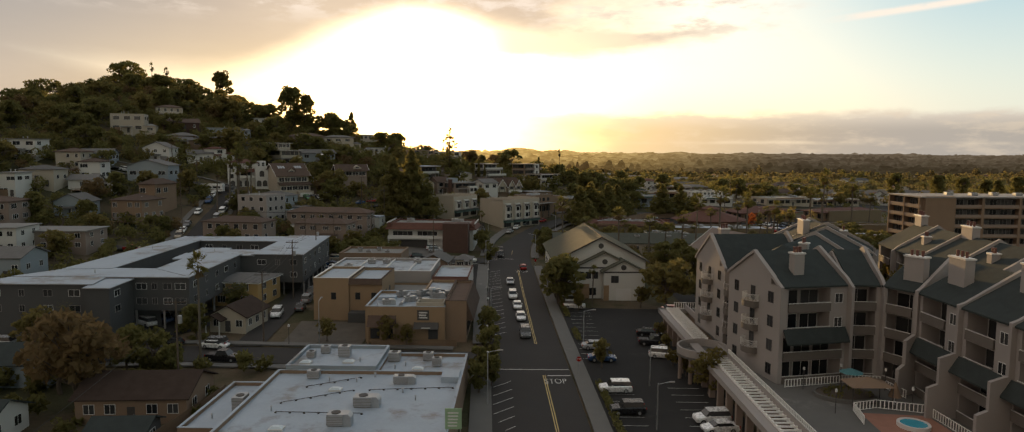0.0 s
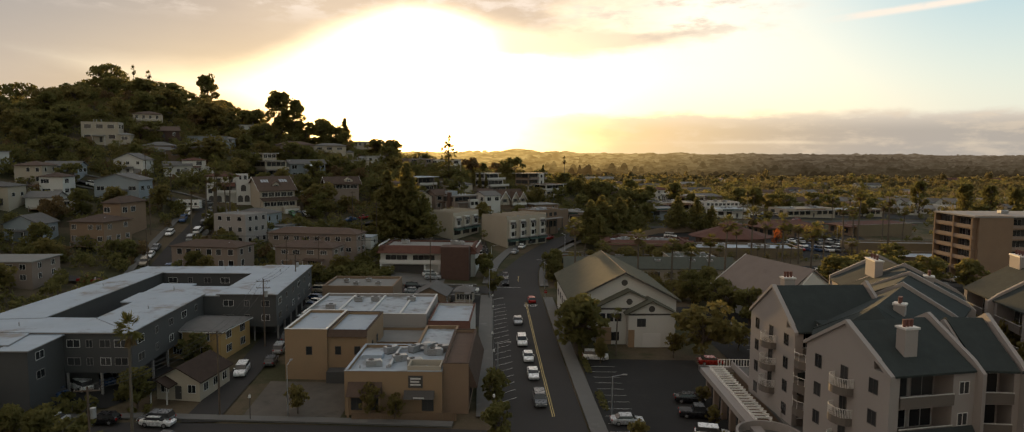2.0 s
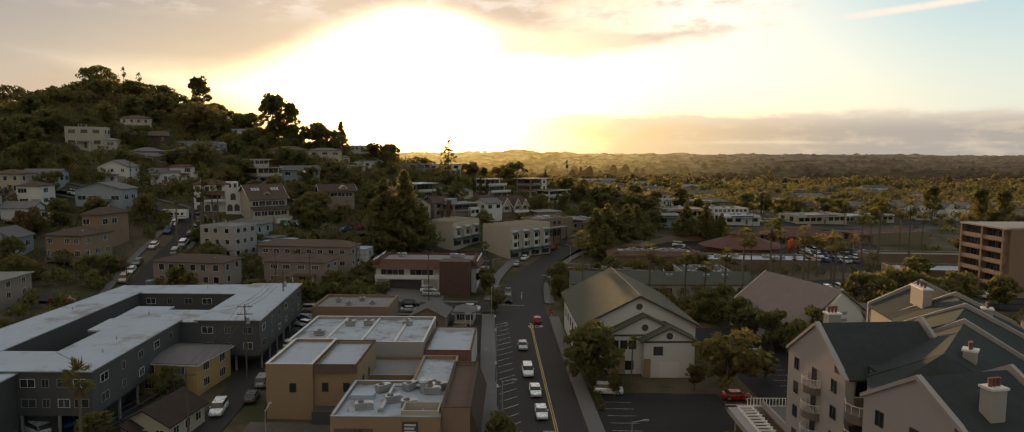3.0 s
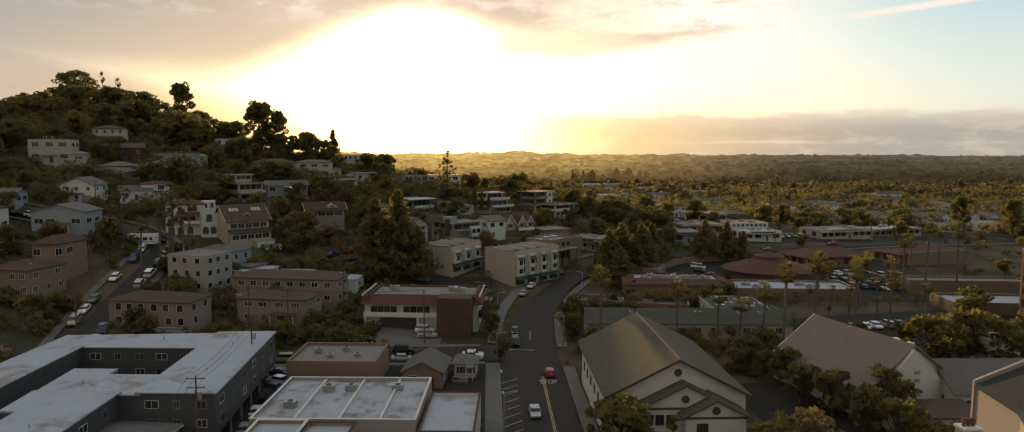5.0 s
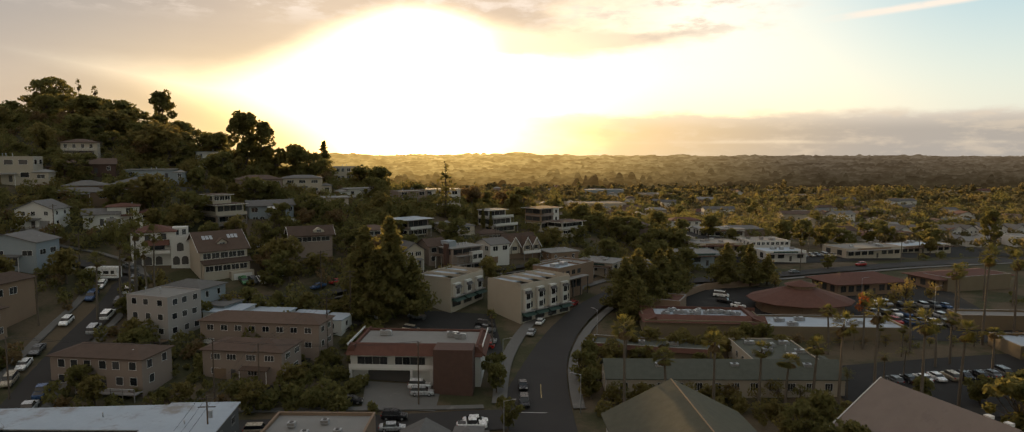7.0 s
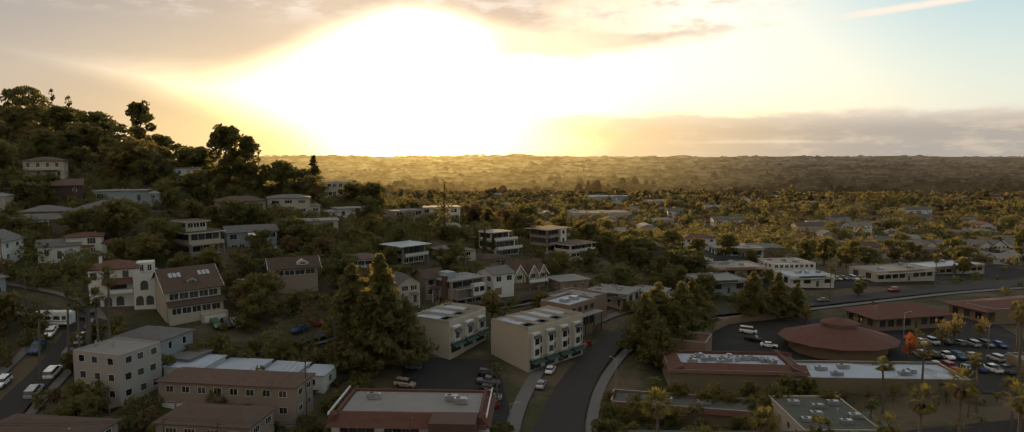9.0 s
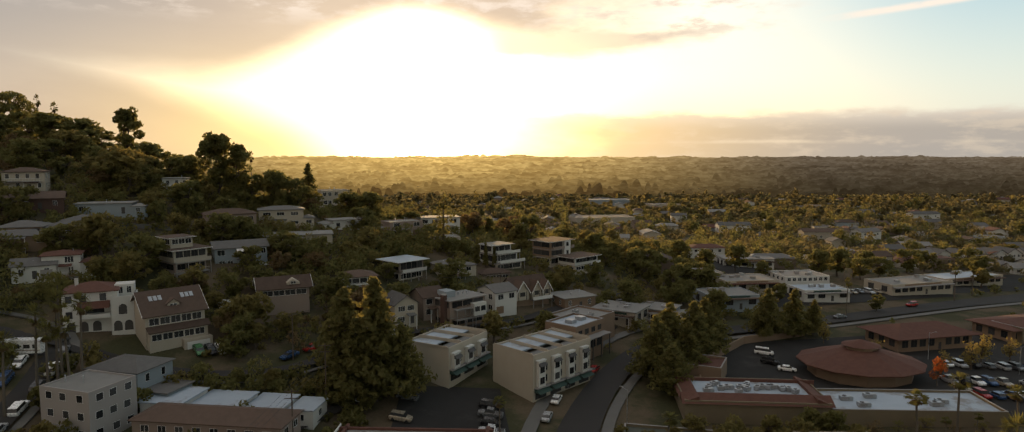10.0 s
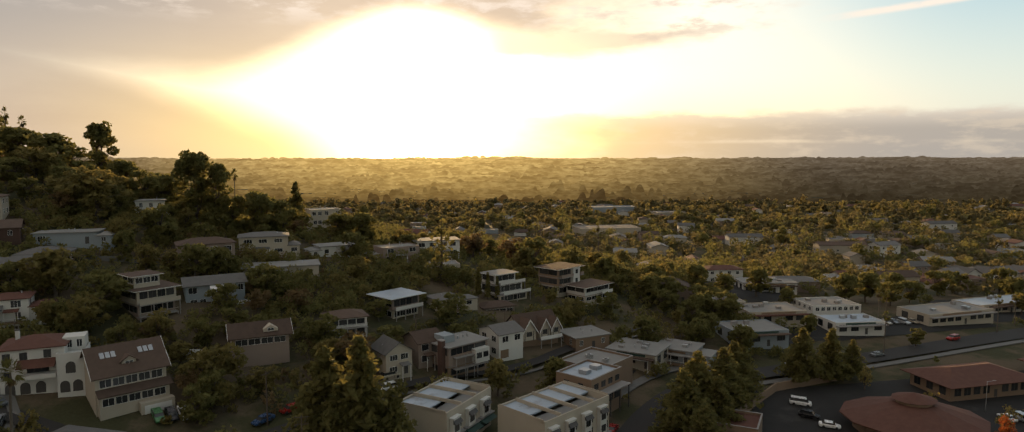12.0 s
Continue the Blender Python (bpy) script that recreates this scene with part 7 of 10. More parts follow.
    wall = solid("boundary_wall", strip([(32, 262), (40, 292), (58, 312), (80, 322)], 0.4, 2.2, 2.4), STUCCO_BROWN, "curved brown boundary wall beside the avenue", "wall", kind="structure")


plaza()
for spot in ((19, 172, 12, 18, 0), (59, 182, 13, 15, 19), (151, 226, 26, 11, 0), (-27, 226, 15, 9, 0), (50, 98, 24, 38, 0), (88, 118, 14, 26, 0), (40, 264, 20, 10, 0), (81, 289, 17, 15, 0), (-20, 84, 20, 20, 0), (-90, 414, 8, 7, 31), (70, 120, 4, 30, 0)):
    FOOT.append(spot)


# ---- houses with more detail on the slope ----
def ribbon(parent, w, d, side, z, n, wh, trim, share=0.9, bars=1):
    """A row of n wide windows that nearly fills a wall."""
    length = (w if side in "SN" else d) * share
    for x in spread(n, length):
        window(parent, face(side, w, d) @ pose(x, 0, z), round(length / n - 0.3, 1), wh, trim, bars=bars, far=True)


def deck(parent, x0, x1, y, out, z, ground, rail, solid_rail=True, posts=0):
    """A deck in front of a wall: floor, a parapet band or an open rail, and posts down to the ground."""
    ob = part("deck", Geo().box(x0, y - out, z - 0.22, x1, y - 0.01, z), TRIM_GREY, parent)
    if solid_rail:
        part("parapet", Geo().box(x0, y - out - 0.02, z, x1, y - out + 0.1, z + 0.95), rail, ob, "pale deck parapet")
    else:
        part("rail", Geo().box(x0, y - out, z + 0.92, x1, y - out + 0.08, z + 1.02), rail, ob)
        part("rail", Geo().box(x0, y - out + 0.02, z + 0.45, x1, y - out + 0.06, z + 0.52), rail, ob)
    for i in range(posts):
        px = x0 + 0.15 + (x1 - x0 - 0.3) * i / max(1, posts - 1)
        part("post", Geo().box(px - 0.09, y - out + 0.05, ground, px + 0.09, y - out + 0.23, z - 0.22), TRIM_GREY, ob)
    return ob


def tier(ob, name, w, d, z0, z1, wall, roof, over, at=(0, 0), front=5, side=2, wh=1.5, trim=None, t=0.24):
    """One storey of a stepped house with its own jutting flat roof and rows of windows."""
    st = part(name, Geo().ring(-w / 2, -d / 2, w / 2, d / 2, z0, z1, 0.25), wall, ob, at=pose(at[0], at[1], 0))
    part("roof", Geo().box(-w / 2 - over, -d / 2 - over, z1, w / 2 + over, d / 2 + over, z1 + t), roof, st)
    part("fascia", Geo().ring(-w / 2 - over - 0.03, -d / 2 - over - 0.03, w / 2 + over + 0.03, d / 2 + over + 0.03, z1 + 0.03, z1 + t - 0.03, 0.04), TRIM_WHITE if over > 0.5 else TRIM_GREY, st)
    zc = z1 - 0.35 - wh / 2
    if front:
        ribbon(st, w, d, "S", zc, front, wh, trim)
    if side:
        ribbon(st, w, d, "W", zc, side, wh, trim)
    return st


def slope_house(name, x, y, z, turn, w, d, label, category="house"):
    FOOT.append((x, y, w / 2 + 1, d / 2 + 1, turn))
    FOOT.append((x + 4.5 * math.sin(radians(turn)), y - 4.5 * math.cos(radians(turn)), w / 2, d / 2 + 0.5, turn))
    return thing(name, pose(x, y, z, 0, 0, turn), label, category)


def arch_house():
    ob = slope_house("villa", -108.6, 270.8, 21.5, 24, 12, 10, "white stucco villa with arches, a terrace tower and red tile roof")
    part("wall", Geo().ring(-5.5, -4.75, 5.5, 4.75, -4.0, 8.5, 0.3), STUCCO_WHITE, ob)
    part("roof", hip_roof(11.0, 9.5, 8.5, 1.7, 0.45), TILE_RED, ob)
    tower = part("terrace_tower", Geo().box(4.3, -6.6, -4.0, 9.2, 1.0, 6.4).ring(4.3, -6.6, 9.2, 1.0, 6.4, 7.3, 0.2), STUCCO_WHITE, ob)
    for cx, y, z0, up in ((-3.9, -4.75, -0.6, ob), (-1.4, -4.75, -0.6, ob), (1.2, -4.75, -0.6, ob), (5.6, -6.6, -0.6, tower), (7.8, -6.6, -0.6, tower), (6.7, -6.6, 3.2, tower)):
        pts = [(cx - 0.85, z0), (cx + 0.85, z0)] + [(cx + 0.85 * math.cos(t), z0 + 1.5 + 0.85 * math.sin(t)) for t in np.linspace(0, math.pi, 9)]
        # the wall is uncut; a dark slab gives the shade inside the arch
        part("arch", Geo().slab(pts, "y", y + 0.02, y - 0.05), TRIM_DARK, up, "dark slab for the shade in an arch")
    part("canopy", Geo().slab([(-7.0, 5.0), (-4.76, 6.3), (-4.76, 5.0)], "x", -2.4, 4.0), TILE_RED, ob, "red tile porch roof")
    part("balcony", Geo().box(-2.4, -6.8, 2.7, 4.2, -4.76, 3.6), STUCCO_WHITE, ob)
    for cx, zc in ((-4.2, 7.0), (-1.4, 7.0), (2.6, 7.2), (-4.2, 3.4)):
        window(ob, pose(cx, -4.75, zc), 1.2, 1.5, TRIM_DARK, far=True)
    window(ob, pose(0.9, -4.75, 4.3), 3.6, 1.3, TRIM_DARK, bars=2, far=True)
    for cx in (5.8, 7.6):
        window(tower, pose(cx, 1.0 - 2.2, 7.9), 0.9, 1.5, TRIM_WHITE, far=True)
    part("stair_room", Geo().box(4.6, -1.2, 6.4, 8.6, 3.0, 9.2), STUCCO_WHITE, tower)
    ch = part("chimney", Geo().box(-3.6, 0.2, 9.0, -2.9, 0.9, 11.2), STUCCO_WHITE, ob)
    part("cap", Geo().box(-3.7, 0.1, 11.2, -2.8, 1.0, 11.4), TRIM_DARK, ch)


def deck_house():
    ob = slope_house("house", -103.8, 304.6, 28.7, 52, 11, 11, "tan hillside house in three tiers with wide decks")
    tier(ob, "storey", 9.0, 9.4, -5.0, 2.6, STUCCO_PINK, TRIM_GREY, 0.1, front=3, side=2, wh=1.5, trim=TRIM_DARK)
    tier(ob, "storey", 9.5, 10.0, 2.9, 6.2, STUCCO_CREAM, SHINGLE_B, 1.1, front=4, side=3, wh=1.6, trim=TRIM_DARK)
    tier(ob, "rooftop_room", 6.2, 6.6, 6.5, 9.3, STUCCO_CREAM, SHINGLE_B, 0.8, (-1.0, 1.2), front=3, side=2, wh=1.3)
    deck(ob, -4.9, 5.0, -5.0, 1.7, 3.0, -4, STUCCO_CREAM, True, 4)
    deck(ob, -4.9, 4.6, -4.7, 1.7, 0.0, -5, STUCCO_CREAM, False, 3)


def grey_deck_house():
    ob = slope_house("house", -92.8, 317.5, 27.8, 30, 15, 9, "blue-grey two-storey hillside house with a long white deck awning")
    g = Geo().ring(-7.3, -4.3, 7.3, 4.3, -4.0, 6.0, 0.25)
    tri = gable_end(14.6, 8.6, 6.0, 1.5)
    part("wall", g.add(tri.v, tri.f), STUCCO_BLUE, ob)
    part("roof", gable_roof(14.6, 8.6, 6.0, 1.5, 0.7), SHINGLE_K, ob)
    part("awning", Geo().slab([(-7.2, 5.0), (-4.3, 5.6), (-4.3, 5.75), (-7.2, 5.15)], "x", -1.5, 4.8), TRIM_WHITE, ob, "white deck awning")
    deck(ob, -1.6, 5.0, -4.3, 2.8, 3.0, -4, STUCCO_BLUE, True, 3)
    deck(ob, 4.6, 9.0, -4.3, 2.2, 0.4, -5, TRIM_WHITE, True, 3)
    ribbon(ob, 14.6, 8.6, "E", 4.4, 2, 1.4, TRIM_WHITE)
    for cx, zc, ww in ((-5.6, 4.6, 2.0), (0.2, 4.2, 2.4), (3.0, 4.2, 2.2), (6.2, 4.6, 1.2), (-5.4, 1.4, 1.6), (-3.2, 1.4, 1.4), (1.5, 1.4, 1.4)):
        window(ob, pose(cx, -4.3, zc), ww, 1.5, TRIM_WHITE, far=True)


def dormer_house():
    ob = slope_house("house", -91.2, 271.0, 18.2, 44, 14, 11, "large tan house with brown gable roof and dormer")
    w, d, h, rise = 12.9, 10.6, 7.3, 4.3
    tri = gable_end(w, d, h, rise)
    part("wall", Geo().ring(-w / 2, -d / 2, w / 2, d / 2, -2.5, h, 0.25).add(tri.v, tri.f), STUCCO_CREAM, ob)
    part("roof", gable_roof(w, d, h, rise, 0.75), SHINGLE_B, ob)
    k = rise / (d / 2)
    for x in (-w / 2 - 0.8, w / 2 + 0.72):
        part("bargeboard", Geo().slab([(-d / 2 - 0.75, h - 0.75 * k - 0.12), (0, h + rise - 0.12), (d / 2 + 0.75, h - 0.75 * k - 0.12), (d / 2 + 0.75, h - 0.75 * k + 0.22), (0, h + rise + 0.24), (-d / 2 - 0.75, h - 0.75 * k + 0.22)], "x", x, x + 0.08), TRIM_WHITE, ob, "white bargeboard")
    ribbon(ob, w, d, "S", 5.5, 5, 1.5, TRIM_WHITE)
    part("lower_roof", Geo().slab([(-d / 2 - 2.2, 3.3), (-d / 2 - 0.01, 4.3), (-d / 2 - 0.01, 4.5), (-d / 2 - 2.2, 3.5)], "x", -w / 2, w / 2 + 0.6), SHINGLE_B, ob)
    porch = part("sun_room", Geo().box(-w / 2 + 0.3, -d / 2 - 1.6, -2.5, w / 2, -d / 2, 3.3), STUCCO_CREAM, ob)
    for x in spread(5, w * 0.9):
        window(porch, pose(x, -d / 2 - 1.6, 2.2), 2.0, 1.4, TRIM_WHITE, far=True)
    garage = part("garage", Geo().box(0.6, -d / 2 - 3.4, -3.0, w / 2 + 0.4, -d / 2 - 1.6, 1.0), STUCCO_CREAM, ob)
    part("garage_door", Geo().box(1.2, -d / 2 - 3.47, -2.4, w / 2 - 0.2, -d / 2 - 3.4, 0.4), TRIM_WHITE, garage, "white garage door")
    dm = part("dormer", Geo().slab([(-1.3, h + 0.6), (1.3, h + 0.6), (1.3, h + 1.7), (0, h + 2.6), (-1.3, h + 1.7)], "y", -0.6, -d / 2 + 1.2), STUCCO_CREAM, ob)
    part("roof", Geo().slab([(-1.7, h + 1.4), (0, h + 2.6), (1.7, h + 1.4), (1.7, h + 1.6), (0, h + 2.85), (-1.7, h + 1.6)], "y", -0.5, -d / 2 + 0.9), SHINGLE_B, dm)
    window(dm, pose(0, -d / 2 + 1.2, h + 1.2), 1.4, 0.7, far=True)
    slope = math.degrees(math.atan(k))
    for x in (-4.3, -3.3, -2.3, 2.6, 3.6, 4.6):
        part("skylight", Geo().box(-0.38, -0.7, 0, 0.38, 0.7, 0.1), STEEL, ob, "pale roof skylight", at=pose(x, -2.0, h + rise - 2.0 * k + 0.22, slope))


def craftsman_house():
    ob = slope_house("house", -71.0, 291.5, 23.6, 26, 14, 7, "brown-roofed craftsman house behind a low white wall")
    w, d, h, rise = 12.4, 6.8, 3.4, 2.1
    tri = gable_end(w, d, h, rise)
    part("wall", Geo().ring(-w / 2, -d / 2, w / 2, d / 2, -4.0, h, 0.25).add(tri.v, tri.f), STUCCO_PINK, ob)
    part("roof", gable_roof(w, d, h, rise, 0.9), SHINGLE_B, ob)
    for x in (-w / 2 - 0.95, w / 2 + 0.87):
        k = rise / (d / 2)
        part("bargeboard", Geo().slab([(-d / 2 - 0.9, h - 0.9 * k - 0.1), (0, h + rise - 0.1), (d / 2 + 0.9, h - 0.9 * k - 0.1), (d / 2 + 0.9, h - 0.9 * k + 0.2), (0, h + rise + 0.24), (-d / 2 - 0.9, h - 0.9 * k + 0.2)], "x", x, x + 0.08), TRIM_WHITE, ob)
    dm = part("dormer", Geo().slab([(-1.6, h + 0.4), (1.6, h + 0.4), (1.6, h + 1.0), (0, h + 1.9), (-1.6, h + 1.0)], "y", -0.4, -3.4), STUCCO_CREAM, ob, at=pose(2.2, 0, 0))
    window(dm, pose(0, -3.4, h + 0.9), 1.3, 0.6, far=True)
    ribbon(ob, w, d, "S", 1.8, 4, 1.3, TRIM_WHITE)
    ribbon(ob, w, d, "E", 1.8, 2, 1.3, TRIM_WHITE)
    wall = solid("boundary_wall", strip([(-86.5, 286.0), (-79.0, 288.0)], 0.3, 2.0, 3.4, 2.0), TRIM_WHITE, "low white garden wall on the slope", "wall", kind="structure")


def eave_house():
    ob = slope_house("house", -45.4, 329.2, 21.6, 48, 12, 11, "white two-storey house under a broad pale flat roof with a balcony")
    tier(ob, "storey", 9.2, 8.2, -4.0, 2.7, STUCCO_CREAM, TRIM_GREY, 0.05, front=4, side=2, wh=1.5)
    tier(ob, "storey", 9.6, 8.6, 2.96, 6.2, STUCCO_PINK, WHITE_ROOF, 1.5, front=4, side=3, wh=2.0, trim=TRIM_DARK)
    deck(ob, -4.8, 4.9, -4.3, 1.7, 3.0, -4, STUCCO_WHITE, True, 4)


def balcony_house():
    ob = slope_house("house", -56.0, 311.5, 20.8, 25, 11, 8, "white two-storey house with a brown hipped roof and balconies")
    part("wall", Geo().ring(-5.0, -3.8, 5.0, 3.8, -4.0, 5.2, 0.25), STUCCO_WHITE, ob)
    part("roof", hip_roof(10.0, 7.6, 5.2, 1.5, 0.6), SHINGLE_B, ob)
    deck(ob, -4.8, 5.0, -3.8, 1.3, 2.7, -3, TRIM_WHITE, False, 4)
    for z in (1.4, 4.0):
        ribbon(ob, 10, 7.6, "S", z, 4, 1.4, TRIM_DARK)
        ribbon(ob, 10, 7.6, "E", z, 2, 1.2, TRIM_DARK)


def stepped_house():
    ob = slope_house("house", -14.8, 359.0, 19.6, 42, 13, 11, "white stepped hillside house with three terraces and curved balconies")
    tier(ob, "storey", 12.0, 9.0, -3.0, 2.8, STUCCO_CREAM, TRIM_GREY, 0.05, front=4, side=2, trim=TRIM_DARK)
    tier(ob, "storey", 11.0, 8.0, 3.0, 5.9, STUCCO_WHITE, TRIM_GREY, 0.3, (-0.3, 1.0), front=4, side=2, wh=1.8, trim=TRIM_DARK)
    tier(ob, "storey", 9.0, 6.6, 6.2, 9.0, STUCCO_WHITE, TAR_ROOF, 0.9, (-0.8, 2.0), front=3, side=2, wh=1.6, trim=TRIM_DARK)
    deck(ob, -5.0, 6.8, -3.0, 2.6, 3.1, -3, STUCCO_WHITE, True, 3)
    deck(ob, -5.0, 5.8, -1.4, 2.6, 6.2, 3.1, STUCCO_WHITE, True, 2)
    low = slope_house("house", -17.5, 347.5, 17.6, 26, 11, 7, "low tan house with a brown hipped roof on the slope")
    part("wall", Geo().ring(-5.2, -3.2, 5.2, 3.2, -3.0, 3.0, 0.25), STUCCO_PINK, low)
    part("roof", hip_roof(10.4, 6.4, 3.0, 1.4, 0.6), SHINGLE_B, low)
    ribbon(low, 10.4, 6.4, "S", 1.7, 4, 1.2, TRIM_WHITE)


def tall_house():
    ob = slope_house("house", 4.4, 374.0, 19.6, 46, 13, 11, "brown three-storey hillside house with open balconies")
    for s in range(3):
        z = 3.0 * s
        tier(ob, "storey", 12.0, 9.0, z - (3.0 if s == 0 else 0.0), z + 2.76, STUCCO_BROWN if s else STUCCO_CREAM, SHINGLE_B if s == 2 else TRIM_GREY, 1.3 if s == 2 else 0.05, front=5, side=2, wh=1.7, trim=TRIM_DARK)
        if s:
            deck(ob, -6.0, 0.6, -4.5, 1.5, z, -3, STUCCO_PINK, True, 0)
            deck(ob, 4.4, 6.2, -4.5, 1.5, z, -3, STUCCO_PINK, True, 0)
    part("panel", Geo().box(0.7, -5.7, -0.5, 4.3, -4.32, 8.7), STUCCO_WHITE, ob, "white stucco panel between the balconies")
    for z in (4.4, 7.4):
        window(ob, pose(2.5, -5.7, z), 1.1, 1.3, TRIM_DARK, bars=0, far=True)
    low = slope_house("house", 14.0, 369.5, 17.4, 44, 14, 9, "cream two-storey house with a brown flat roof")
    tier(low, "storey", 12.6, 8.0, -3.0, 2.6, STUCCO_CREAM, TRIM_GREY, 0.05, front=4, side=2, wh=1.2)
    tier(low, "storey", 13.0, 8.4, 2.86, 5.6, STUCCO_WHITE, SHINGLE_B, 1.2, front=6, side=2, wh=1.3, trim=TRIM_DARK)
    deck(low, 1.0, 6.6, -4.2, 1.4, 2.9, -3, TRIM_WHITE, True, 2)


def modern_house():
    ob = slope_house("house", -25.8, 304.0, 13.3, 43, 13, 10, "brown modern three-storey house with a brick chimney and framed windows")
    tier(ob, "storey", 12.0, 8.6, -3.0, 3.0, STUCCO_BROWN, TRIM_GREY, 0.05, front=4, side=2, trim=TRIM_DARK)
    tier(ob, "storey", 12.4, 9.0, 3.26, 8.0, STUCCO_PINK, TAR_ROOF, 0.5, front=3, side=2, wh=1.6, trim=TRIM_DARK)
    bay = part("window_box", Geo().box(1.0, -6.2, 3.1, 5.4, -4.5, 6.6), STUCCO_WHITE, ob, "white framed window box")
    for x in (2.1, 4.2):
        window(bay, pose(x, -6.2, 5.0), 1.5, 1.3, TRIM_DARK, bars=0, far=True)
    deck(ob, -5.0, 0.8, -4.5, 1.6, 5.6, -3, WOOD, False, 3)
    deck(ob, -5.0, 5.2, -4.5, 1.6, 2.8, -3, WOOD, False, 4)
    ch = part("chimney", Geo().box(-7.3, -3.2, -3.0, -6.22, -1.6, 9.6), BRICK_DARK, ob, "dark red brick chimney stack")
    part("cap", Geo().box(-7.4, -3.3, 9.6, -6.12, -1.5, 9.8), TRIM_GREY, ch)
    part("roof_room", Geo().box(-4.9, -1.0, 8.2, -1.6, 3.0, 10.0), STUCCO_BLUE, ob)
    for x in (0.5, 2.2, 3.6):
        part("roof_vent", Geo().tube((x, 0.4, 8.2), (x, 0.4, 9.0), 0.25, 0.2, 8), STEEL, ob)


def timbered_house():
    ob = slope_house("house", -6.5, 328.5, 13.6, 34, 14, 9, "half-timbered house with three steep gables and white boards")
    part("wall", Geo().ring(-6.6, -4.0, 6.6, 4.0, -2.5, 5.4, 0.25), STUCCO_BROWN, ob)
    tri = gable_end(13.2, 8.0, 5.4, 3.6)
    part("gable_wall", Geo().add(tri.v, tri.f), STUCCO_CREAM, ob)
    part("roof", gable_roof(13.2, 8.0, 5.4, 3.6, 0.5), SHINGLE_B, ob)
    for cx, cw, top in ((-4.4, 4.6, 8.4), (1.0, 3.4, 8.0), (4.9, 3.2, 7.8)):
        g = part("gable", Geo().slab([(cx - cw / 2, 2.6), (cx + cw / 2, 2.6), (cx + cw / 2, 5.2), (cx, top), (cx - cw / 2, 5.2)], "y", 0.0, -5.2), STUCCO_CREAM, ob, "cream gable with dark timbers")
        k = (top - 5.2) / (cw / 2)
        part("roof", Geo().slab([(cx - cw / 2 - 0.5, 5.2 - 0.5 * k), (cx, top), (cx + cw / 2 + 0.5, 5.2 - 0.5 * k), (cx + cw / 2 + 0.5, 5.45 - 0.5 * k), (cx, top + 0.28), (cx - cw / 2 - 0.5, 5.45 - 0.5 * k)], "y", 0.2, -5.7), SHINGLE_B, g)
        part("bargeboard", Geo().slab([(cx - cw / 2 - 0.5, 5.0 - 0.5 * k), (cx, top - 0.2), (cx + cw / 2 + 0.5, 5.0 - 0.5 * k), (cx + cw / 2 + 0.5, 5.5 - 0.5 * k), (cx, top + 0.3), (cx - cw / 2 - 0.5, 5.5 - 0.5 * k)], "y", -5.7, -5.8), TRIM_WHITE, g)
        for x in (-0.32, 0.32):
            part("timber", Geo().box(cx + x * cw - 0.1, -5.26, 2.6, cx + x * cw + 0.1, -5.2, 5.2), TRIM_DARK, g)
        window(g, pose(cx, -5.2, 4.4), round(cw * 0.4, 1), 1.2, TRIM_DARK, far=True)
    deck(ob, -1.0, 6.4, -4.0, 2.2, 2.4, -2.5, TRIM_WHITE, True, 3)


solid("boundary_wall", strip([(-132, 324.5), (-121, 328.5), (-110, 332.5)], 0.35, 1.3, 3.5, 2.0), CONCRETE, "pale concrete wall beside the street up the hill", "wall", kind="structure")
for build in (arch_house, deck_house, grey_deck_house, dormer_house, craftsman_house, eave_house, balcony_house, stepped_house, tall_house, modern_house, timbered_house):
    build()

# ---- houses over the hillside and the plain ----
house("house", -171.6, 339.5, 11.7, 9, 6.1, 25, STUCCO_CREAM, SHINGLE_B, "hip", "cream two-storey hillside house with a white balcony", "house", rise=1.4, storeys=2, front=4, side=2, balcony=True)
house("house", -159.8, 326.1, 15.6, 9, 3.4, 30, BRICK_DARK, SHINGLE_B, "gable", "dark red hillside house with white window trim", "house", rise=1.8, storeys=1, front=4, side=2)
house("house", -142.3, 334.5, 16.1, 8, 3.3, 18, STUCCO_BLUE, TAR_ROOF, "eave", "low pale grey hillside house with a flat roof", "house", rise=1, storeys=1, front=4, side=2)
house("house", -148.8, 305.4, 11.2, 9, 3.4, 19, STUCCO_BROWN, SHINGLE_K, "hip", "low hillside house with a grey hipped roof", "house", rise=1.6, storeys=1, front=3, side=2)
house("house", -138.4, 311.4, 15.0, 9, 3.4, 30, STUCCO_BROWN, SHINGLE_K, "hip", "low brown hillside house with a grey hipped roof", "house", rise=1.6, storeys=1, front=4, side=2)
house("house", -128.1, 290.2, 8.4, 8, 5.2, 27, STUCCO_WHITE, TILE_RED, "hip", "white stucco house with a red tile roof", "house", rise=1.0, storeys=2, front=3, side=2)
house("house", -138.9, 373.1, 9.1, 8, 6.4, 31, STUCCO_WHITE, TAR_ROOF, "eave", "small white modern hillside house with open balconies", "house", rise=1, storeys=2, front=3, side=2, balcony=True)
house("house", -103.4, 336.6, 15.2, 9, 6.7, 31, STUCCO_PINK, SHINGLE_B, "hip", "pinkish two-storey hillside house behind trees", "house", rise=1.6, storeys=2, front=4, side=2)
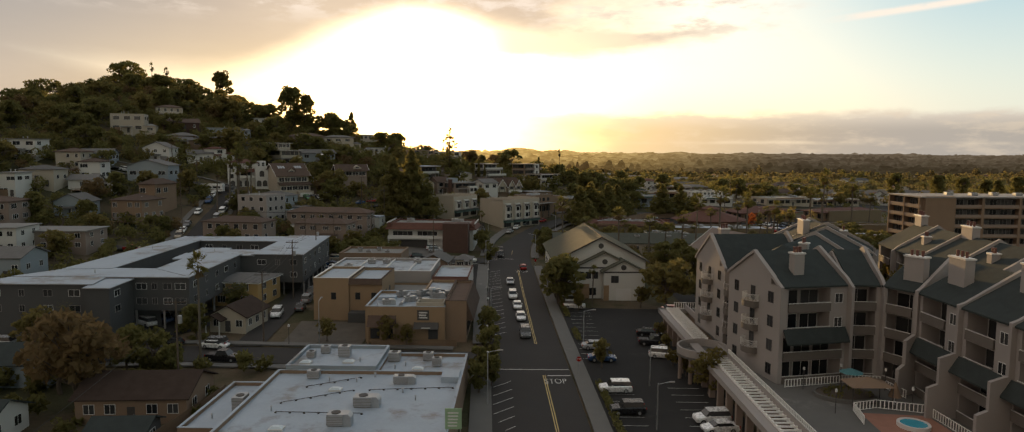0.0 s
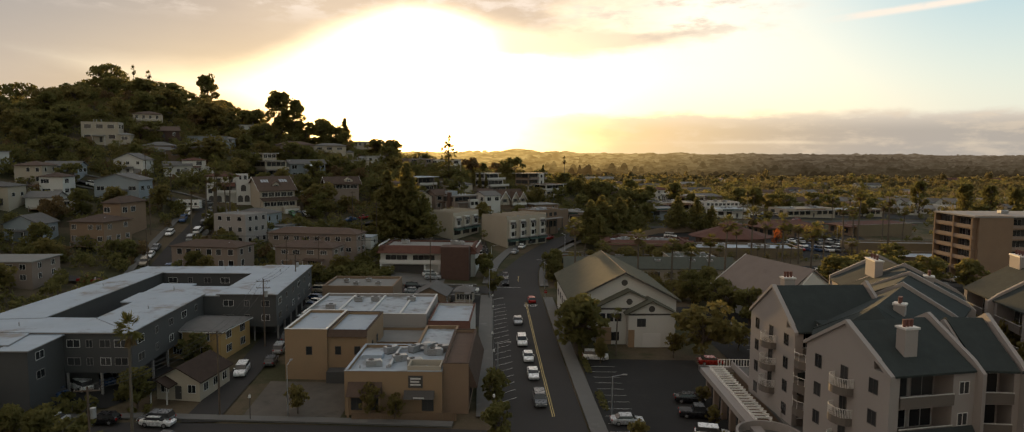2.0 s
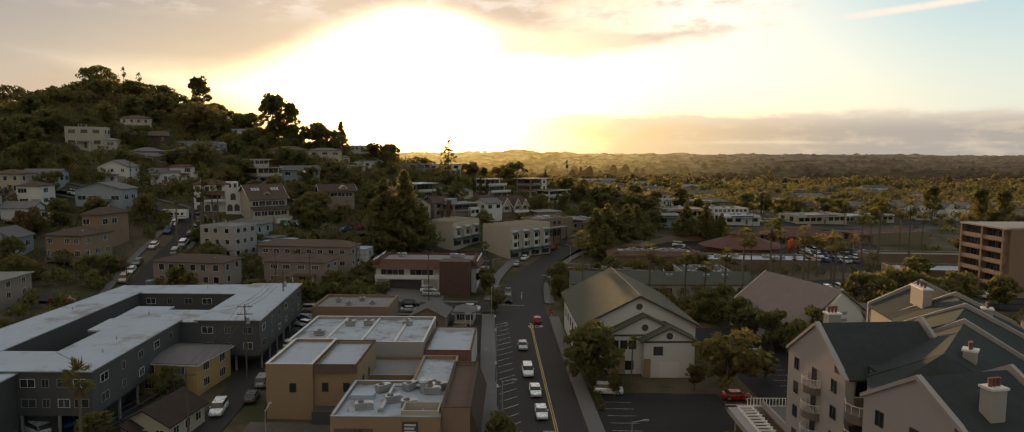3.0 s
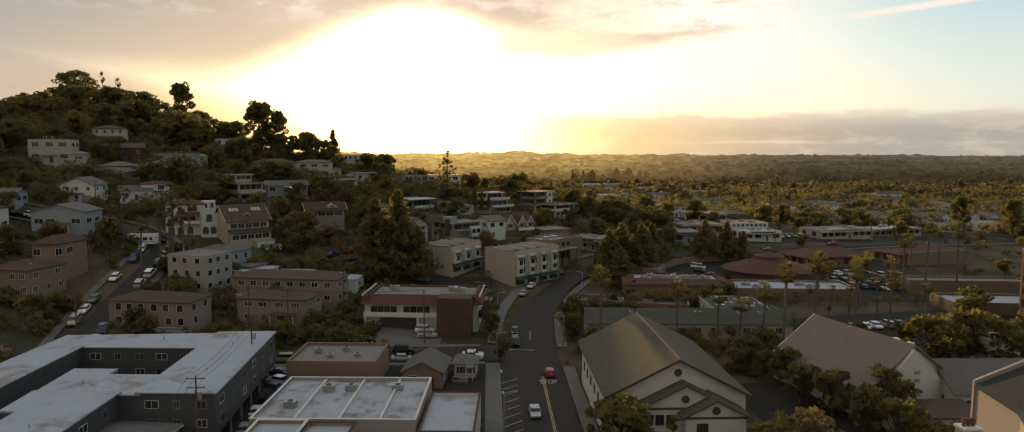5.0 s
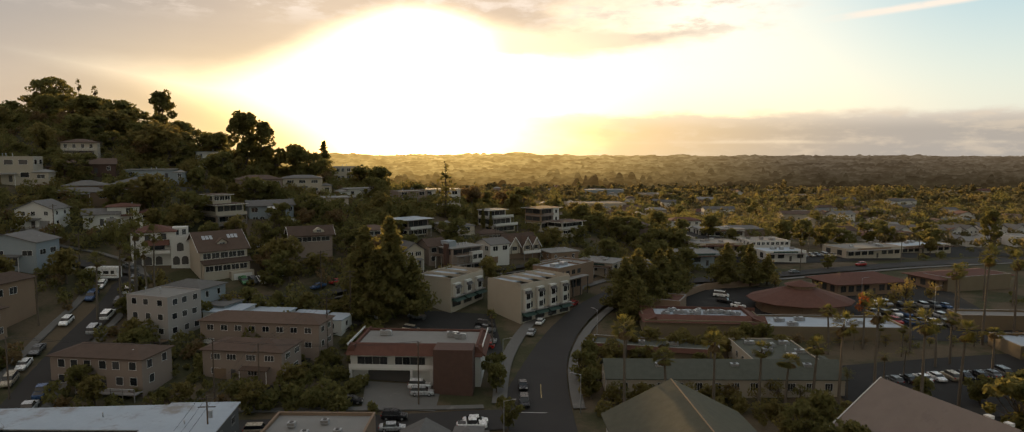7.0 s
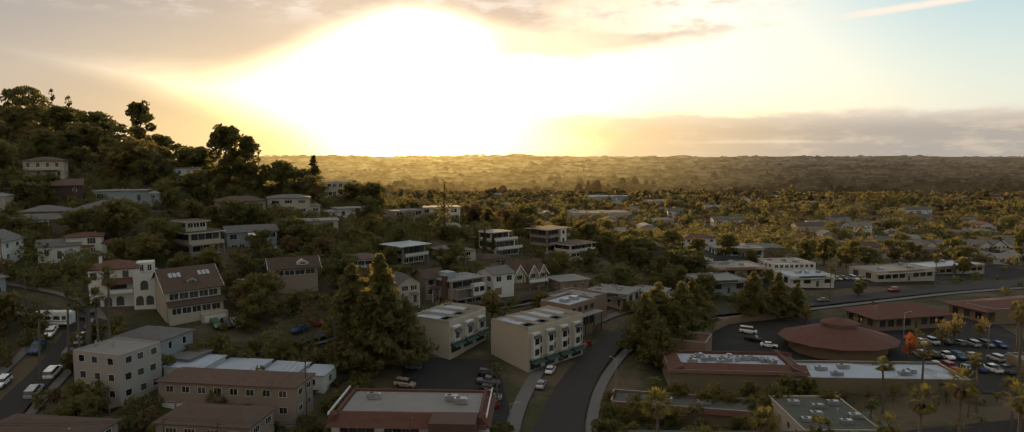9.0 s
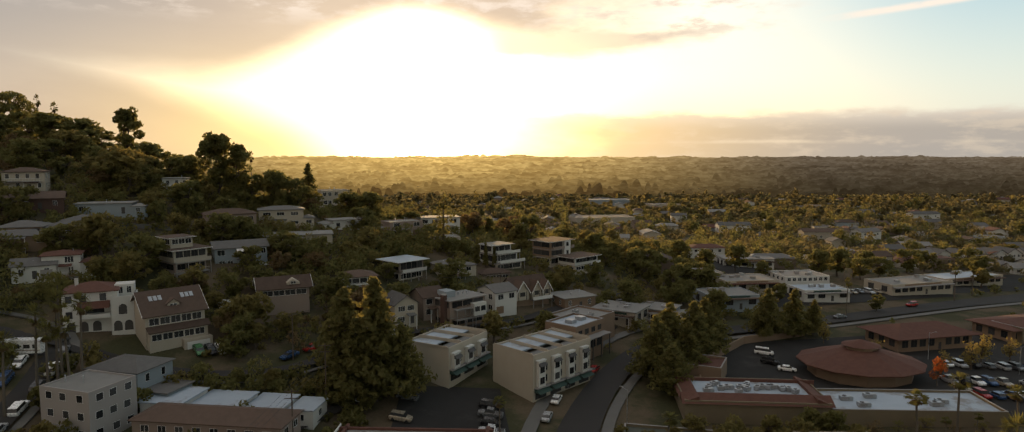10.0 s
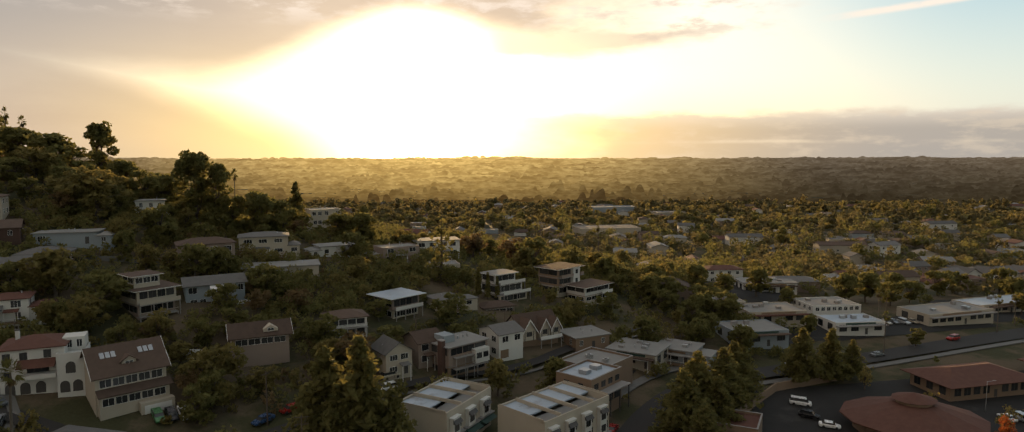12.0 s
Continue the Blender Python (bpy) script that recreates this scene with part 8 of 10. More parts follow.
house("house", -93, 355.8, 14.9, 9, 6.2, 20, STUCCO_CREAM, SHINGLE_K, "hip", "cream two-storey hillside house with a grey roof", "house", rise=1.2, storeys=2, front=3, side=2)
house("house", -81.7, 338.9, 21.3, 10, 3.4, 19, STUCCO_CREAM, TAR_ROOF, "eave", "long low hillside house with a flat roof", "house", rise=1, storeys=1, front=6, side=2)
house("apartment_block", -93, 425, 13.0, 10, 11.0, 31, STUCCO_CREAM, TAR_ROOF, "flat", "cream three-storey apartment block on the ridge", "apartment block", rise=1, storeys=3, front=5, side=3)
house("house", -73.8, 370.3, 12.2, 8, 3.4, 33, STUCCO_WHITE, TAR_ROOF, "eave", "white low hillside house with a flat roof", "house", rise=1, storeys=1, front=4, side=2)
house("house", -53.5, 376.7, 13.7, 9, 5.5, 33, STUCCO_PINK, TAR_ROOF, "flat", "tan flat-roofed hillside house", "house", rise=1, storeys=2, front=4, side=2)
house("house", -42.3, 398.7, 17.3, 9, 6.2, 18, STUCCO_WHITE, TAR_ROOF, "eave", "white flat-roofed hillside house beside a tall pine", "house", rise=1, storeys=2, front=4, side=2)
house("house", -32.6, 338.3, 8.1, 8, 3.4, 33, STUCCO_CREAM, SHINGLE_K, "hip", "small cream hillside house with a grey roof", "house", rise=1.3, storeys=1, front=2, side=2)
house("house", -41.0, 296.5, 6.8, 8, 5.6, 36, STUCCO_CREAM, SHINGLE_K, "gable", "cream gabled house above the parking lot", "house", rise=2.2, storeys=2, front=2, side=2, along='y')
house("house", -34.5, 304.5, 6.8, 8, 5.6, 36, STUCCO_PINK, SHINGLE_B, "gable", "tan house with a brown gabled roof", "house", rise=2.0, storeys=2, front=2, side=2)
house("house", -15.0, 316.5, 8.0, 9, 6.4, 38, STUCCO_WHITE, SHINGLE_K, "gable", "white two-storey house with a grey roof", "house", rise=1.6, storeys=2, front=3, side=2)
house("house", -36.3, 372.4, 9.8, 9, 3.4, 18, STUCCO_CREAM, TAR_ROOF, "flat", "cream flat-roofed house below the ridge", "house", rise=1, storeys=1, front=3, side=2)
house("house", 8.8, 331.7, 11.4, 10, 3.4, 27, STUCCO_BROWN, TAR_ROOF, "eave", "low brown house at the foot of the hill", "house", rise=1, storeys=1, front=3, side=2)
house("house", -171.9, 304.9, 13.3, 10, 8.2, 19, STUCCO_CREAM, TAR_ROOF, "flat", "pale grey stepped two-storey hillside house", "house", rise=1, storeys=2, front=4, side=2)
house("house", -144.3, 277.3, 10.2, 9, 5.5, 6, STUCCO_WHITE, SHINGLE_K, "gable", "white house with a rounded gambrel gable", "house", rise=2.2, storeys=2, front=3, side=2, along='y')
house("house", -135.6, 255.1, 14.4, 10, 6.0, 4, STUCCO_BLUE, SHINGLE_K, "gable", "blue-grey craftsman house with a white porch", "house", rise=2.0, storeys=1, front=4, side=2, along='y')
house("house", -132.5, 285.9, 9.4, 8, 3.4, 30, STUCCO_WHITE, SHINGLE_K, "gable", "small white hillside cottage among trees", "house", rise=1.4, storeys=1, front=3, side=2)
house("house", -147, 299.9, 15.9, 9, 3.0, 30, STUCCO_BROWN, SHINGLE_K, "hip", "low hillside house with a pale grey roof", "house", rise=1.5, storeys=1, front=4, side=2)
house("house", -138.5, 318.3, 11.7, 9, 3.4, 18, STUCCO_BROWN, SHINGLE_K, "hip", "low hillside house half hidden by trees", "house", rise=1.5, storeys=1, front=3, side=2)
house("apartment_block", -119.9, 227.8, 5.7, 11, 9.0, -8, STUCCO_BROWN, SHINGLE_B, "hip", "brown two-storey apartment house with a hipped roof", "apartment block", rise=1.8, storeys=2, front=4, side=3)
house("apartment_block", -120.5, 216.6, 10.5, 11, 6.4, -8, STUCCO_BROWN, SHINGLE_B, "hip", "brown two-storey apartment house beside the street", "apartment block", rise=1.8, storeys=2, front=5, side=3)
house("house", -157.8, 214.7, 4.4, 9, 7.3, 6, STUCCO_WHITE, TAR_ROOF, "eave", "white two-storey hillside house with a flat roof", "house", rise=1, storeys=2, front=2, side=2)
house("house", -151.0, 244.3, 7.0, 8, 6.2, 8, STUCCO_WHITE, SHINGLE_B, "hip", "white two-storey house on the slope", "house", rise=1.3, storeys=2, front=4, side=2)
house("house", -179.7, 249.8, 12.2, 9, 6.1, 6, STUCCO_WHITE, TAR_ROOF, "eave", "long white hillside house with a flat roof", "house", rise=1, storeys=2, front=4, side=2)
house("house", -161.5, 249.6, 8.5, 9, 6.1, 6, STUCCO_CREAM, SHINGLE_B, "hip", "cream hillside house among trees", "house", rise=1.4, storeys=2, front=3, side=2)
house("house", -122.4, 181.9, 18.5, 11, 4.8, 4, STUCCO_PINK, TAR_ROOF, "eave", "long pale pink two-storey house", "house", rise=1, storeys=2, front=6, side=2)
house("house", -115.4, 155, 8.8, 10, 5.0, 4, STUCCO_BLUE, SHINGLE_K, "gable", "blue-grey cottage with a porch", "house", rise=1.8, storeys=1, front=4, side=2)
house("house", -136.1, 210.4, 9.1, 9, 4.4, 6, STUCCO_BLUE, SHINGLE_K, "gable", "blue-grey gabled cottage on the slope", "house", rise=2.2, storeys=1, front=3, side=2, along='y')
house("house", -130.5, 173.3, 10.1, 10, 6.2, 6, STUCCO_WHITE, TAR_ROOF, "eave", "white flat-roofed house above the street", "house", rise=1, storeys=2, front=4, side=2)
house("house", -147.9, 192.7, 12.7, 10, 6.0, 6, STUCCO_PINK, SHINGLE_B, "hip", "tan two-storey house on the slope", "house", rise=1.4, storeys=2, front=3, side=2)
house("house", -158.1, 228, 10.7, 9, 5.6, 6, STUCCO_CREAM, SHINGLE_K, "hip", "cream cottage between trees", "house", rise=1.4, storeys=1, front=3, side=2)
house("house", 80, 436, 16.0, 9, 6.0, 4, STUCCO_WHITE, TILE_RED, "hip", "white two-storey house with a red tile roof", "house", rise=1.4, storeys=2, front=4, side=2)
house("house", 106, 425, 22.0, 10, 4.5, 0, STUCCO_PINK, SHINGLE_K, "hip", "low pink house with a grey hipped roof", "house", rise=1.6, storeys=1, front=5, side=2)
house("shop", 93.5, 419, 22.2, 11, 4.0, 0, STUCCO_WHITE, TAR_ROOF, "eave", "low white flat-roofed building", "shop", rise=1, storeys=1, front=5, side=2)
house("house", 171.4, 463.6, 20.2, 10, 5.3, 10, STUCCO_CREAM, SHINGLE_B, "gable", "cream gabled house with a brown roof", "house", rise=2.0, storeys=1, front=4, side=2)
house("house", 46, 384, 12.5, 9, 5.5, -10, STUCCO_PINK, SHINGLE_B, "gable", "tan gabled house among dark trees", "house", rise=2.4, storeys=1, front=3, side=2, along='y')
house("house", 158.1, 641.8, 25.0, 10, 6.5, 0, STUCCO_WHITE, SHINGLE_K, "gable", "white gabled bungalow among trees", "house", rise=1.8, storeys=1, front=3, side=2)
house("house", 203.9, 587.9, 31.4, 10, 7.6, 0, STUCCO_CREAM, SHINGLE_B, "gable", "cream bungalow among trees", "house", rise=1.8, storeys=1, front=4, side=2)
house("house", 232.5, 587.1, 17.9, 10, 7.6, 20, STUCCO_WHITE, SHINGLE_K, "gable", "white two-storey house among trees", "house", rise=1.8, storeys=2, front=3, side=2)
house("house", 348.5, 717.4, 25.7, 10, 8.0, 10, STUCCO_WHITE, SHINGLE_K, "gable", "white two-storey house on the far slope", "house", rise=1.8, storeys=2, front=3, side=2)
house("shop", 102.2, 382.1, 18.4, 14, 5.3, 8, STUCCO_WHITE, TAR_ROOF, "flat", "white two-storey office block", "shop", rise=1, storeys=2, front=8, side=4)
house("shop", 103.3, 366, 17.9, 12, 4.3, 8, STUCCO_WHITE, WHITE_ROOF, "flat", "white single-storey shop with a flat roof", "shop", rise=1, storeys=1, front=7, side=4)
house("shop", 77.2, 371, 20.6, 14, 4.8, 8, STUCCO_CREAM, TAR_ROOF, "flat", "low cream shop with a grey flat roof", "shop", rise=1, storeys=1, front=6, side=3)
house("shop", 64, 349.7, 17.8, 14, 4.9, 10, STUCCO_BLUE, TAR_ROOF, "flat", "low blue-grey shop beside the avenue", "shop", rise=1, storeys=1, front=5, side=3)
house("shop", 64, 379.2, 11.3, 12, 4.0, 8, STUCCO_CREAM, TAR_ROOF, "flat", "low cream shop with a flat roof", "shop", rise=1, storeys=1, front=4, side=3)
house("shop", 148.3, 386.2, 30.8, 14, 4.6, 18, STUCCO_CREAM, TAR_ROOF, "flat", "long low row of shops with a flat roof", "shop", rise=1, storeys=1, front=9, side=3)
house("shop", 185.3, 411.4, 35.1, 12, 3.9, 18, STUCCO_CREAM, WHITE_ROOF, "flat", "long shop with a bright roof", "shop", rise=1, storeys=1, front=8, side=3)
house("shop", 23.7, 325.4, 14.0, 12, 4.0, -30, STUCCO_CREAM, TAR_ROOF, "eave", "low cream shop with a deep eave beside the road", "shop", rise=1, storeys=1, front=4, side=2)
house("shop", 36.5, 330.5, 11.3, 10, 3.7, -30, STUCCO_BLUE, TAR_ROOF, "eave", "low grey shop at the bend of the road", "shop", rise=1, storeys=1, front=3, side=2)
house("house", -147.5, 233.5, 8.5, 7, 3.4, 8, STUCCO_WHITE, SHINGLE_K, "gable", "low white cottage with a grey gable above the street", "house", rise=1.5, storeys=1, front=3, side=2)
house("house", -160.0, 262.0, 11.0, 8, 3.4, 12, STUCCO_BLUE, SHINGLE_K, "gable", "blue-grey bungalow with a white gabled porch", "house", rise=1.4, storeys=1, front=3, side=2)

# ---- plants ----
FOREST_RNG = random.Random(11)
OAKS = [broad_tree(s, LEAF_OAK, 1200, 0.40, t, "dense dark green broadleaf tree") for s, t in ((1, 0.1), (2, 0.4), (3, 0.7))]
OLIVES = [broad_tree(s, LEAF_OLIVE, 1000, 0.38, t, "olive green broadleaf tree with an open crown") for s, t in ((4, 0.3), (5, 0.8))]
RUSTS = [broad_tree(6, LEAF_RUST, 1100, 0.36, 0.4, "rusty brown autumn tree")]
FIRES = [broad_tree(7, LEAF_FIRE, 480, 0.32, 0.7, "bright orange autumn tree")]
GOLDS = [broad_tree(8, LEAF_GOLD, 430, 0.32, 0.6, "pale yellow autumn tree with a thin crown")]
TALLS = [clumped_tree(s, LEAF_OAK, r, 2.0, 3600, "tall dark eucalyptus with a clumped crown") for s, r in ((9, 1.6), (12, 1.9))]
UMBRELLA = [clumped_tree(11, LEAF_OAK, 3.1, 3.6, 3400, "broad spreading eucalyptus with gaps in its crown", 0.65)]
CEDARS = [conifer(25, LEAF_PINE, 1100, 0.34, 1.7, "flat tiered cedar with spreading boughs", 0.5)]
PINES = [conifer(s, LEAF_PINE, 3000, 0.27, g, "tall dark green conifer with drooping boughs") for s, g in ((21, 1.2), (22, 1.45))]
CYPRESS = [conifer(23, LEAF_PINE, 1200, 0.3, 0.42, "slim dark green cypress tree", 0.0)]
STAR_PINE = [conifer(24, LEAF_PINE, 420, 0.3, 1.0, "tall tiered star pine with gaps between boughs", 0.55)]
BUSHES = [broad_tree(s, m, 420, 0.30, 0.3, "low dense garden shrub", "shrub", "shrub") for s, m in ((31, LEAF_OAK), (32, LEAF_OLIVE), (33, LEAF_RUST))]
FANS = [palm(s, "tall fan palm with a dry skirt under its head") for s in (41, 42, 43)]
SLIM_FANS = [palm(44, "tall slim fan palm with a small head", True, False)]
DATES = [palm(45, "stout feather palm with arching fronds", False, True), palm(46, "feather palm with arching fronds", False, False)]


def plant(kinds, x, y, height, spread=1.0, unit=8.0, group="", sink=0.0, z=None):
    """A copy of one of the pattern plants, height metres tall."""
    i = FOREST_RNG.randrange(len(kinds))
    k = height / unit
    z = land(x, y) - sink if z is None else z
    ob = copy_thing(kinds[i], pose(x, y, z, 0, 0, FOREST_RNG.uniform(0, 360)) @ Matrix.Diagonal((k * spread, k * spread, k, 1)))
    if group:
        ob["group"] = group
    return ob


def tree(kinds, x, y, h, spread=1.0, group="trees", **k):
    return plant(kinds, x, y, h, spread, 8.0, group, **k)


def pine(kinds, x, y, h, spread=1.0, group="conifers"):
    return plant(kinds, x, y, h, spread, 10.0, group)


def palms(kinds, x, y, h, spread=1.0, group="palms", thick=None, z=None):
    spread = min(spread, 1.5 * h / 12.0)
    return plant(kinds, x, y, h, (spread * 12.0 / h) if thick is None else thick, 12.0, group, z=z)


# street and lot trees
for x, y, h in ((-3.9, 110, 6.5), (-5.2, 101.5, 5.6), (-3.2, 99.0, 5.0), (-4.9, 122.5, 6.2), (-5.0, 96.0, 5.0), (-8.0, 198.5, 6.5), (-11.0, 221, 7.0), (-10.5, 216, 6.5), (8.5, 214, 7), (8, 224, 7.5), (10, 232, 7)):
    tree(OAKS, x, y, h, 0.85, "street trees")
for x, y, h in ((65.2, 121.5, 13.0), (66.4, 127.5, 13.5), (67.8, 133.0, 12.0)):
    tree(OAKS, x, y, h, 0.7, "courtyard trees")
tree(OLIVES, 28.5, 97.0, 7.0, 1.05, "lot trees")
tree(OLIVES, 14.2, 107.5, 5.2, 0.8, "lot trees")
tree(OLIVES, 32.5, 146.0, 11.5, 1.2, "lot trees")
tree(OAKS, 9.8, 148.5, 11.5, 1.25, "lot trees")
tree(OAKS, 9.3, 156.0, 9.0, 0.9, "lot trees")
tree(OLIVES, 13.5, 143.5, 5.0, 0.8, "lot trees")
tree(OLIVES, 27.5, 147.5, 5.0, 1.0, "lot trees")
for x, y, h in ((46, 176, 8), (49, 170, 9), (51, 163, 8.5), (53, 157, 9), (55, 151, 8), (57, 168, 10), (46, 185, 8), (42, 192, 8), (60, 150, 8.5), (47, 197, 8)):
    tree(OAKS, x, y, h, 1.0, "church trees")
for x, y, h in ((80, 194, 12), (88, 197, 12.5), (94, 194, 11), (75, 162, 7), (71, 155, 7)):
    tree(OAKS, x, y, h, 1.1, "church trees")
for x, y, h in ((44, 140, 6), (41, 152, 6), (27.0, 104.5, 3.5), (26.5, 117.5, 3.0), (27, 125.5, 3.0), (26.0, 109, 3.0)):
    tree(OLIVES, x, y, h, 0.9, "lot trees")
for x, y, h in ((98, 206, 9), (106, 203, 10), (112, 209, 8), (104, 212, 7), (118, 204, 9), (92, 209, 7), (84, 210, 6), (74, 212, 5), (110, 228, 7), (116, 236, 8)):
    tree(OAKS, x, y, h, 1.15, "trees beside the palms")
palms(FANS, 17.0, 148.5, 9.0, 0.75, "palms by the hall")
# foreground left
tree(RUSTS, -58.5, 88.5, 14.5, 0.95, "foreground trees")
tree(RUSTS, -64.5, 94.0, 12.5, 0.9, "foreground trees")
for x, y, h in ((-55, 101.5, 7), (-51.5, 99.5, 6), (-60, 103, 7.5), (-66, 106, 6), (-68, 109, 5), (-57.6, 120.5, 6.5), (-57.6, 138.5, 6)):
    tree(OAKS, x, y, h, 1.0, "foreground trees")
tree(OLIVES, -33.5, 119.5, 4.6, 0.9, "yard trees")
tree(OLIVES, -22.5, 118.0, 5.4, 0.8, "yard trees")
tree(OLIVES, -19.0, 117.6, 4.0, 0.9, "yard trees")
tree(OLIVES, -79, 109.5, 8, 1.0, "foreground trees")
palms(SLIM_FANS, -49.4, 104.8, 18.6, 1.0, "palms")
for x, y, h in ((68.6, 119.0, 12.0), (66.6, 111.0, 11.5), (64.6, 104.0, 11.0), (64.0, 96.5, 11.5), (70.6, 125.5, 12.2)):
    tree(OLIVES, x, y, h, 0.62, "courtyard trees", z=DECK)
palms(DATES, -75.5, 111.5, 8.0, 0.9, "palms")
# the palms of the plaza
for x, y, h in ((19.5, 239, 9.5), (25.5, 227, 8.5), (36, 226, 10), (69, 242.5, 12), (79.4, 246.6, 14), (59.7, 230, 8), (89, 243, 12.5), (93, 234, 12), (88.5, 232, 11), (124.4, 280.5, 15.5), (148.4, 305, 16.5), (151.6, 296, 15), (99, 228.5, 10), (102, 215, 10.5)):
    palms(FANS, x, y, h, 1.3, "row of palms")
for x, y, h in ((14.0, 206, 19.3), (21.5, 204, 13.6), (30.9, 206, 16.1), (53.6, 204, 20.1), (50.1, 207, 14.7), (45.3, 208, 11.1), (40.6, 209, 13.2), (61.1, 206, 22.0), (68.3, 203, 20.6), (77.2, 206, 17.8), (113.0, 264, 18.1), (111.1, 250, 25.8), (127.7, 262, 22.3), (76.9, 246, 5.2), (83.5, 247, 5.7), (85.3, 240, 7.4)):
    palms(FANS, x, y, h, 1.45, "palms before the long building")
for x, y, h in ((22, 235.5, 4.5), (35, 231.5, 4.5), (51, 249, 6.5), (55, 247, 7)):
    tree(OAKS, x, y, h, 1.0, "trees before the plaza")
for x, y, h in ((63, 206, 6.5), (71, 221, 7.0), (60, 214, 6.0), (78, 226, 6.5)):
    palms(DATES, x, y, h, 1.5, "palms beside the lot")
for x, y, h in ((-101, 240, 19), (-99, 243, 21), (-97.5, 238, 17), (-95.5, 245, 20), (-94, 239, 18), (-103, 234, 16), (-101.5, 248, 22)):
    palms(SLIM_FANS, x, y, h, 1.3, "palms beside the climbing street")
palms(FANS, 27.2, 449.6, 21, 0.9, "palms")
palms(SLIM_FANS, -123.9, 409.6, 21, 0.9, "palms")
palms(SLIM_FANS, -80.3, 405.8, 12, 1.0, "palms")
palms(FANS, -12.4, 243.5, 9.5, 0.8, "palms")
palms(FANS, -222, 420, 24, 0.9, "palms"), palms(FANS, -208, 410, 20, 0.9, "palms")
for x, y, h in ((104, 345, 13), (113, 366, 15), (117, 369, 14), (158, 372, 13), (172, 383, 12)):
    palms(FANS, x, y, h, 0.9, "palms")
# conifers
pine(PINES, -39.5, 256.0, 27.5, 1.05), pine(PINES, -46.5, 258.5, 23.5, 1.1), pine(PINES, -34.0, 258.0, 17.0, 1.1), pine(PINES, -43.0, 254.0, 19.0, 1.2)
for x, y, h in ((26, 281, 17), (31, 290, 18), (39, 296, 17), (28, 272, 13), (44, 304, 16), (35, 286, 14), (48, 309, 13)):
    pine(PINES, x, y, h, 1.3)
for x, y, h in ((67, 317.5, 16), (76, 320, 15.5), (83, 322.5, 11.5)):
    pine(PINES, x, y, h, 1.15)
pine(PINES, -97, 402, 21, 0.9)
pine(STAR_PINE, -35.5, 358.8, 23, 1.1)
for x, y, h in ((-20, 352, 9), (-23, 352, 10), (-17, 353, 8), (12, 401, 12), (-60, 352, 9)):
    pine(CYPRESS, x, y, h, 1.0)
# skyline of the hill
for x, y, h, s in ((-171, 400, 26, 0.95), (-122, 371, 27.5, 1.05), (-109, 372, 15, 0.9), (-114.5, 371, 25.0, 0.85), (-100, 372, 18, 0.8), (-95, 376, 16, 0.8), (-140, 385, 15, 1.0), (-150, 392, 14, 1.1), (-160, 396, 15, 1.1), (-185, 402, 14, 1.2), (-195, 405, 16, 1.2), (-210, 410, 16, 1.2), (-225, 418, 17, 1.2), (-265, 420, 18, 1.2), (-78, 395, 12, 1.0), (-70, 400, 13, 1.0)):
    tree(TALLS if h > 20 else OAKS, x, y, h, s * (1.0 if h > 20 else 1.25), "skyline trees")
tree(UMBRELLA, -247, 436, 33, 1.0, "skyline trees"), tree(UMBRELLA, -288, 420, 30, 1.0, "skyline trees")
for x, y, h in ((-272, 436, 22), (-262, 440, 20), (-205, 412, 15)):
    pine(CEDARS, x, y, h, 1.1)
palms(DATES, -240, 428, 14, 1.6, "palms"), palms(DATES, -228, 424, 15, 1.6, "palms"), palms(DATES, -216, 415, 11, 1.4, "palms")
tree(OLIVES, -150, 361, 17, 1.5, "skyline trees")
tree(OLIVES, -157, 357, 13, 1.4, "skyline trees")
tree(OAKS, -4.3, 391, 14.5, 1.1, "hill trees")
for x, y, h in ((92.5, 284.0, 0),):
    tree(FIRES, 95.5, 279.5, 7.5, 0.75, "plaza trees")
for x, y, h in ((88, 295, 8), (112, 292, 8), (118, 297, 9), (101, 287, 7), (83, 315, 7), (128, 300, 7)):
    tree(GOLDS, x, y, h, 0.9, "plaza trees")
for x, y, h in ((60, 402, 11), (70, 398, 9), (84, 402, 12), (120, 404, 12), (130, 408, 13), (138, 404, 10), (90, 388, 8), (118, 352, 6), (86, 358, 7), (56, 362, 9), (150, 412, 10), (176, 436, 12), (190, 446, 11), (205, 430, 9), (215, 452, 13)):
    tree(OAKS, x, y, h, 1.15, "trees among the shops")
for i in range(9):
    tree(TALLS, 238 + 11 * i + FOREST_RNG.uniform(-5, 5), 425 + FOREST_RNG.uniform(-22, 22), 23 + FOREST_RNG.uniform(-4, 3), 0.8, "tall trees on the plain")

# random growth between the houses
WAYS = np.array([p for line in (MAIN, SIDE_A, SIDE_B, CLIMB, TERRACE, ALLEY) for p in resample(line, 3.0)])
LOTS = ((10, 40, 31, 146), (36, 132, 60, 186), (-42, 116, -8, 132), (-38, 206, -9, 268), (34, 250, 150, 335), (58, 196, 140, 246), (95, 354, 165, 398), (2, 300, 22, 322), (-35, 167, -8, 196), (-12, -60, 12, 200))


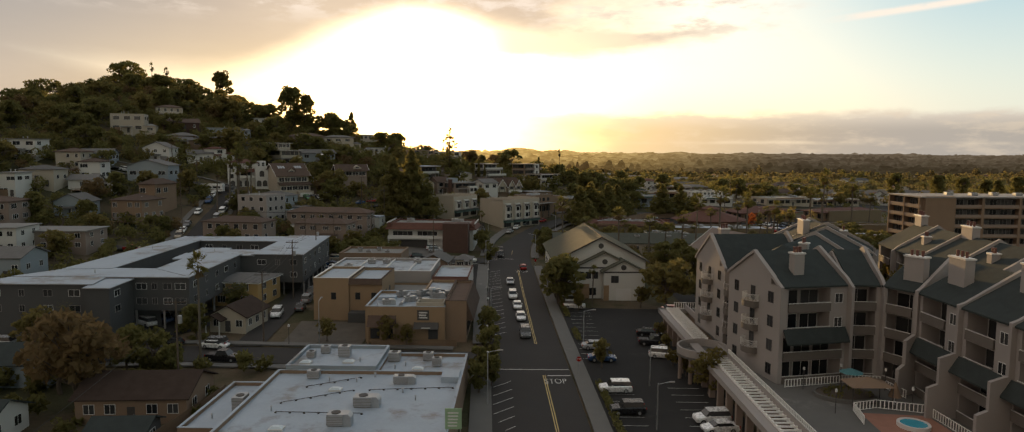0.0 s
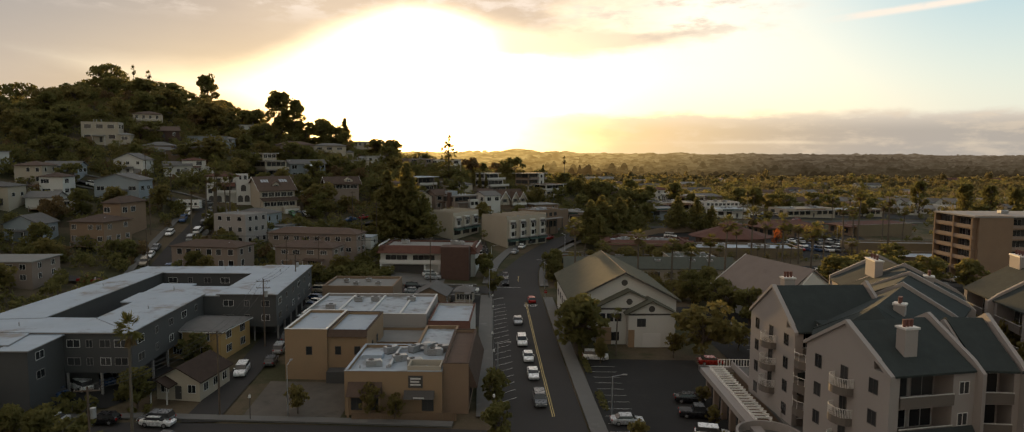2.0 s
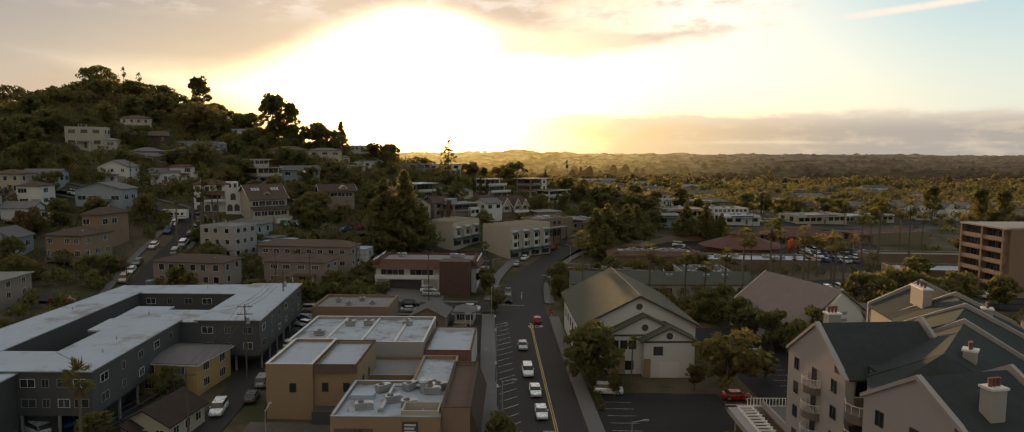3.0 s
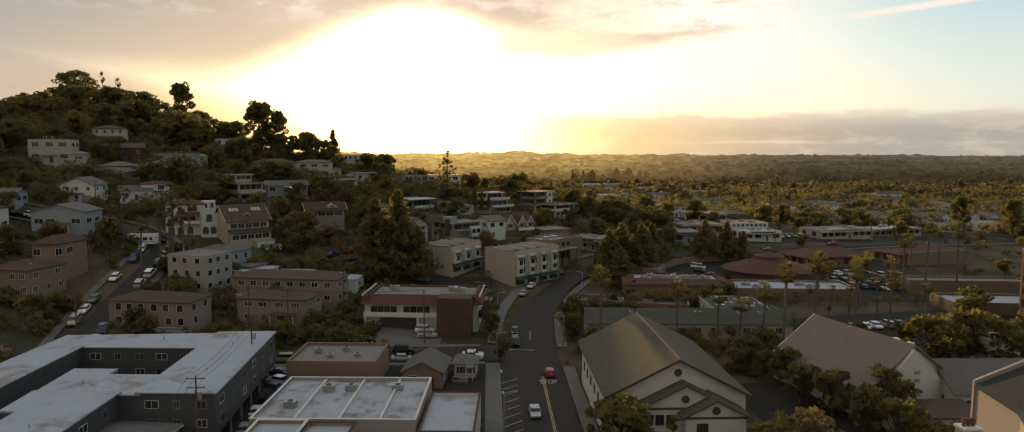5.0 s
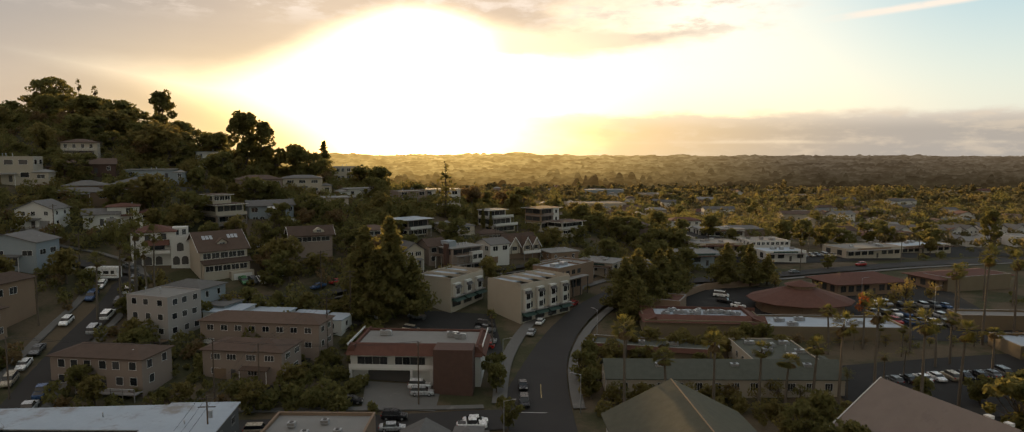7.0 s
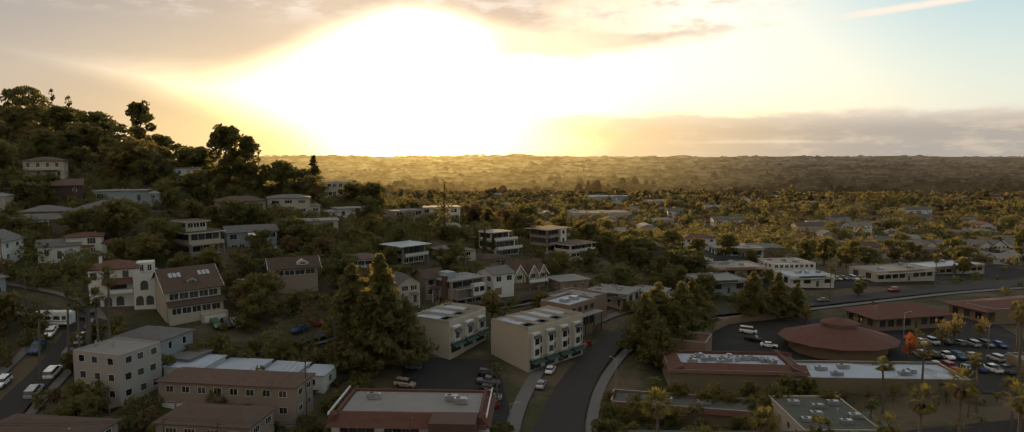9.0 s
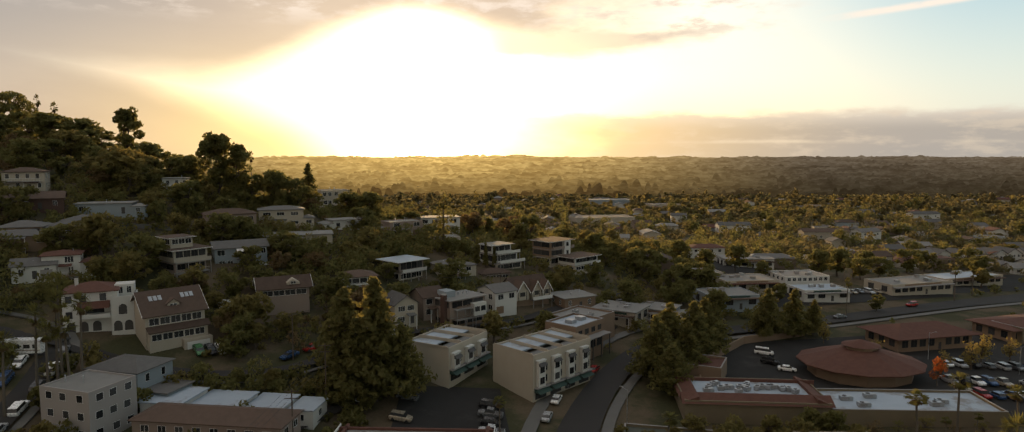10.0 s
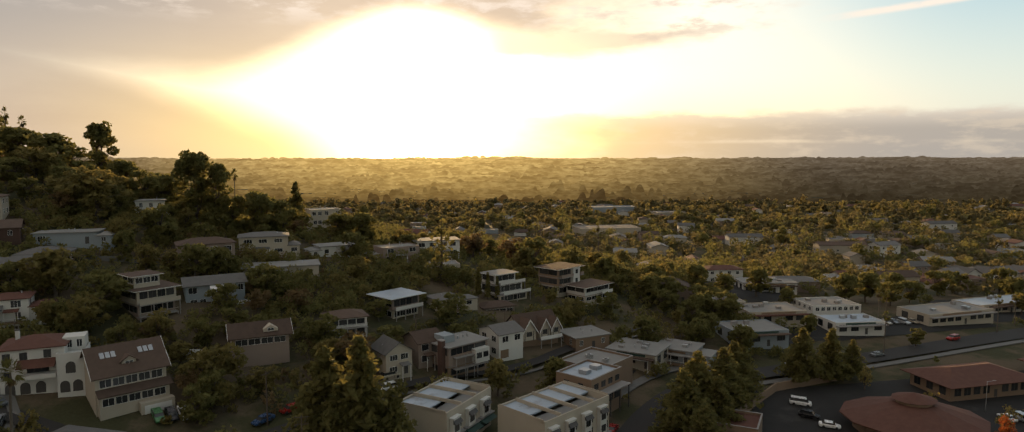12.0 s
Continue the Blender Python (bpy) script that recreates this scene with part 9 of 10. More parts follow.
def free(x, y, gap=1.5, way=6.0):
    """True where no building, road or lot lies. x, y: arrays."""
    ok = np.ones(len(x), bool)
    for fx, fy, hw, hd, turn in FOOT:
        c, s = math.cos(radians(turn)), math.sin(radians(turn))
        u, v = (x - fx) * c + (y - fy) * s, -(x - fx) * s + (y - fy) * c
        ok &= (np.abs(u) > hw + gap) | (np.abs(v) > hd + gap)
    for x0, y0, x1, y1 in LOTS:
        ok &= (x < x0) | (x > x1) | (y < y0) | (y > y1)
    for wx, wy in WAYS:
        ok &= (x - wx) ** 2 + (y - wy) ** 2 > way * way
    return ok


SPOT_RNG = np.random.default_rng(77)
HILL_MIX = (OAKS, OAKS, OAKS, OLIVES, OLIVES, RUSTS)


def growth(count, x0, x1, y0, y1, lo, hi, mix=HILL_MIX, gap=2.0, group="hillside trees", apart=5.0, way=6.0):
    x, y = SPOT_RNG.uniform(x0, x1, count * 9), SPOT_RNG.uniform(y0, y1, count * 9)
    ok = free(x, y, gap, way)
    kept = []
    for a, b in zip(x[ok], y[ok]):
        if len(kept) < count and all((a - p) ** 2 + (b - q) ** 2 > apart * apart for p, q in kept):
            kept.append((a, b))
            tree(FOREST_RNG.choice(mix), a, b, FOREST_RNG.uniform(lo, hi), FOREST_RNG.uniform(0.95, 1.4), group)


growth(32, -235, -95, 262, 392, 9, 14.5, mix=(OAKS, OAKS, OLIVES), gap=1.2, apart=10, way=10)
growth(8, -60, 20, 285, 340, 7, 10, mix=(OAKS, OLIVES), gap=1.2, apart=9, way=10)
growth(70, -235, -60, 262, 410, 6, 11, gap=2.5, apart=8)
growth(28, -190, -115, 150, 260, 6, 10, gap=2.5, apart=8)
growth(24, -110, -40, 262, 345, 6, 10, gap=2.0)
growth(26, -60, 60, 325, 430, 6, 10.5)
growth(14, 22, 70, 335, 400, 8, 12, mix=(OAKS,))
growth(16, 100, 330, 395, 520, 6, 11)
growth(10, 150, 330, 170, 330, 6, 11)
growth(14, -112, -50, 196, 258, 4, 7, gap=1.5, mix=(OAKS, OLIVES))


def thicket(name, count, x0, x1, y0, y1, lo, hi, mat, seed, label, gap=0.8, quads=90, size=0.42, way=5.2):
    """Shrubs and low trees without number: leaf sprays in lumpy heaps, joined."""
    rng = np.random.default_rng(seed)
    x, y = rng.uniform(x0, x1, count), rng.uniform(y0, y1, count)
    ok = free(x, y, gap, way)
    x, y = x[ok], y[ok]
    h = rng.uniform(lo, hi, len(x)) * (1 + 0.35 * np.sin(x / 17.0) * np.cos(y / 13.0))
    centres, radii = [], []
    for a, b, t in zip(x, y, h):
        z = land(a, b)
        for _ in range(3):
            r = t * rng.uniform(0.26, 0.42)
            centres.append((a + rng.uniform(-0.35, 0.35) * t, b + rng.uniform(-0.35, 0.35) * t, z + rng.uniform(0.2, 0.75) * t))
            radii.append(r)
    v, f = scatter_leaves(rng, np.array(centres), np.array(radii), len(x) * quads, size, 0.9)
    tagged(new(name, leaf_mesh(name, v, f, mat)), label, "undergrowth", kind="stuff")


thicket("hillside_scrub", 1700, -240, -40, 250, 420, 2.4, 5.6, LEAF_OAK, 61, "dense dark scrub and low trees over the hillside")
thicket("hillside_scrub", 800, -240, -40, 250, 420, 1.8, 5.0, LEAF_OLIVE, 62, "olive scrub between the hillside houses")
thicket("hillside_scrub", 260, -240, -60, 190, 420, 1.8, 4.5, LEAF_RUST, 63, "rusty brown scrub on the hillside")
thicket("hillside_scrub", 700, -200, -55, 140, 262, 1.8, 5.0, LEAF_OAK, 64, "dark garden shrubs between the houses")
thicket("hillside_scrub", 900, -60, 70, 285, 440, 2.0, 5.2, LEAF_OAK, 65, "dense dark scrub over the low ridge")
thicket("hillside_scrub", 320, -60, 70, 285, 440, 1.8, 5.0, LEAF_OLIVE, 66, "olive scrub over the low ridge")
thicket("hillside_scrub", 700, -130, 120, 415, 530, 3.0, 8.0, LEAF_OAK, 71, "dark tree cover behind the ridge")
thicket("garden_scrub", 260, -80, -30, 196, 262, 1.4, 4.0, LEAF_OAK, 67, "dark garden shrubs behind the apartment houses", 0.4, way=4.2)
thicket("garden_scrub", 240, 8, 62, 188, 252, 1.4, 4.5, LEAF_OLIVE, 68, "garden shrubs round the long building", 0.4, way=8.0)
thicket("garden_scrub", 420, 60, 340, 150, 520, 1.6, 5.0, LEAF_OAK, 69, "garden shrubs across the plain", 0.6)
thicket("garden_scrub", 160, -80, -38, 60, 126, 1.2, 3.5, LEAF_OAK, 70, "dark garden shrubs in back yards", 0.3)
for x in np.arange(64, 128, 5.5):
    tree(BUSHES, x, 249.0 + FOREST_RNG.uniform(-1, 1), FOREST_RNG.uniform(2.5, 4.5), 1.2, "plaza shrubs")
for x in np.arange(14, 58, 4.5):
    tree(BUSHES if FOREST_RNG.random() < 0.6 else OLIVES, x, 211.5 + FOREST_RNG.uniform(-1, 1), FOREST_RNG.uniform(3, 5.5), 1.1, "garden shrubs")
for x in np.arange(12, 58, 5.0):
    tree(OLIVES, x, 245 + FOREST_RNG.uniform(-4, 3), FOREST_RNG.uniform(3.5, 7), 1.0, "garden trees")

for p in (OAKS, OLIVES, RUSTS, FIRES, GOLDS, TALLS, PINES, CYPRESS, STAR_PINE, CEDARS, UMBRELLA, BUSHES, FANS, SLIM_FANS, DATES):
    for ob in p:
        drop_master(ob)


# ---- the plain beyond: woods without number, and roofs among them ----
def far_woods(name, count, y0, y1, quads, size, seed, label, mat=LEAF_FAR, big=1.0):
    rng = np.random.default_rng(seed)
    y = y0 + (y1 - y0) * rng.random(count) ** 0.8
    x = rng.uniform(-0.62, 0.80, count) * (y - 60)
    keep = np.array([land(a, b) < 12 or b > 480 for a, b in zip(x, y)])
    # streets and clearings leave gaps
    keep &= np.sin(x / 23.0 + 0.4 * np.sin(y / 60)) > -0.985
    for fx, fy, hw, hd, turn in FOOT:
        if fy > 425:
            reach = max(hw, hd) + 1.0
            keep &= (np.abs(x - fx) > reach) | (y > fy + reach) | (y < fy - reach)
    x, y = x[keep], y[keep]
    n = len(x)
    h = rng.uniform(4, 8.5, n) * (1 + 0.5 * (rng.random(n) < 0.08))
    wide = rng.uniform(2.2, 4.6, n) * big
    h *= big * (1 + 0.3 * np.sin(x / 41.0 + 1.3) * np.cos(y / 57.0))
    k = np.repeat(np.arange(n), quads)
    d = rng.normal(size=(n * quads, 3))
    d /= np.linalg.norm(d, axis=1)[:, None]
    r = rng.uniform(0.45, 1.0, n * quads)[:, None]
    z0 = np.array([land(a, b) for a, b in zip(x, y)])
    pos = np.stack([x[k] + d[:, 0] * wide[k] * r[:, 0], y[k] + d[:, 1] * wide[k] * r[:, 0], z0[k] + h[k] * 0.58 + d[:, 2] * h[k] * 0.42 * r[:, 0]], 1)
    a = np.cross(d, rng.normal(size=d.shape))
    a /= np.linalg.norm(a, axis=1)[:, None]
    b = np.cross(d, a) + 0.5 * rng.normal(size=d.shape)
    s = size * rng.uniform(0.6, 1.3, n * quads)[:, None]
    v = np.stack([pos - a * s, pos - b * s * 0.7, pos + a * s, pos + b * s * 0.7], 1).reshape(-1, 3)
    me = leaf_mesh(name, v, np.arange(len(v)).reshape(-1, 4), mat)
    tagged(new(name, me), label, "woods", kind="stuff")


def far_houses():
    rng = random.Random(3)
    kinds = (STUCCO_WHITE, STUCCO_CREAM, STUCCO_PINK, STUCCO_BLUE, STUCCO_CREAM)
    roofs = (SHINGLE_K, SHINGLE_B, TAR_ROOF, SHINGLE_K, TILE_RED)
    n = 0
    while n < 222:
        y = 450 + 560 * rng.random() ** 1.3
        x = rng.uniform(-0.5, 0.78) * (y - 60)
        if land(x, y) > 11 and y < 480:
            continue
        w, d, h = rng.uniform(9, 18), rng.uniform(8, 12), rng.choice((3.0, 3.2, 5.8))
        house("house", x, y, w, d, h, rng.choice((0, 6, -8, 90, 84)), rng.choice(kinds), rng.choice(roofs), rng.choice(("gable", "hip", "gable", "flat")), "pale bungalow among garden trees on the plain", "house", rise=1.9, storeys=1 if h < 5 else 2, front=3, side=2, sides="S" if y < 560 else "", door=False, group="houses on the plain")
        n += 1
    for _ in range(3):
        y = rng.uniform(620, 950)
        x = rng.uniform(0.02, 0.6) * (y - 60)
        house("warehouse", x, y, rng.uniform(28, 55), rng.uniform(16, 26), rng.uniform(5, 7), rng.choice((14, 16, 10)), rng.choice(kinds), rng.choice((TAR_ROOF, SHINGLE_K, PATCHED_ROOF)), "flat", "long low warehouse with a pale flat roof on the plain", "warehouse", storeys=1, front=6, sides="S" if y < 600 else "", door=False, group="warehouses on the plain")
    for i in range(11):
        house("town_house", 205 + i * 11.5, 474 + i * 3.2 + (i % 2) * 3, 9.5, 11, 6.0, 14, STUCCO_WHITE, SHINGLE_K, "gable", "white terraced town house with a grey roof", "house", rise=2.6, along="y" if i % 3 else "x", storeys=2, front=3, side=2, sides="SW", group="terraced town houses")


far_houses()
far_woods("far_trees", 110, 470, 900, 300, 0.8, 55, "large dark trees standing out of the plain", LEAF_OAK, 1.5)
far_woods("far_trees", 130, 750, 1010, 140, 1.4, 56, "large dark far trees standing out of the plain", LEAF_FAR, 1.5)
far_woods("far_trees", 3100, 430, 750, 50, 0.8, 51, "dense dark garden trees across the plain")
far_woods("far_trees", 800, 440, 800, 70, 0.8, 52, "dark green garden trees across the plain", LEAF_OAK, 1.3)
far_woods("far_trees", 3400, 720, 1020, 34, 1.5, 53, "far dark tree cover across the plain")
far_woods("far_trees", 1200, 720, 1020, 30, 1.5, 54, "far olive tree cover across the plain", LEAF_OLIVE)


# ---- wooded rises, one behind the other, out to the horizon, haze painted into their emission ----
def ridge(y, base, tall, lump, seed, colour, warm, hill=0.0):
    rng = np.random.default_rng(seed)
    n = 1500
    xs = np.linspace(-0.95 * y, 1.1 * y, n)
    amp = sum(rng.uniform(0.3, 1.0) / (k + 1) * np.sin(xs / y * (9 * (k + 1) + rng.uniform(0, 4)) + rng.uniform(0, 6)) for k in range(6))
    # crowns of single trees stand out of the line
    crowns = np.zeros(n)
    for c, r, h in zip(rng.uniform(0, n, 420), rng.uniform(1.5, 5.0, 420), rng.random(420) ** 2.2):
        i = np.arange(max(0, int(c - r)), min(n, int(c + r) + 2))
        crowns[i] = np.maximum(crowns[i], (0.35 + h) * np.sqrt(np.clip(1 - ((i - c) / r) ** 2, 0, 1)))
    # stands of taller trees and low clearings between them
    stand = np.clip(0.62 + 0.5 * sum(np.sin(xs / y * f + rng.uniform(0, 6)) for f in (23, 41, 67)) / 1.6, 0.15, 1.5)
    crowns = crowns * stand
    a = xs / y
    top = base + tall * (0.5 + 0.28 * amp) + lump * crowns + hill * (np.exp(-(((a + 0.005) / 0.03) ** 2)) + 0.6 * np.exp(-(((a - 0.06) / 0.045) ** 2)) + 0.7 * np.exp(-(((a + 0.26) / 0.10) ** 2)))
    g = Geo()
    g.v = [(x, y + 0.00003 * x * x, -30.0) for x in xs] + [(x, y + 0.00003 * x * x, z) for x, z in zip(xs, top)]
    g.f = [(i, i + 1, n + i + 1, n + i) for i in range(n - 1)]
    m = bpy.data.materials.new("painted_haze")
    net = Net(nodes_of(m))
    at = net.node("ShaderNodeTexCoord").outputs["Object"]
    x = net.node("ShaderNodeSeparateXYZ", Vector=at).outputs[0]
    # golden sun haze painted into the emission, strongest below the sun
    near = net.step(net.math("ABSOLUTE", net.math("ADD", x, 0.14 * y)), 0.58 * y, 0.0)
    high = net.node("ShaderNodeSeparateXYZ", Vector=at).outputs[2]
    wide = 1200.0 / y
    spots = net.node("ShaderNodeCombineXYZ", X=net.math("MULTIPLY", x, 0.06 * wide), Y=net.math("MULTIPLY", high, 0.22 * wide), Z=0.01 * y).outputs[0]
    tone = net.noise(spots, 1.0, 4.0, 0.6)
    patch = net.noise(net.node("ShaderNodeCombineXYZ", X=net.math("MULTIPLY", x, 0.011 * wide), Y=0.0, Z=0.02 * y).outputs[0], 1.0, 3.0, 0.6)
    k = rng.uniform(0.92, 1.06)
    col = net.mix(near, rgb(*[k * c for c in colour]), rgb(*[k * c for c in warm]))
    # noise darkens this unlit colour in small spots and broad patches
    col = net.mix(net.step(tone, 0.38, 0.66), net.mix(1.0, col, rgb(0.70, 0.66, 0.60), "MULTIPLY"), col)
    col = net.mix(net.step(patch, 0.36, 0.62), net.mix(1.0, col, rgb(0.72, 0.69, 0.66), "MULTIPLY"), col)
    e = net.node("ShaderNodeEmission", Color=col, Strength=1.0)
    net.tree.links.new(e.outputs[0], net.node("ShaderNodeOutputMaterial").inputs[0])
    solid("backdrop", g, m, "line of wooded rises, haze painted in, towards the horizon", "backdrop", kind="structure")


# painted haze: each ridge glows paler and more golden than the one before
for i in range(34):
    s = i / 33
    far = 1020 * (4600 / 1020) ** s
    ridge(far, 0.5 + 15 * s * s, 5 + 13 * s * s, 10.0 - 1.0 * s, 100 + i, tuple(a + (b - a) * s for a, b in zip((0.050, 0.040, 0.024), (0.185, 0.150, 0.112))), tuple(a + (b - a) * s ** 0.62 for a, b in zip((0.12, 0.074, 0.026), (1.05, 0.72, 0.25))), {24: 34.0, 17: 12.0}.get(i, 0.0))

# ---- cars ----
for k, c, x, y, hd in (("suv", "white", -0.6, 154.5, 3), ("sedan", "white", 0.5, 145.0, 3), ("sedan", "white", 1.2, 136.0, 3), ("suv", "grey", 2.0, 124.5, 3), ("sedan", "silver", -1.4, 170.0, 3), ("suv", "black", -4.9, 210.5, 2), ("sedan", "black", -5.1, 219.5, 2), ("hatchback", "red", 2.0, 190.0, 183), ("sedan", "red", 10.5, 283.0, -28), ("sedan", "silver", 70.0, 331.0, 112), ("suv", "red", 135, 360, 294), ("sedan", "grey", 100, 341, 112), ("sedan", "white", -14.0, 201.0, 95), ("suv", "black", -29.0, 201.8, 95)):
    car(k, c, x, y, hd, "driving along the street", "cars on the street")
for k, c, x, y, hd in (("suv", "white", 15.0, 97.4, -88), ("suv", "black", 15.6, 89.6, -88), ("suv", "white", 12.8, 145.6, 85), ("sedan", "silver", 14.2, 117.4, 92), ("sedan", "blue", 14.6, 111.0, 92), ("suv", "white", 26.2, 87.0, -84), ("sedan", "white", 26.4, 84.0, -84), ("suv", "white", 25.2, 113.2, 80), ("pickup", "black", 25.0, 120.3, 85), ("sedan", "black", 25.2, 126.0, 85), ("sedan", "silver", 44.0, 166.0, 90), ("sedan", "red", 33.4, 143.8, 90), ("sedan", "white", -51.5, 114.6, 85), ("pickup", "black", -47.5, 108.6, 85), ("suv", "white", -48.0, 135.2, 10), ("suv", "white", -26.5, 217.0, 95), ("suv", "silver", -25.5, 213.5, 95), ("sedan", "black", -38.5, 208.0, 95), ("suv", "white", -24.8, 181.0, 5), ("sedan", "black", -31.5, 176.5, 90), ("suv", "white", -43.5, 254.5, 90), ("sedan", "black", -33.5, 267.5, 90), ("sedan", "white", -77.3, 267.0, 40), ("sedan", "black", -79.3, 266.0, 40), ("sedan", "green", -81.5, 265.0, 40), ("pickup", "white", -75.0, 273.5, 60), ("sedan", "blue", -62.0, 268.5, -35), ("sedan", "red", -58.0, 273.5, -45), ("suv", "white", -40.5, 287.0, -50), ("van", "white", 61.0, 303.5, 70), ("sedan", "white", 62.5, 290.5, 70)):
    car(k, c, x, y, hd)
PARK_RNG = random.Random(5)
KINDS, COLOURS = ("sedan", "suv", "hatchback", "sedan", "suv", "pickup"), ("white", "silver", "grey", "black", "white", "silver", "white", "grey", "black", "red", "blue", "beige", "white")


def parked_along(line, off, x0, y0, x1, y1, gap=6.2, fill=0.8, flip=0, where="parked at the kerb"):
    pts = resample(sideways(resample(line, 2.0), off), 1.0)
    last = None
    for a, b in zip(pts, pts[1:]):
        if not (x0 <= a[0] <= x1 and y0 <= a[1] <= y1) or last and math.hypot(a[0] - last[0], a[1] - last[1]) < gap:
            continue
        last = a
        if PARK_RNG.random() < fill:
            car(PARK_RNG.choice(KINDS), PARK_RNG.choice(COLOURS), a[0], a[1], math.degrees(math.atan2(b[1] - a[1], b[0] - a[0])) + 90 + flip, where)


def parked_row(x0, y0, x1, y1, n, heading, fill=0.75, where="parked in a stall"):
    for i in range(n):
        if PARK_RNG.random() < fill:
            s = i / max(1, n - 1)
            car(PARK_RNG.choice(KINDS), PARK_RNG.choice(COLOURS), x0 + (x1 - x0) * s, y0 + (y1 - y0) * s, heading + PARK_RNG.choice((0, 180)) + PARK_RNG.uniform(-2, 2), where)


parked_along(CLIMB, 3.4, -200, 195, 0, 262, 6.5, 0.8)
parked_along(CLIMB, -3.4, -200, 197, 0, 258, 6.5, 0.75, 180)
parked_along(SIDE_A, 3.4, -120, 0, -52, 300, 6.5, 0.6)
parked_along(SIDE_B, -3.6, -120, 0, -14, 300, 7, 0.45, 180)
parked_along(MAIN, -5.2, -20, 236, 30, 310, 9, 0.4)
parked_along(ALLEY, 3.2, -80, 140, 0, 176, 6.5, 0.7)
parked_along(TERRACE, -2.6, -60, 282, -20, 305, 7.0, 0.6)
parked_row(98, 272, 120, 268, 8, 5, 0.85)
parked_row(100, 282, 124, 278, 9, 5, 0.85)
parked_row(104, 296, 128, 292, 8, 5, 0.7)
parked_row(60, 296, 76, 303, 4, 60, 0.4)
parked_row(62, 208, 72, 204, 5, 60, 0.9)
parked_row(74, 222, 100, 226, 9, 5, 0.75)
parked_row(98, 214, 125, 217, 8, 5, 0.5)
parked_row(100, 366, 124, 377, 8, 22, 0.8)
parked_row(128, 377, 155, 389, 8, 22, 0.6)
parked_row(10, 306, 17, 317, 4, 60, 0.9)
parked_row(-33, 240, -33, 258, 5, 85, 0.6)
parked_row(-14, 243, -15, 258, 5, 85, 0.6)
parked_row(-72, 124, -66, 132, 4, 60, 0.9, "parked under the apartments")
parked_row(-48.5, 178, -50.5, 186, 3, 70, 0.9)
for kind_colour in list(CAR_MASTERS.values()):
    drop_master(kind_colour)


def motor_home(x, y, turn):
    ob = thing("motor_home", pose(x, y, land(x, y) + 0.05, 0, 0, turn), "white motor home parked on the hill", "motor home")
    part("body", Geo().slab([(-4.2, 0.5), (4.2, 0.5), (4.2, 3.1), (4.0, 3.3), (-3.6, 3.3), (-4.2, 2.6)], "y", 1.2, -1.2), car_paint("white", CAR_PAINTS["white"]), ob)
    for px, w in ((-2.4, 0.9), (-0.6, 1.0), (1.4, 1.2), (3.0, 0.7)):
        window(ob, pose(px, -1.2, 2.0), w, 0.7, TRIM_DARK)
    part("stripe", Geo().box(-4.0, -1.215, 1.1, 4.1, -1.2, 1.25), STUCCO_BROWN, ob)
    for px in (-2.6, 2.4):
        for sy in (-1.0, 1.0):
            part("wheel", Geo().tube((px, sy - 0.14, 0.42), (px, sy + 0.14, 0.42), 0.42, sides=12), RUBBER, ob)


motor_home(-113.5, 254.0, 4)


# ---- poles, wires and street lamps ----
def utility_pole(x, y, h=11.0, turn=0.0, arms=2, transformer=False):
    ob = thing("utility_pole", pose(x, y, land(x, y), 0, 0, turn), "weathered wooden utility pole with crossarms", "utility pole", "utility poles")
    part("pole", Geo().tube((0, 0, -1), (0, 0, h), 0.17, 0.11, 8), WOOD_POLE, ob)
    for i in range(arms):
        z = h - 0.4 - 1.3 * i
        arm = part("crossarm", Geo().box(-1.3, -0.17, z - 0.06, 1.3, -0.05, z + 0.06), WOOD_POLE, ob)
        if y < 160:
            for ix in (-1.2, -0.6, 0.6, 1.2):
                part("insulator", Geo().tube((ix, -0.11, z + 0.06), (ix, -0.11, z + 0.24), 0.05, 0.04, 6), TRIM_GREY, arm)
    if transformer:
        part("transformer", Geo().tube((0.45, 0, h - 3.4), (0.45, 0, h - 2.3), 0.3, sides=10), STEEL, ob)
    return Vector((x, y, land(x, y) + h - 0.2))


def wire(p, q, sag=0.9):
    cu = bpy.data.curves.new("cable", "CURVE")
    cu.dimensions, cu.bevel_depth, cu.bevel_resolution = "3D", 0.03, 0
    sp = cu.splines.new("POLY")
    sp.points.add(12)
    for i in range(13):
        s = i / 12
        v = p.lerp(q, s)
        sp.points[i].co = (v.x, v.y, v.z - sag * 4 * s * (1 - s), 1)
    ob = new("cable", cu)
    cu.materials.append(WIRE)
    tagged(ob, "thin black overhead cable between poles", "cable", "overhead cables")


POLES = [utility_pole(x, y, h, t, a, tr) for x, y, h, t, a, tr in ((-46.5, 92.0, 14.5, 10, 1, True), (-44.5, 118.5, 12.5, 5, 1, False), (-49.5, 150.0, 13.0, 5, 2, True), (-52.5, 178.0, 13.0, 5, 2, True), (-55.0, 205.0, 12.0, 5, 2, False), (-49.5, 232.0, 13.0, 5, 2, False), (-49.0, 252.0, 13, 10, 2, False))]
for a, b in zip(POLES, POLES[1:]):
    for off in (-1.1, 0.0, 1.1):
        wire(a + Vector((off, 0, 0)), b + Vector((off, 0, 0)))
wire(POLES[0] - Vector((0, 0, 2.0)), Vector((-46.0, 52.0, 7.0)), 0.6)
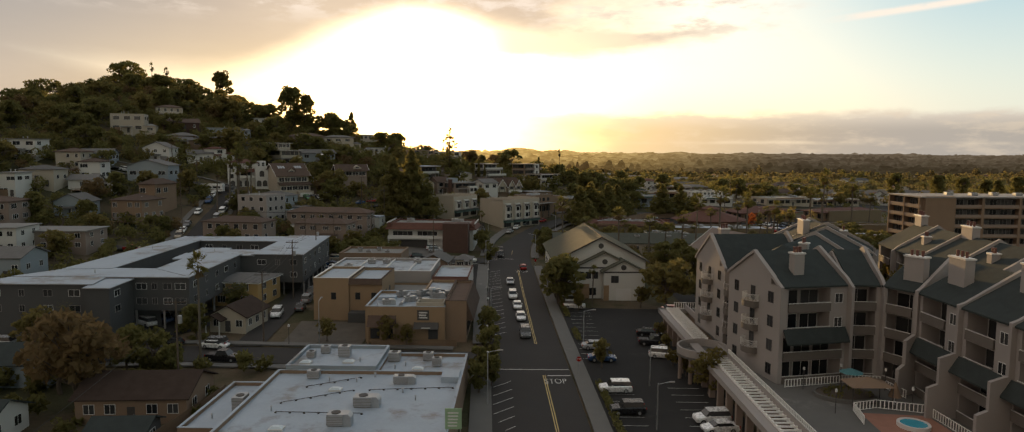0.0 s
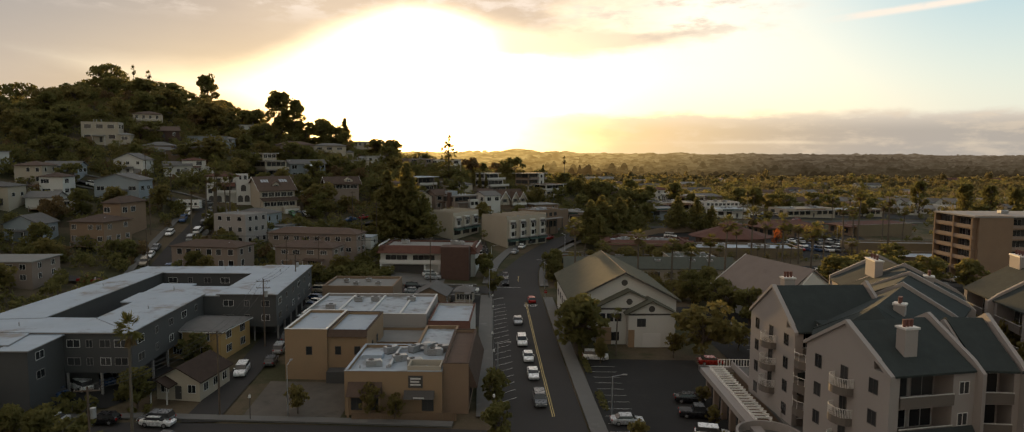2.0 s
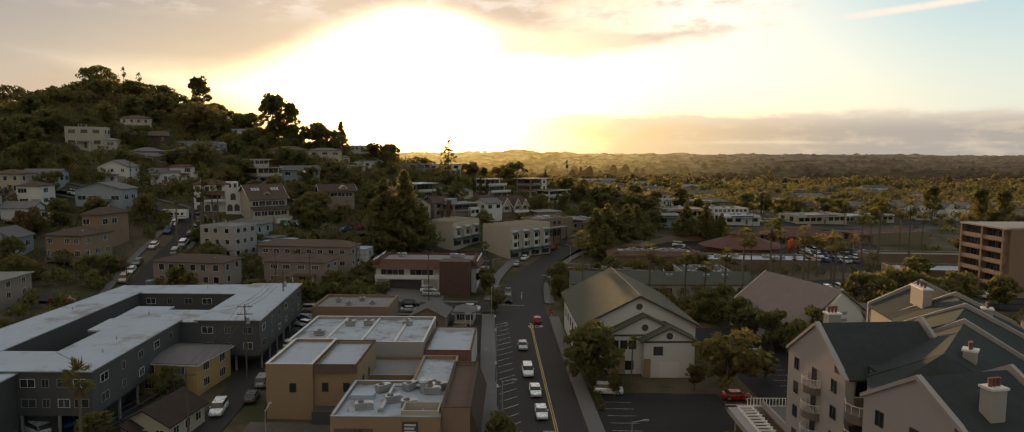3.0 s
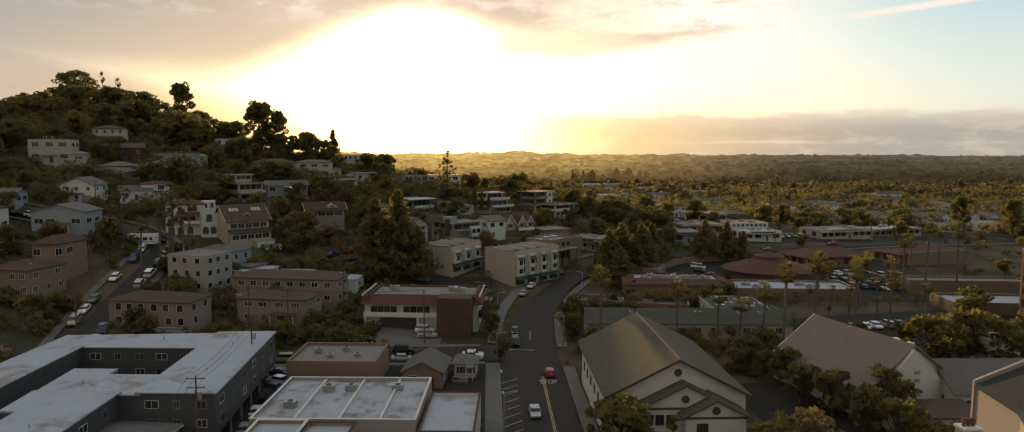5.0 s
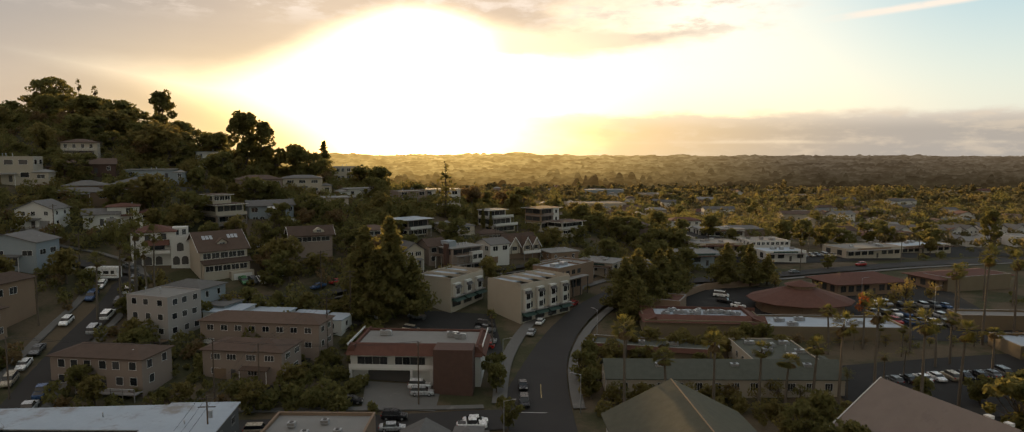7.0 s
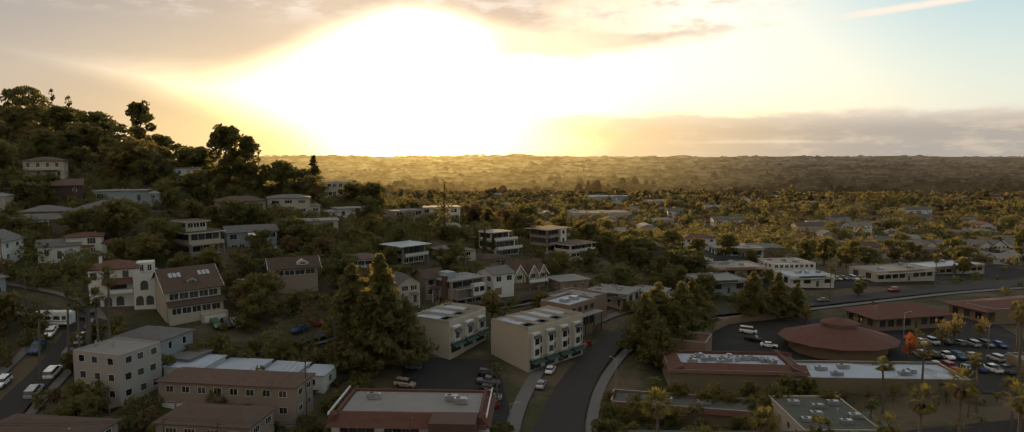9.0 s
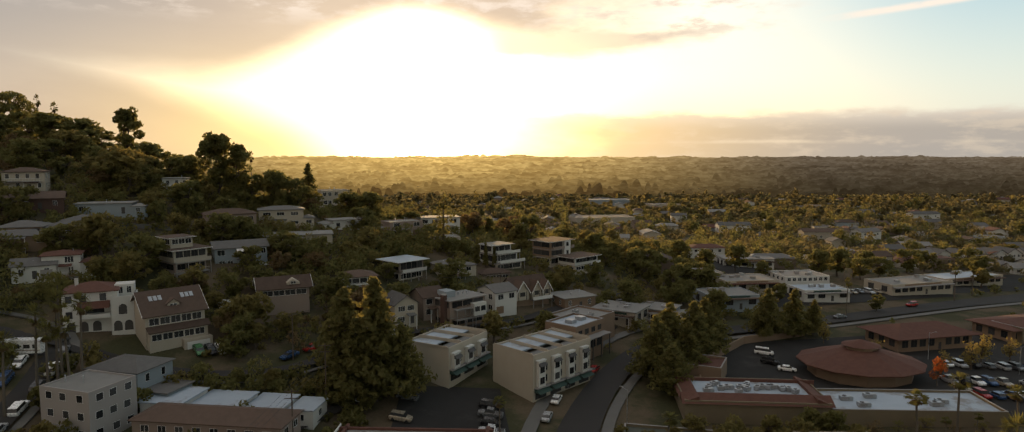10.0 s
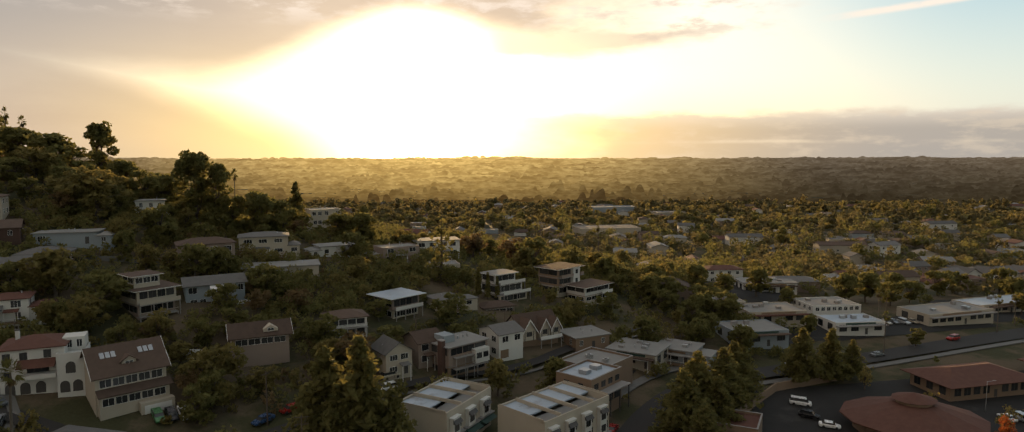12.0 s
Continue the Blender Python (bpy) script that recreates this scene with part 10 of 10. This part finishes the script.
MORE = [utility_pole(x, y, h, t, 1, False) for x, y, h, t in ((-25.5, 209.0, 12.5, 80), (-64, 206, 11.5, 80), (-98, 199, 11.5, 80), (-112.5, 228, 12, 20), (-118.0, 252, 12, 20), (-61, 268, 11, 60), (-36, 303, 11, 60), (-14, 318, 11, 60), (-135, 268, 11, 80))]
for a, b in zip(MORE[:2], MORE[1:3]):
    wire(a, b), wire(a + Vector((0, 0.9, 0)), b + Vector((0, 0.9, 0)))
for a, b in zip(MORE[5:7], MORE[6:8]):
    wire(a, b)


def street_lamp(x, y, turn, h=7.5):
    ob = thing("street_lamp", pose(x, y, land(x, y) + 0.1, 0, 0, turn), "slim grey street lamp with a short arm", "street lamp", "street lamps")
    part("pole", Geo().tube((0, 0, -0.3), (0, 0, h), 0.09, 0.06, 8), STEEL, ob)
    part("arm", Geo().tube((0, 0, h - 0.1), (1.6, 0, h + 0.25), 0.04, sides=6), STEEL, ob)
    part("head", Geo().box(1.4, -0.16, h + 0.16, 2.1, 0.16, h + 0.3), TRIM_GREY, ob)


for x, y, t in ((-4.6, 130, 0), (-6.5, 160, 0), (-8.6, 193, 0), (5.8, 207, 180), (-9.5, 228, 0), (20.5, 100, 0), (12.4, 120, 0), (18.5, 84.5, 0), (-3.5, 92, 0), (-34.6, 118.5, 90), (14.5, 255, 130), (3, 285, -40), (122, 288, 0), (106, 301, 0)):
    street_lamp(x, y, t, 6.0 if 10 < x < 30 and y < 200 else 7.5)


def lamp_globe(x, y):
    ob = thing("street_lamp", pose(x, y, land(x, y) + 0.1), "short post lamp with a white globe on the pavement", "street lamp", "globe street lamps")
    part("post", Geo().tube((0, 0, -0.2), (0, 0, 3.2), 0.07, 0.05, 8), TRIM_DARK, ob)
    part("globe", Geo().tube((0, 0, 3.2), (0, 0, 3.6), 0.2, 0.16, 10), TRIM_WHITE, ob)


for x, y in ((-4.0, 104), (-4.8, 118.5), (-5.6, 139), (-6.2, 150), (-6.9, 171), (-7.4, 182), (-39.5, 117.0)):
    lamp_globe(x, y)


def stop_sign(x, y, turn):
    ob = thing("stop_sign", pose(x, y, land(x, y) + 0.1, 0, 0, turn), "red octagonal stop sign on a steel post", "sign", "stop signs")
    part("post", Geo().tube((0, 0, -0.2), (0, 0, 2.9), 0.035, sides=6), STEEL, ob)
    oct8 = [(0.42 * math.cos(math.pi / 8 + i * math.pi / 4), 2.5 + 0.42 * math.sin(math.pi / 8 + i * math.pi / 4)) for i in range(8)]
    part("plate", Geo().slab(oct8, "y", -0.04, -0.07), LAMP_RED, ob)
    cu = bpy.data.curves.new("sign_word", "FONT")
    cu.body, cu.size, cu.align_x = "STOP", 0.26, "CENTER"
    tmp = new("sign_word", cu)
    me = bpy.data.meshes.new_from_object(tmp)
    bpy.data.objects.remove(tmp)
    me.materials.clear()
    me.materials.append(TRIM_WHITE)
    part("lettering", me, None, ob, at=pose(0, -0.08, 2.42, 90))


stop_sign(10.2, 104.2, 0), stop_sign(5.4, 190.6, 0)

# ---- sheds and fences in the foreground ----
house("house", -49.5, 89.5, 14.0, 9.5, 3.2, 4, STUCCO_BROWN, SHINGLE_D, "gable", "low brown bungalow with a dark shingle roof and a porch", rise=2.0, front=5, side=2)
house("shed", -46.6, 78.8, 6.5, 4.5, 2.5, 4, STUCCO_GREY, SHINGLE_G, "gable", "grey garden shed with a green roof", "shed", rise=1.0, front=2, side=1)
house("house", -66.0, 79.5, 9.0, 8.0, 3.0, 4, STUCCO_WHITE, SHINGLE_G, "gable", "white cottage with a green roof", rise=1.8, front=3, side=2)
house("house", -74.0, 100.0, 12.0, 9.0, 3.2, 4, STUCCO_BLUE, SHINGLE_G, "gable", "blue-grey cottage with a dark green roof", rise=1.9, front=3, side=2)


def board_fence(x0, y0, x1, y1, h=1.8):
    ob = thing("fence", pose(0, 0, 0), "weathered wooden board fence in a back garden", "fence", "board fences")
    me = shared(("board", h), lambda: Geo().box(-0.13, -0.02, -0.2, 0.13, 0.02, h).mesh("board", WOOD))
    n = int(math.hypot(x1 - x0, y1 - y0) / 0.29)
    t = math.degrees(math.atan2(y1 - y0, x1 - x0))
    for i in range(n):
        x, y = x0 + (x1 - x0) * i / n, y0 + (y1 - y0) * i / n
        part("board", me, None, ob, at=pose(x, y, land(x, y), 0, 0, t))


board_fence(-43.2, 77, -40.8, 94), board_fence(-43.2, 77, -49, 76), board_fence(-25.0, 117.4, -10.0, 117.9, 1.1)
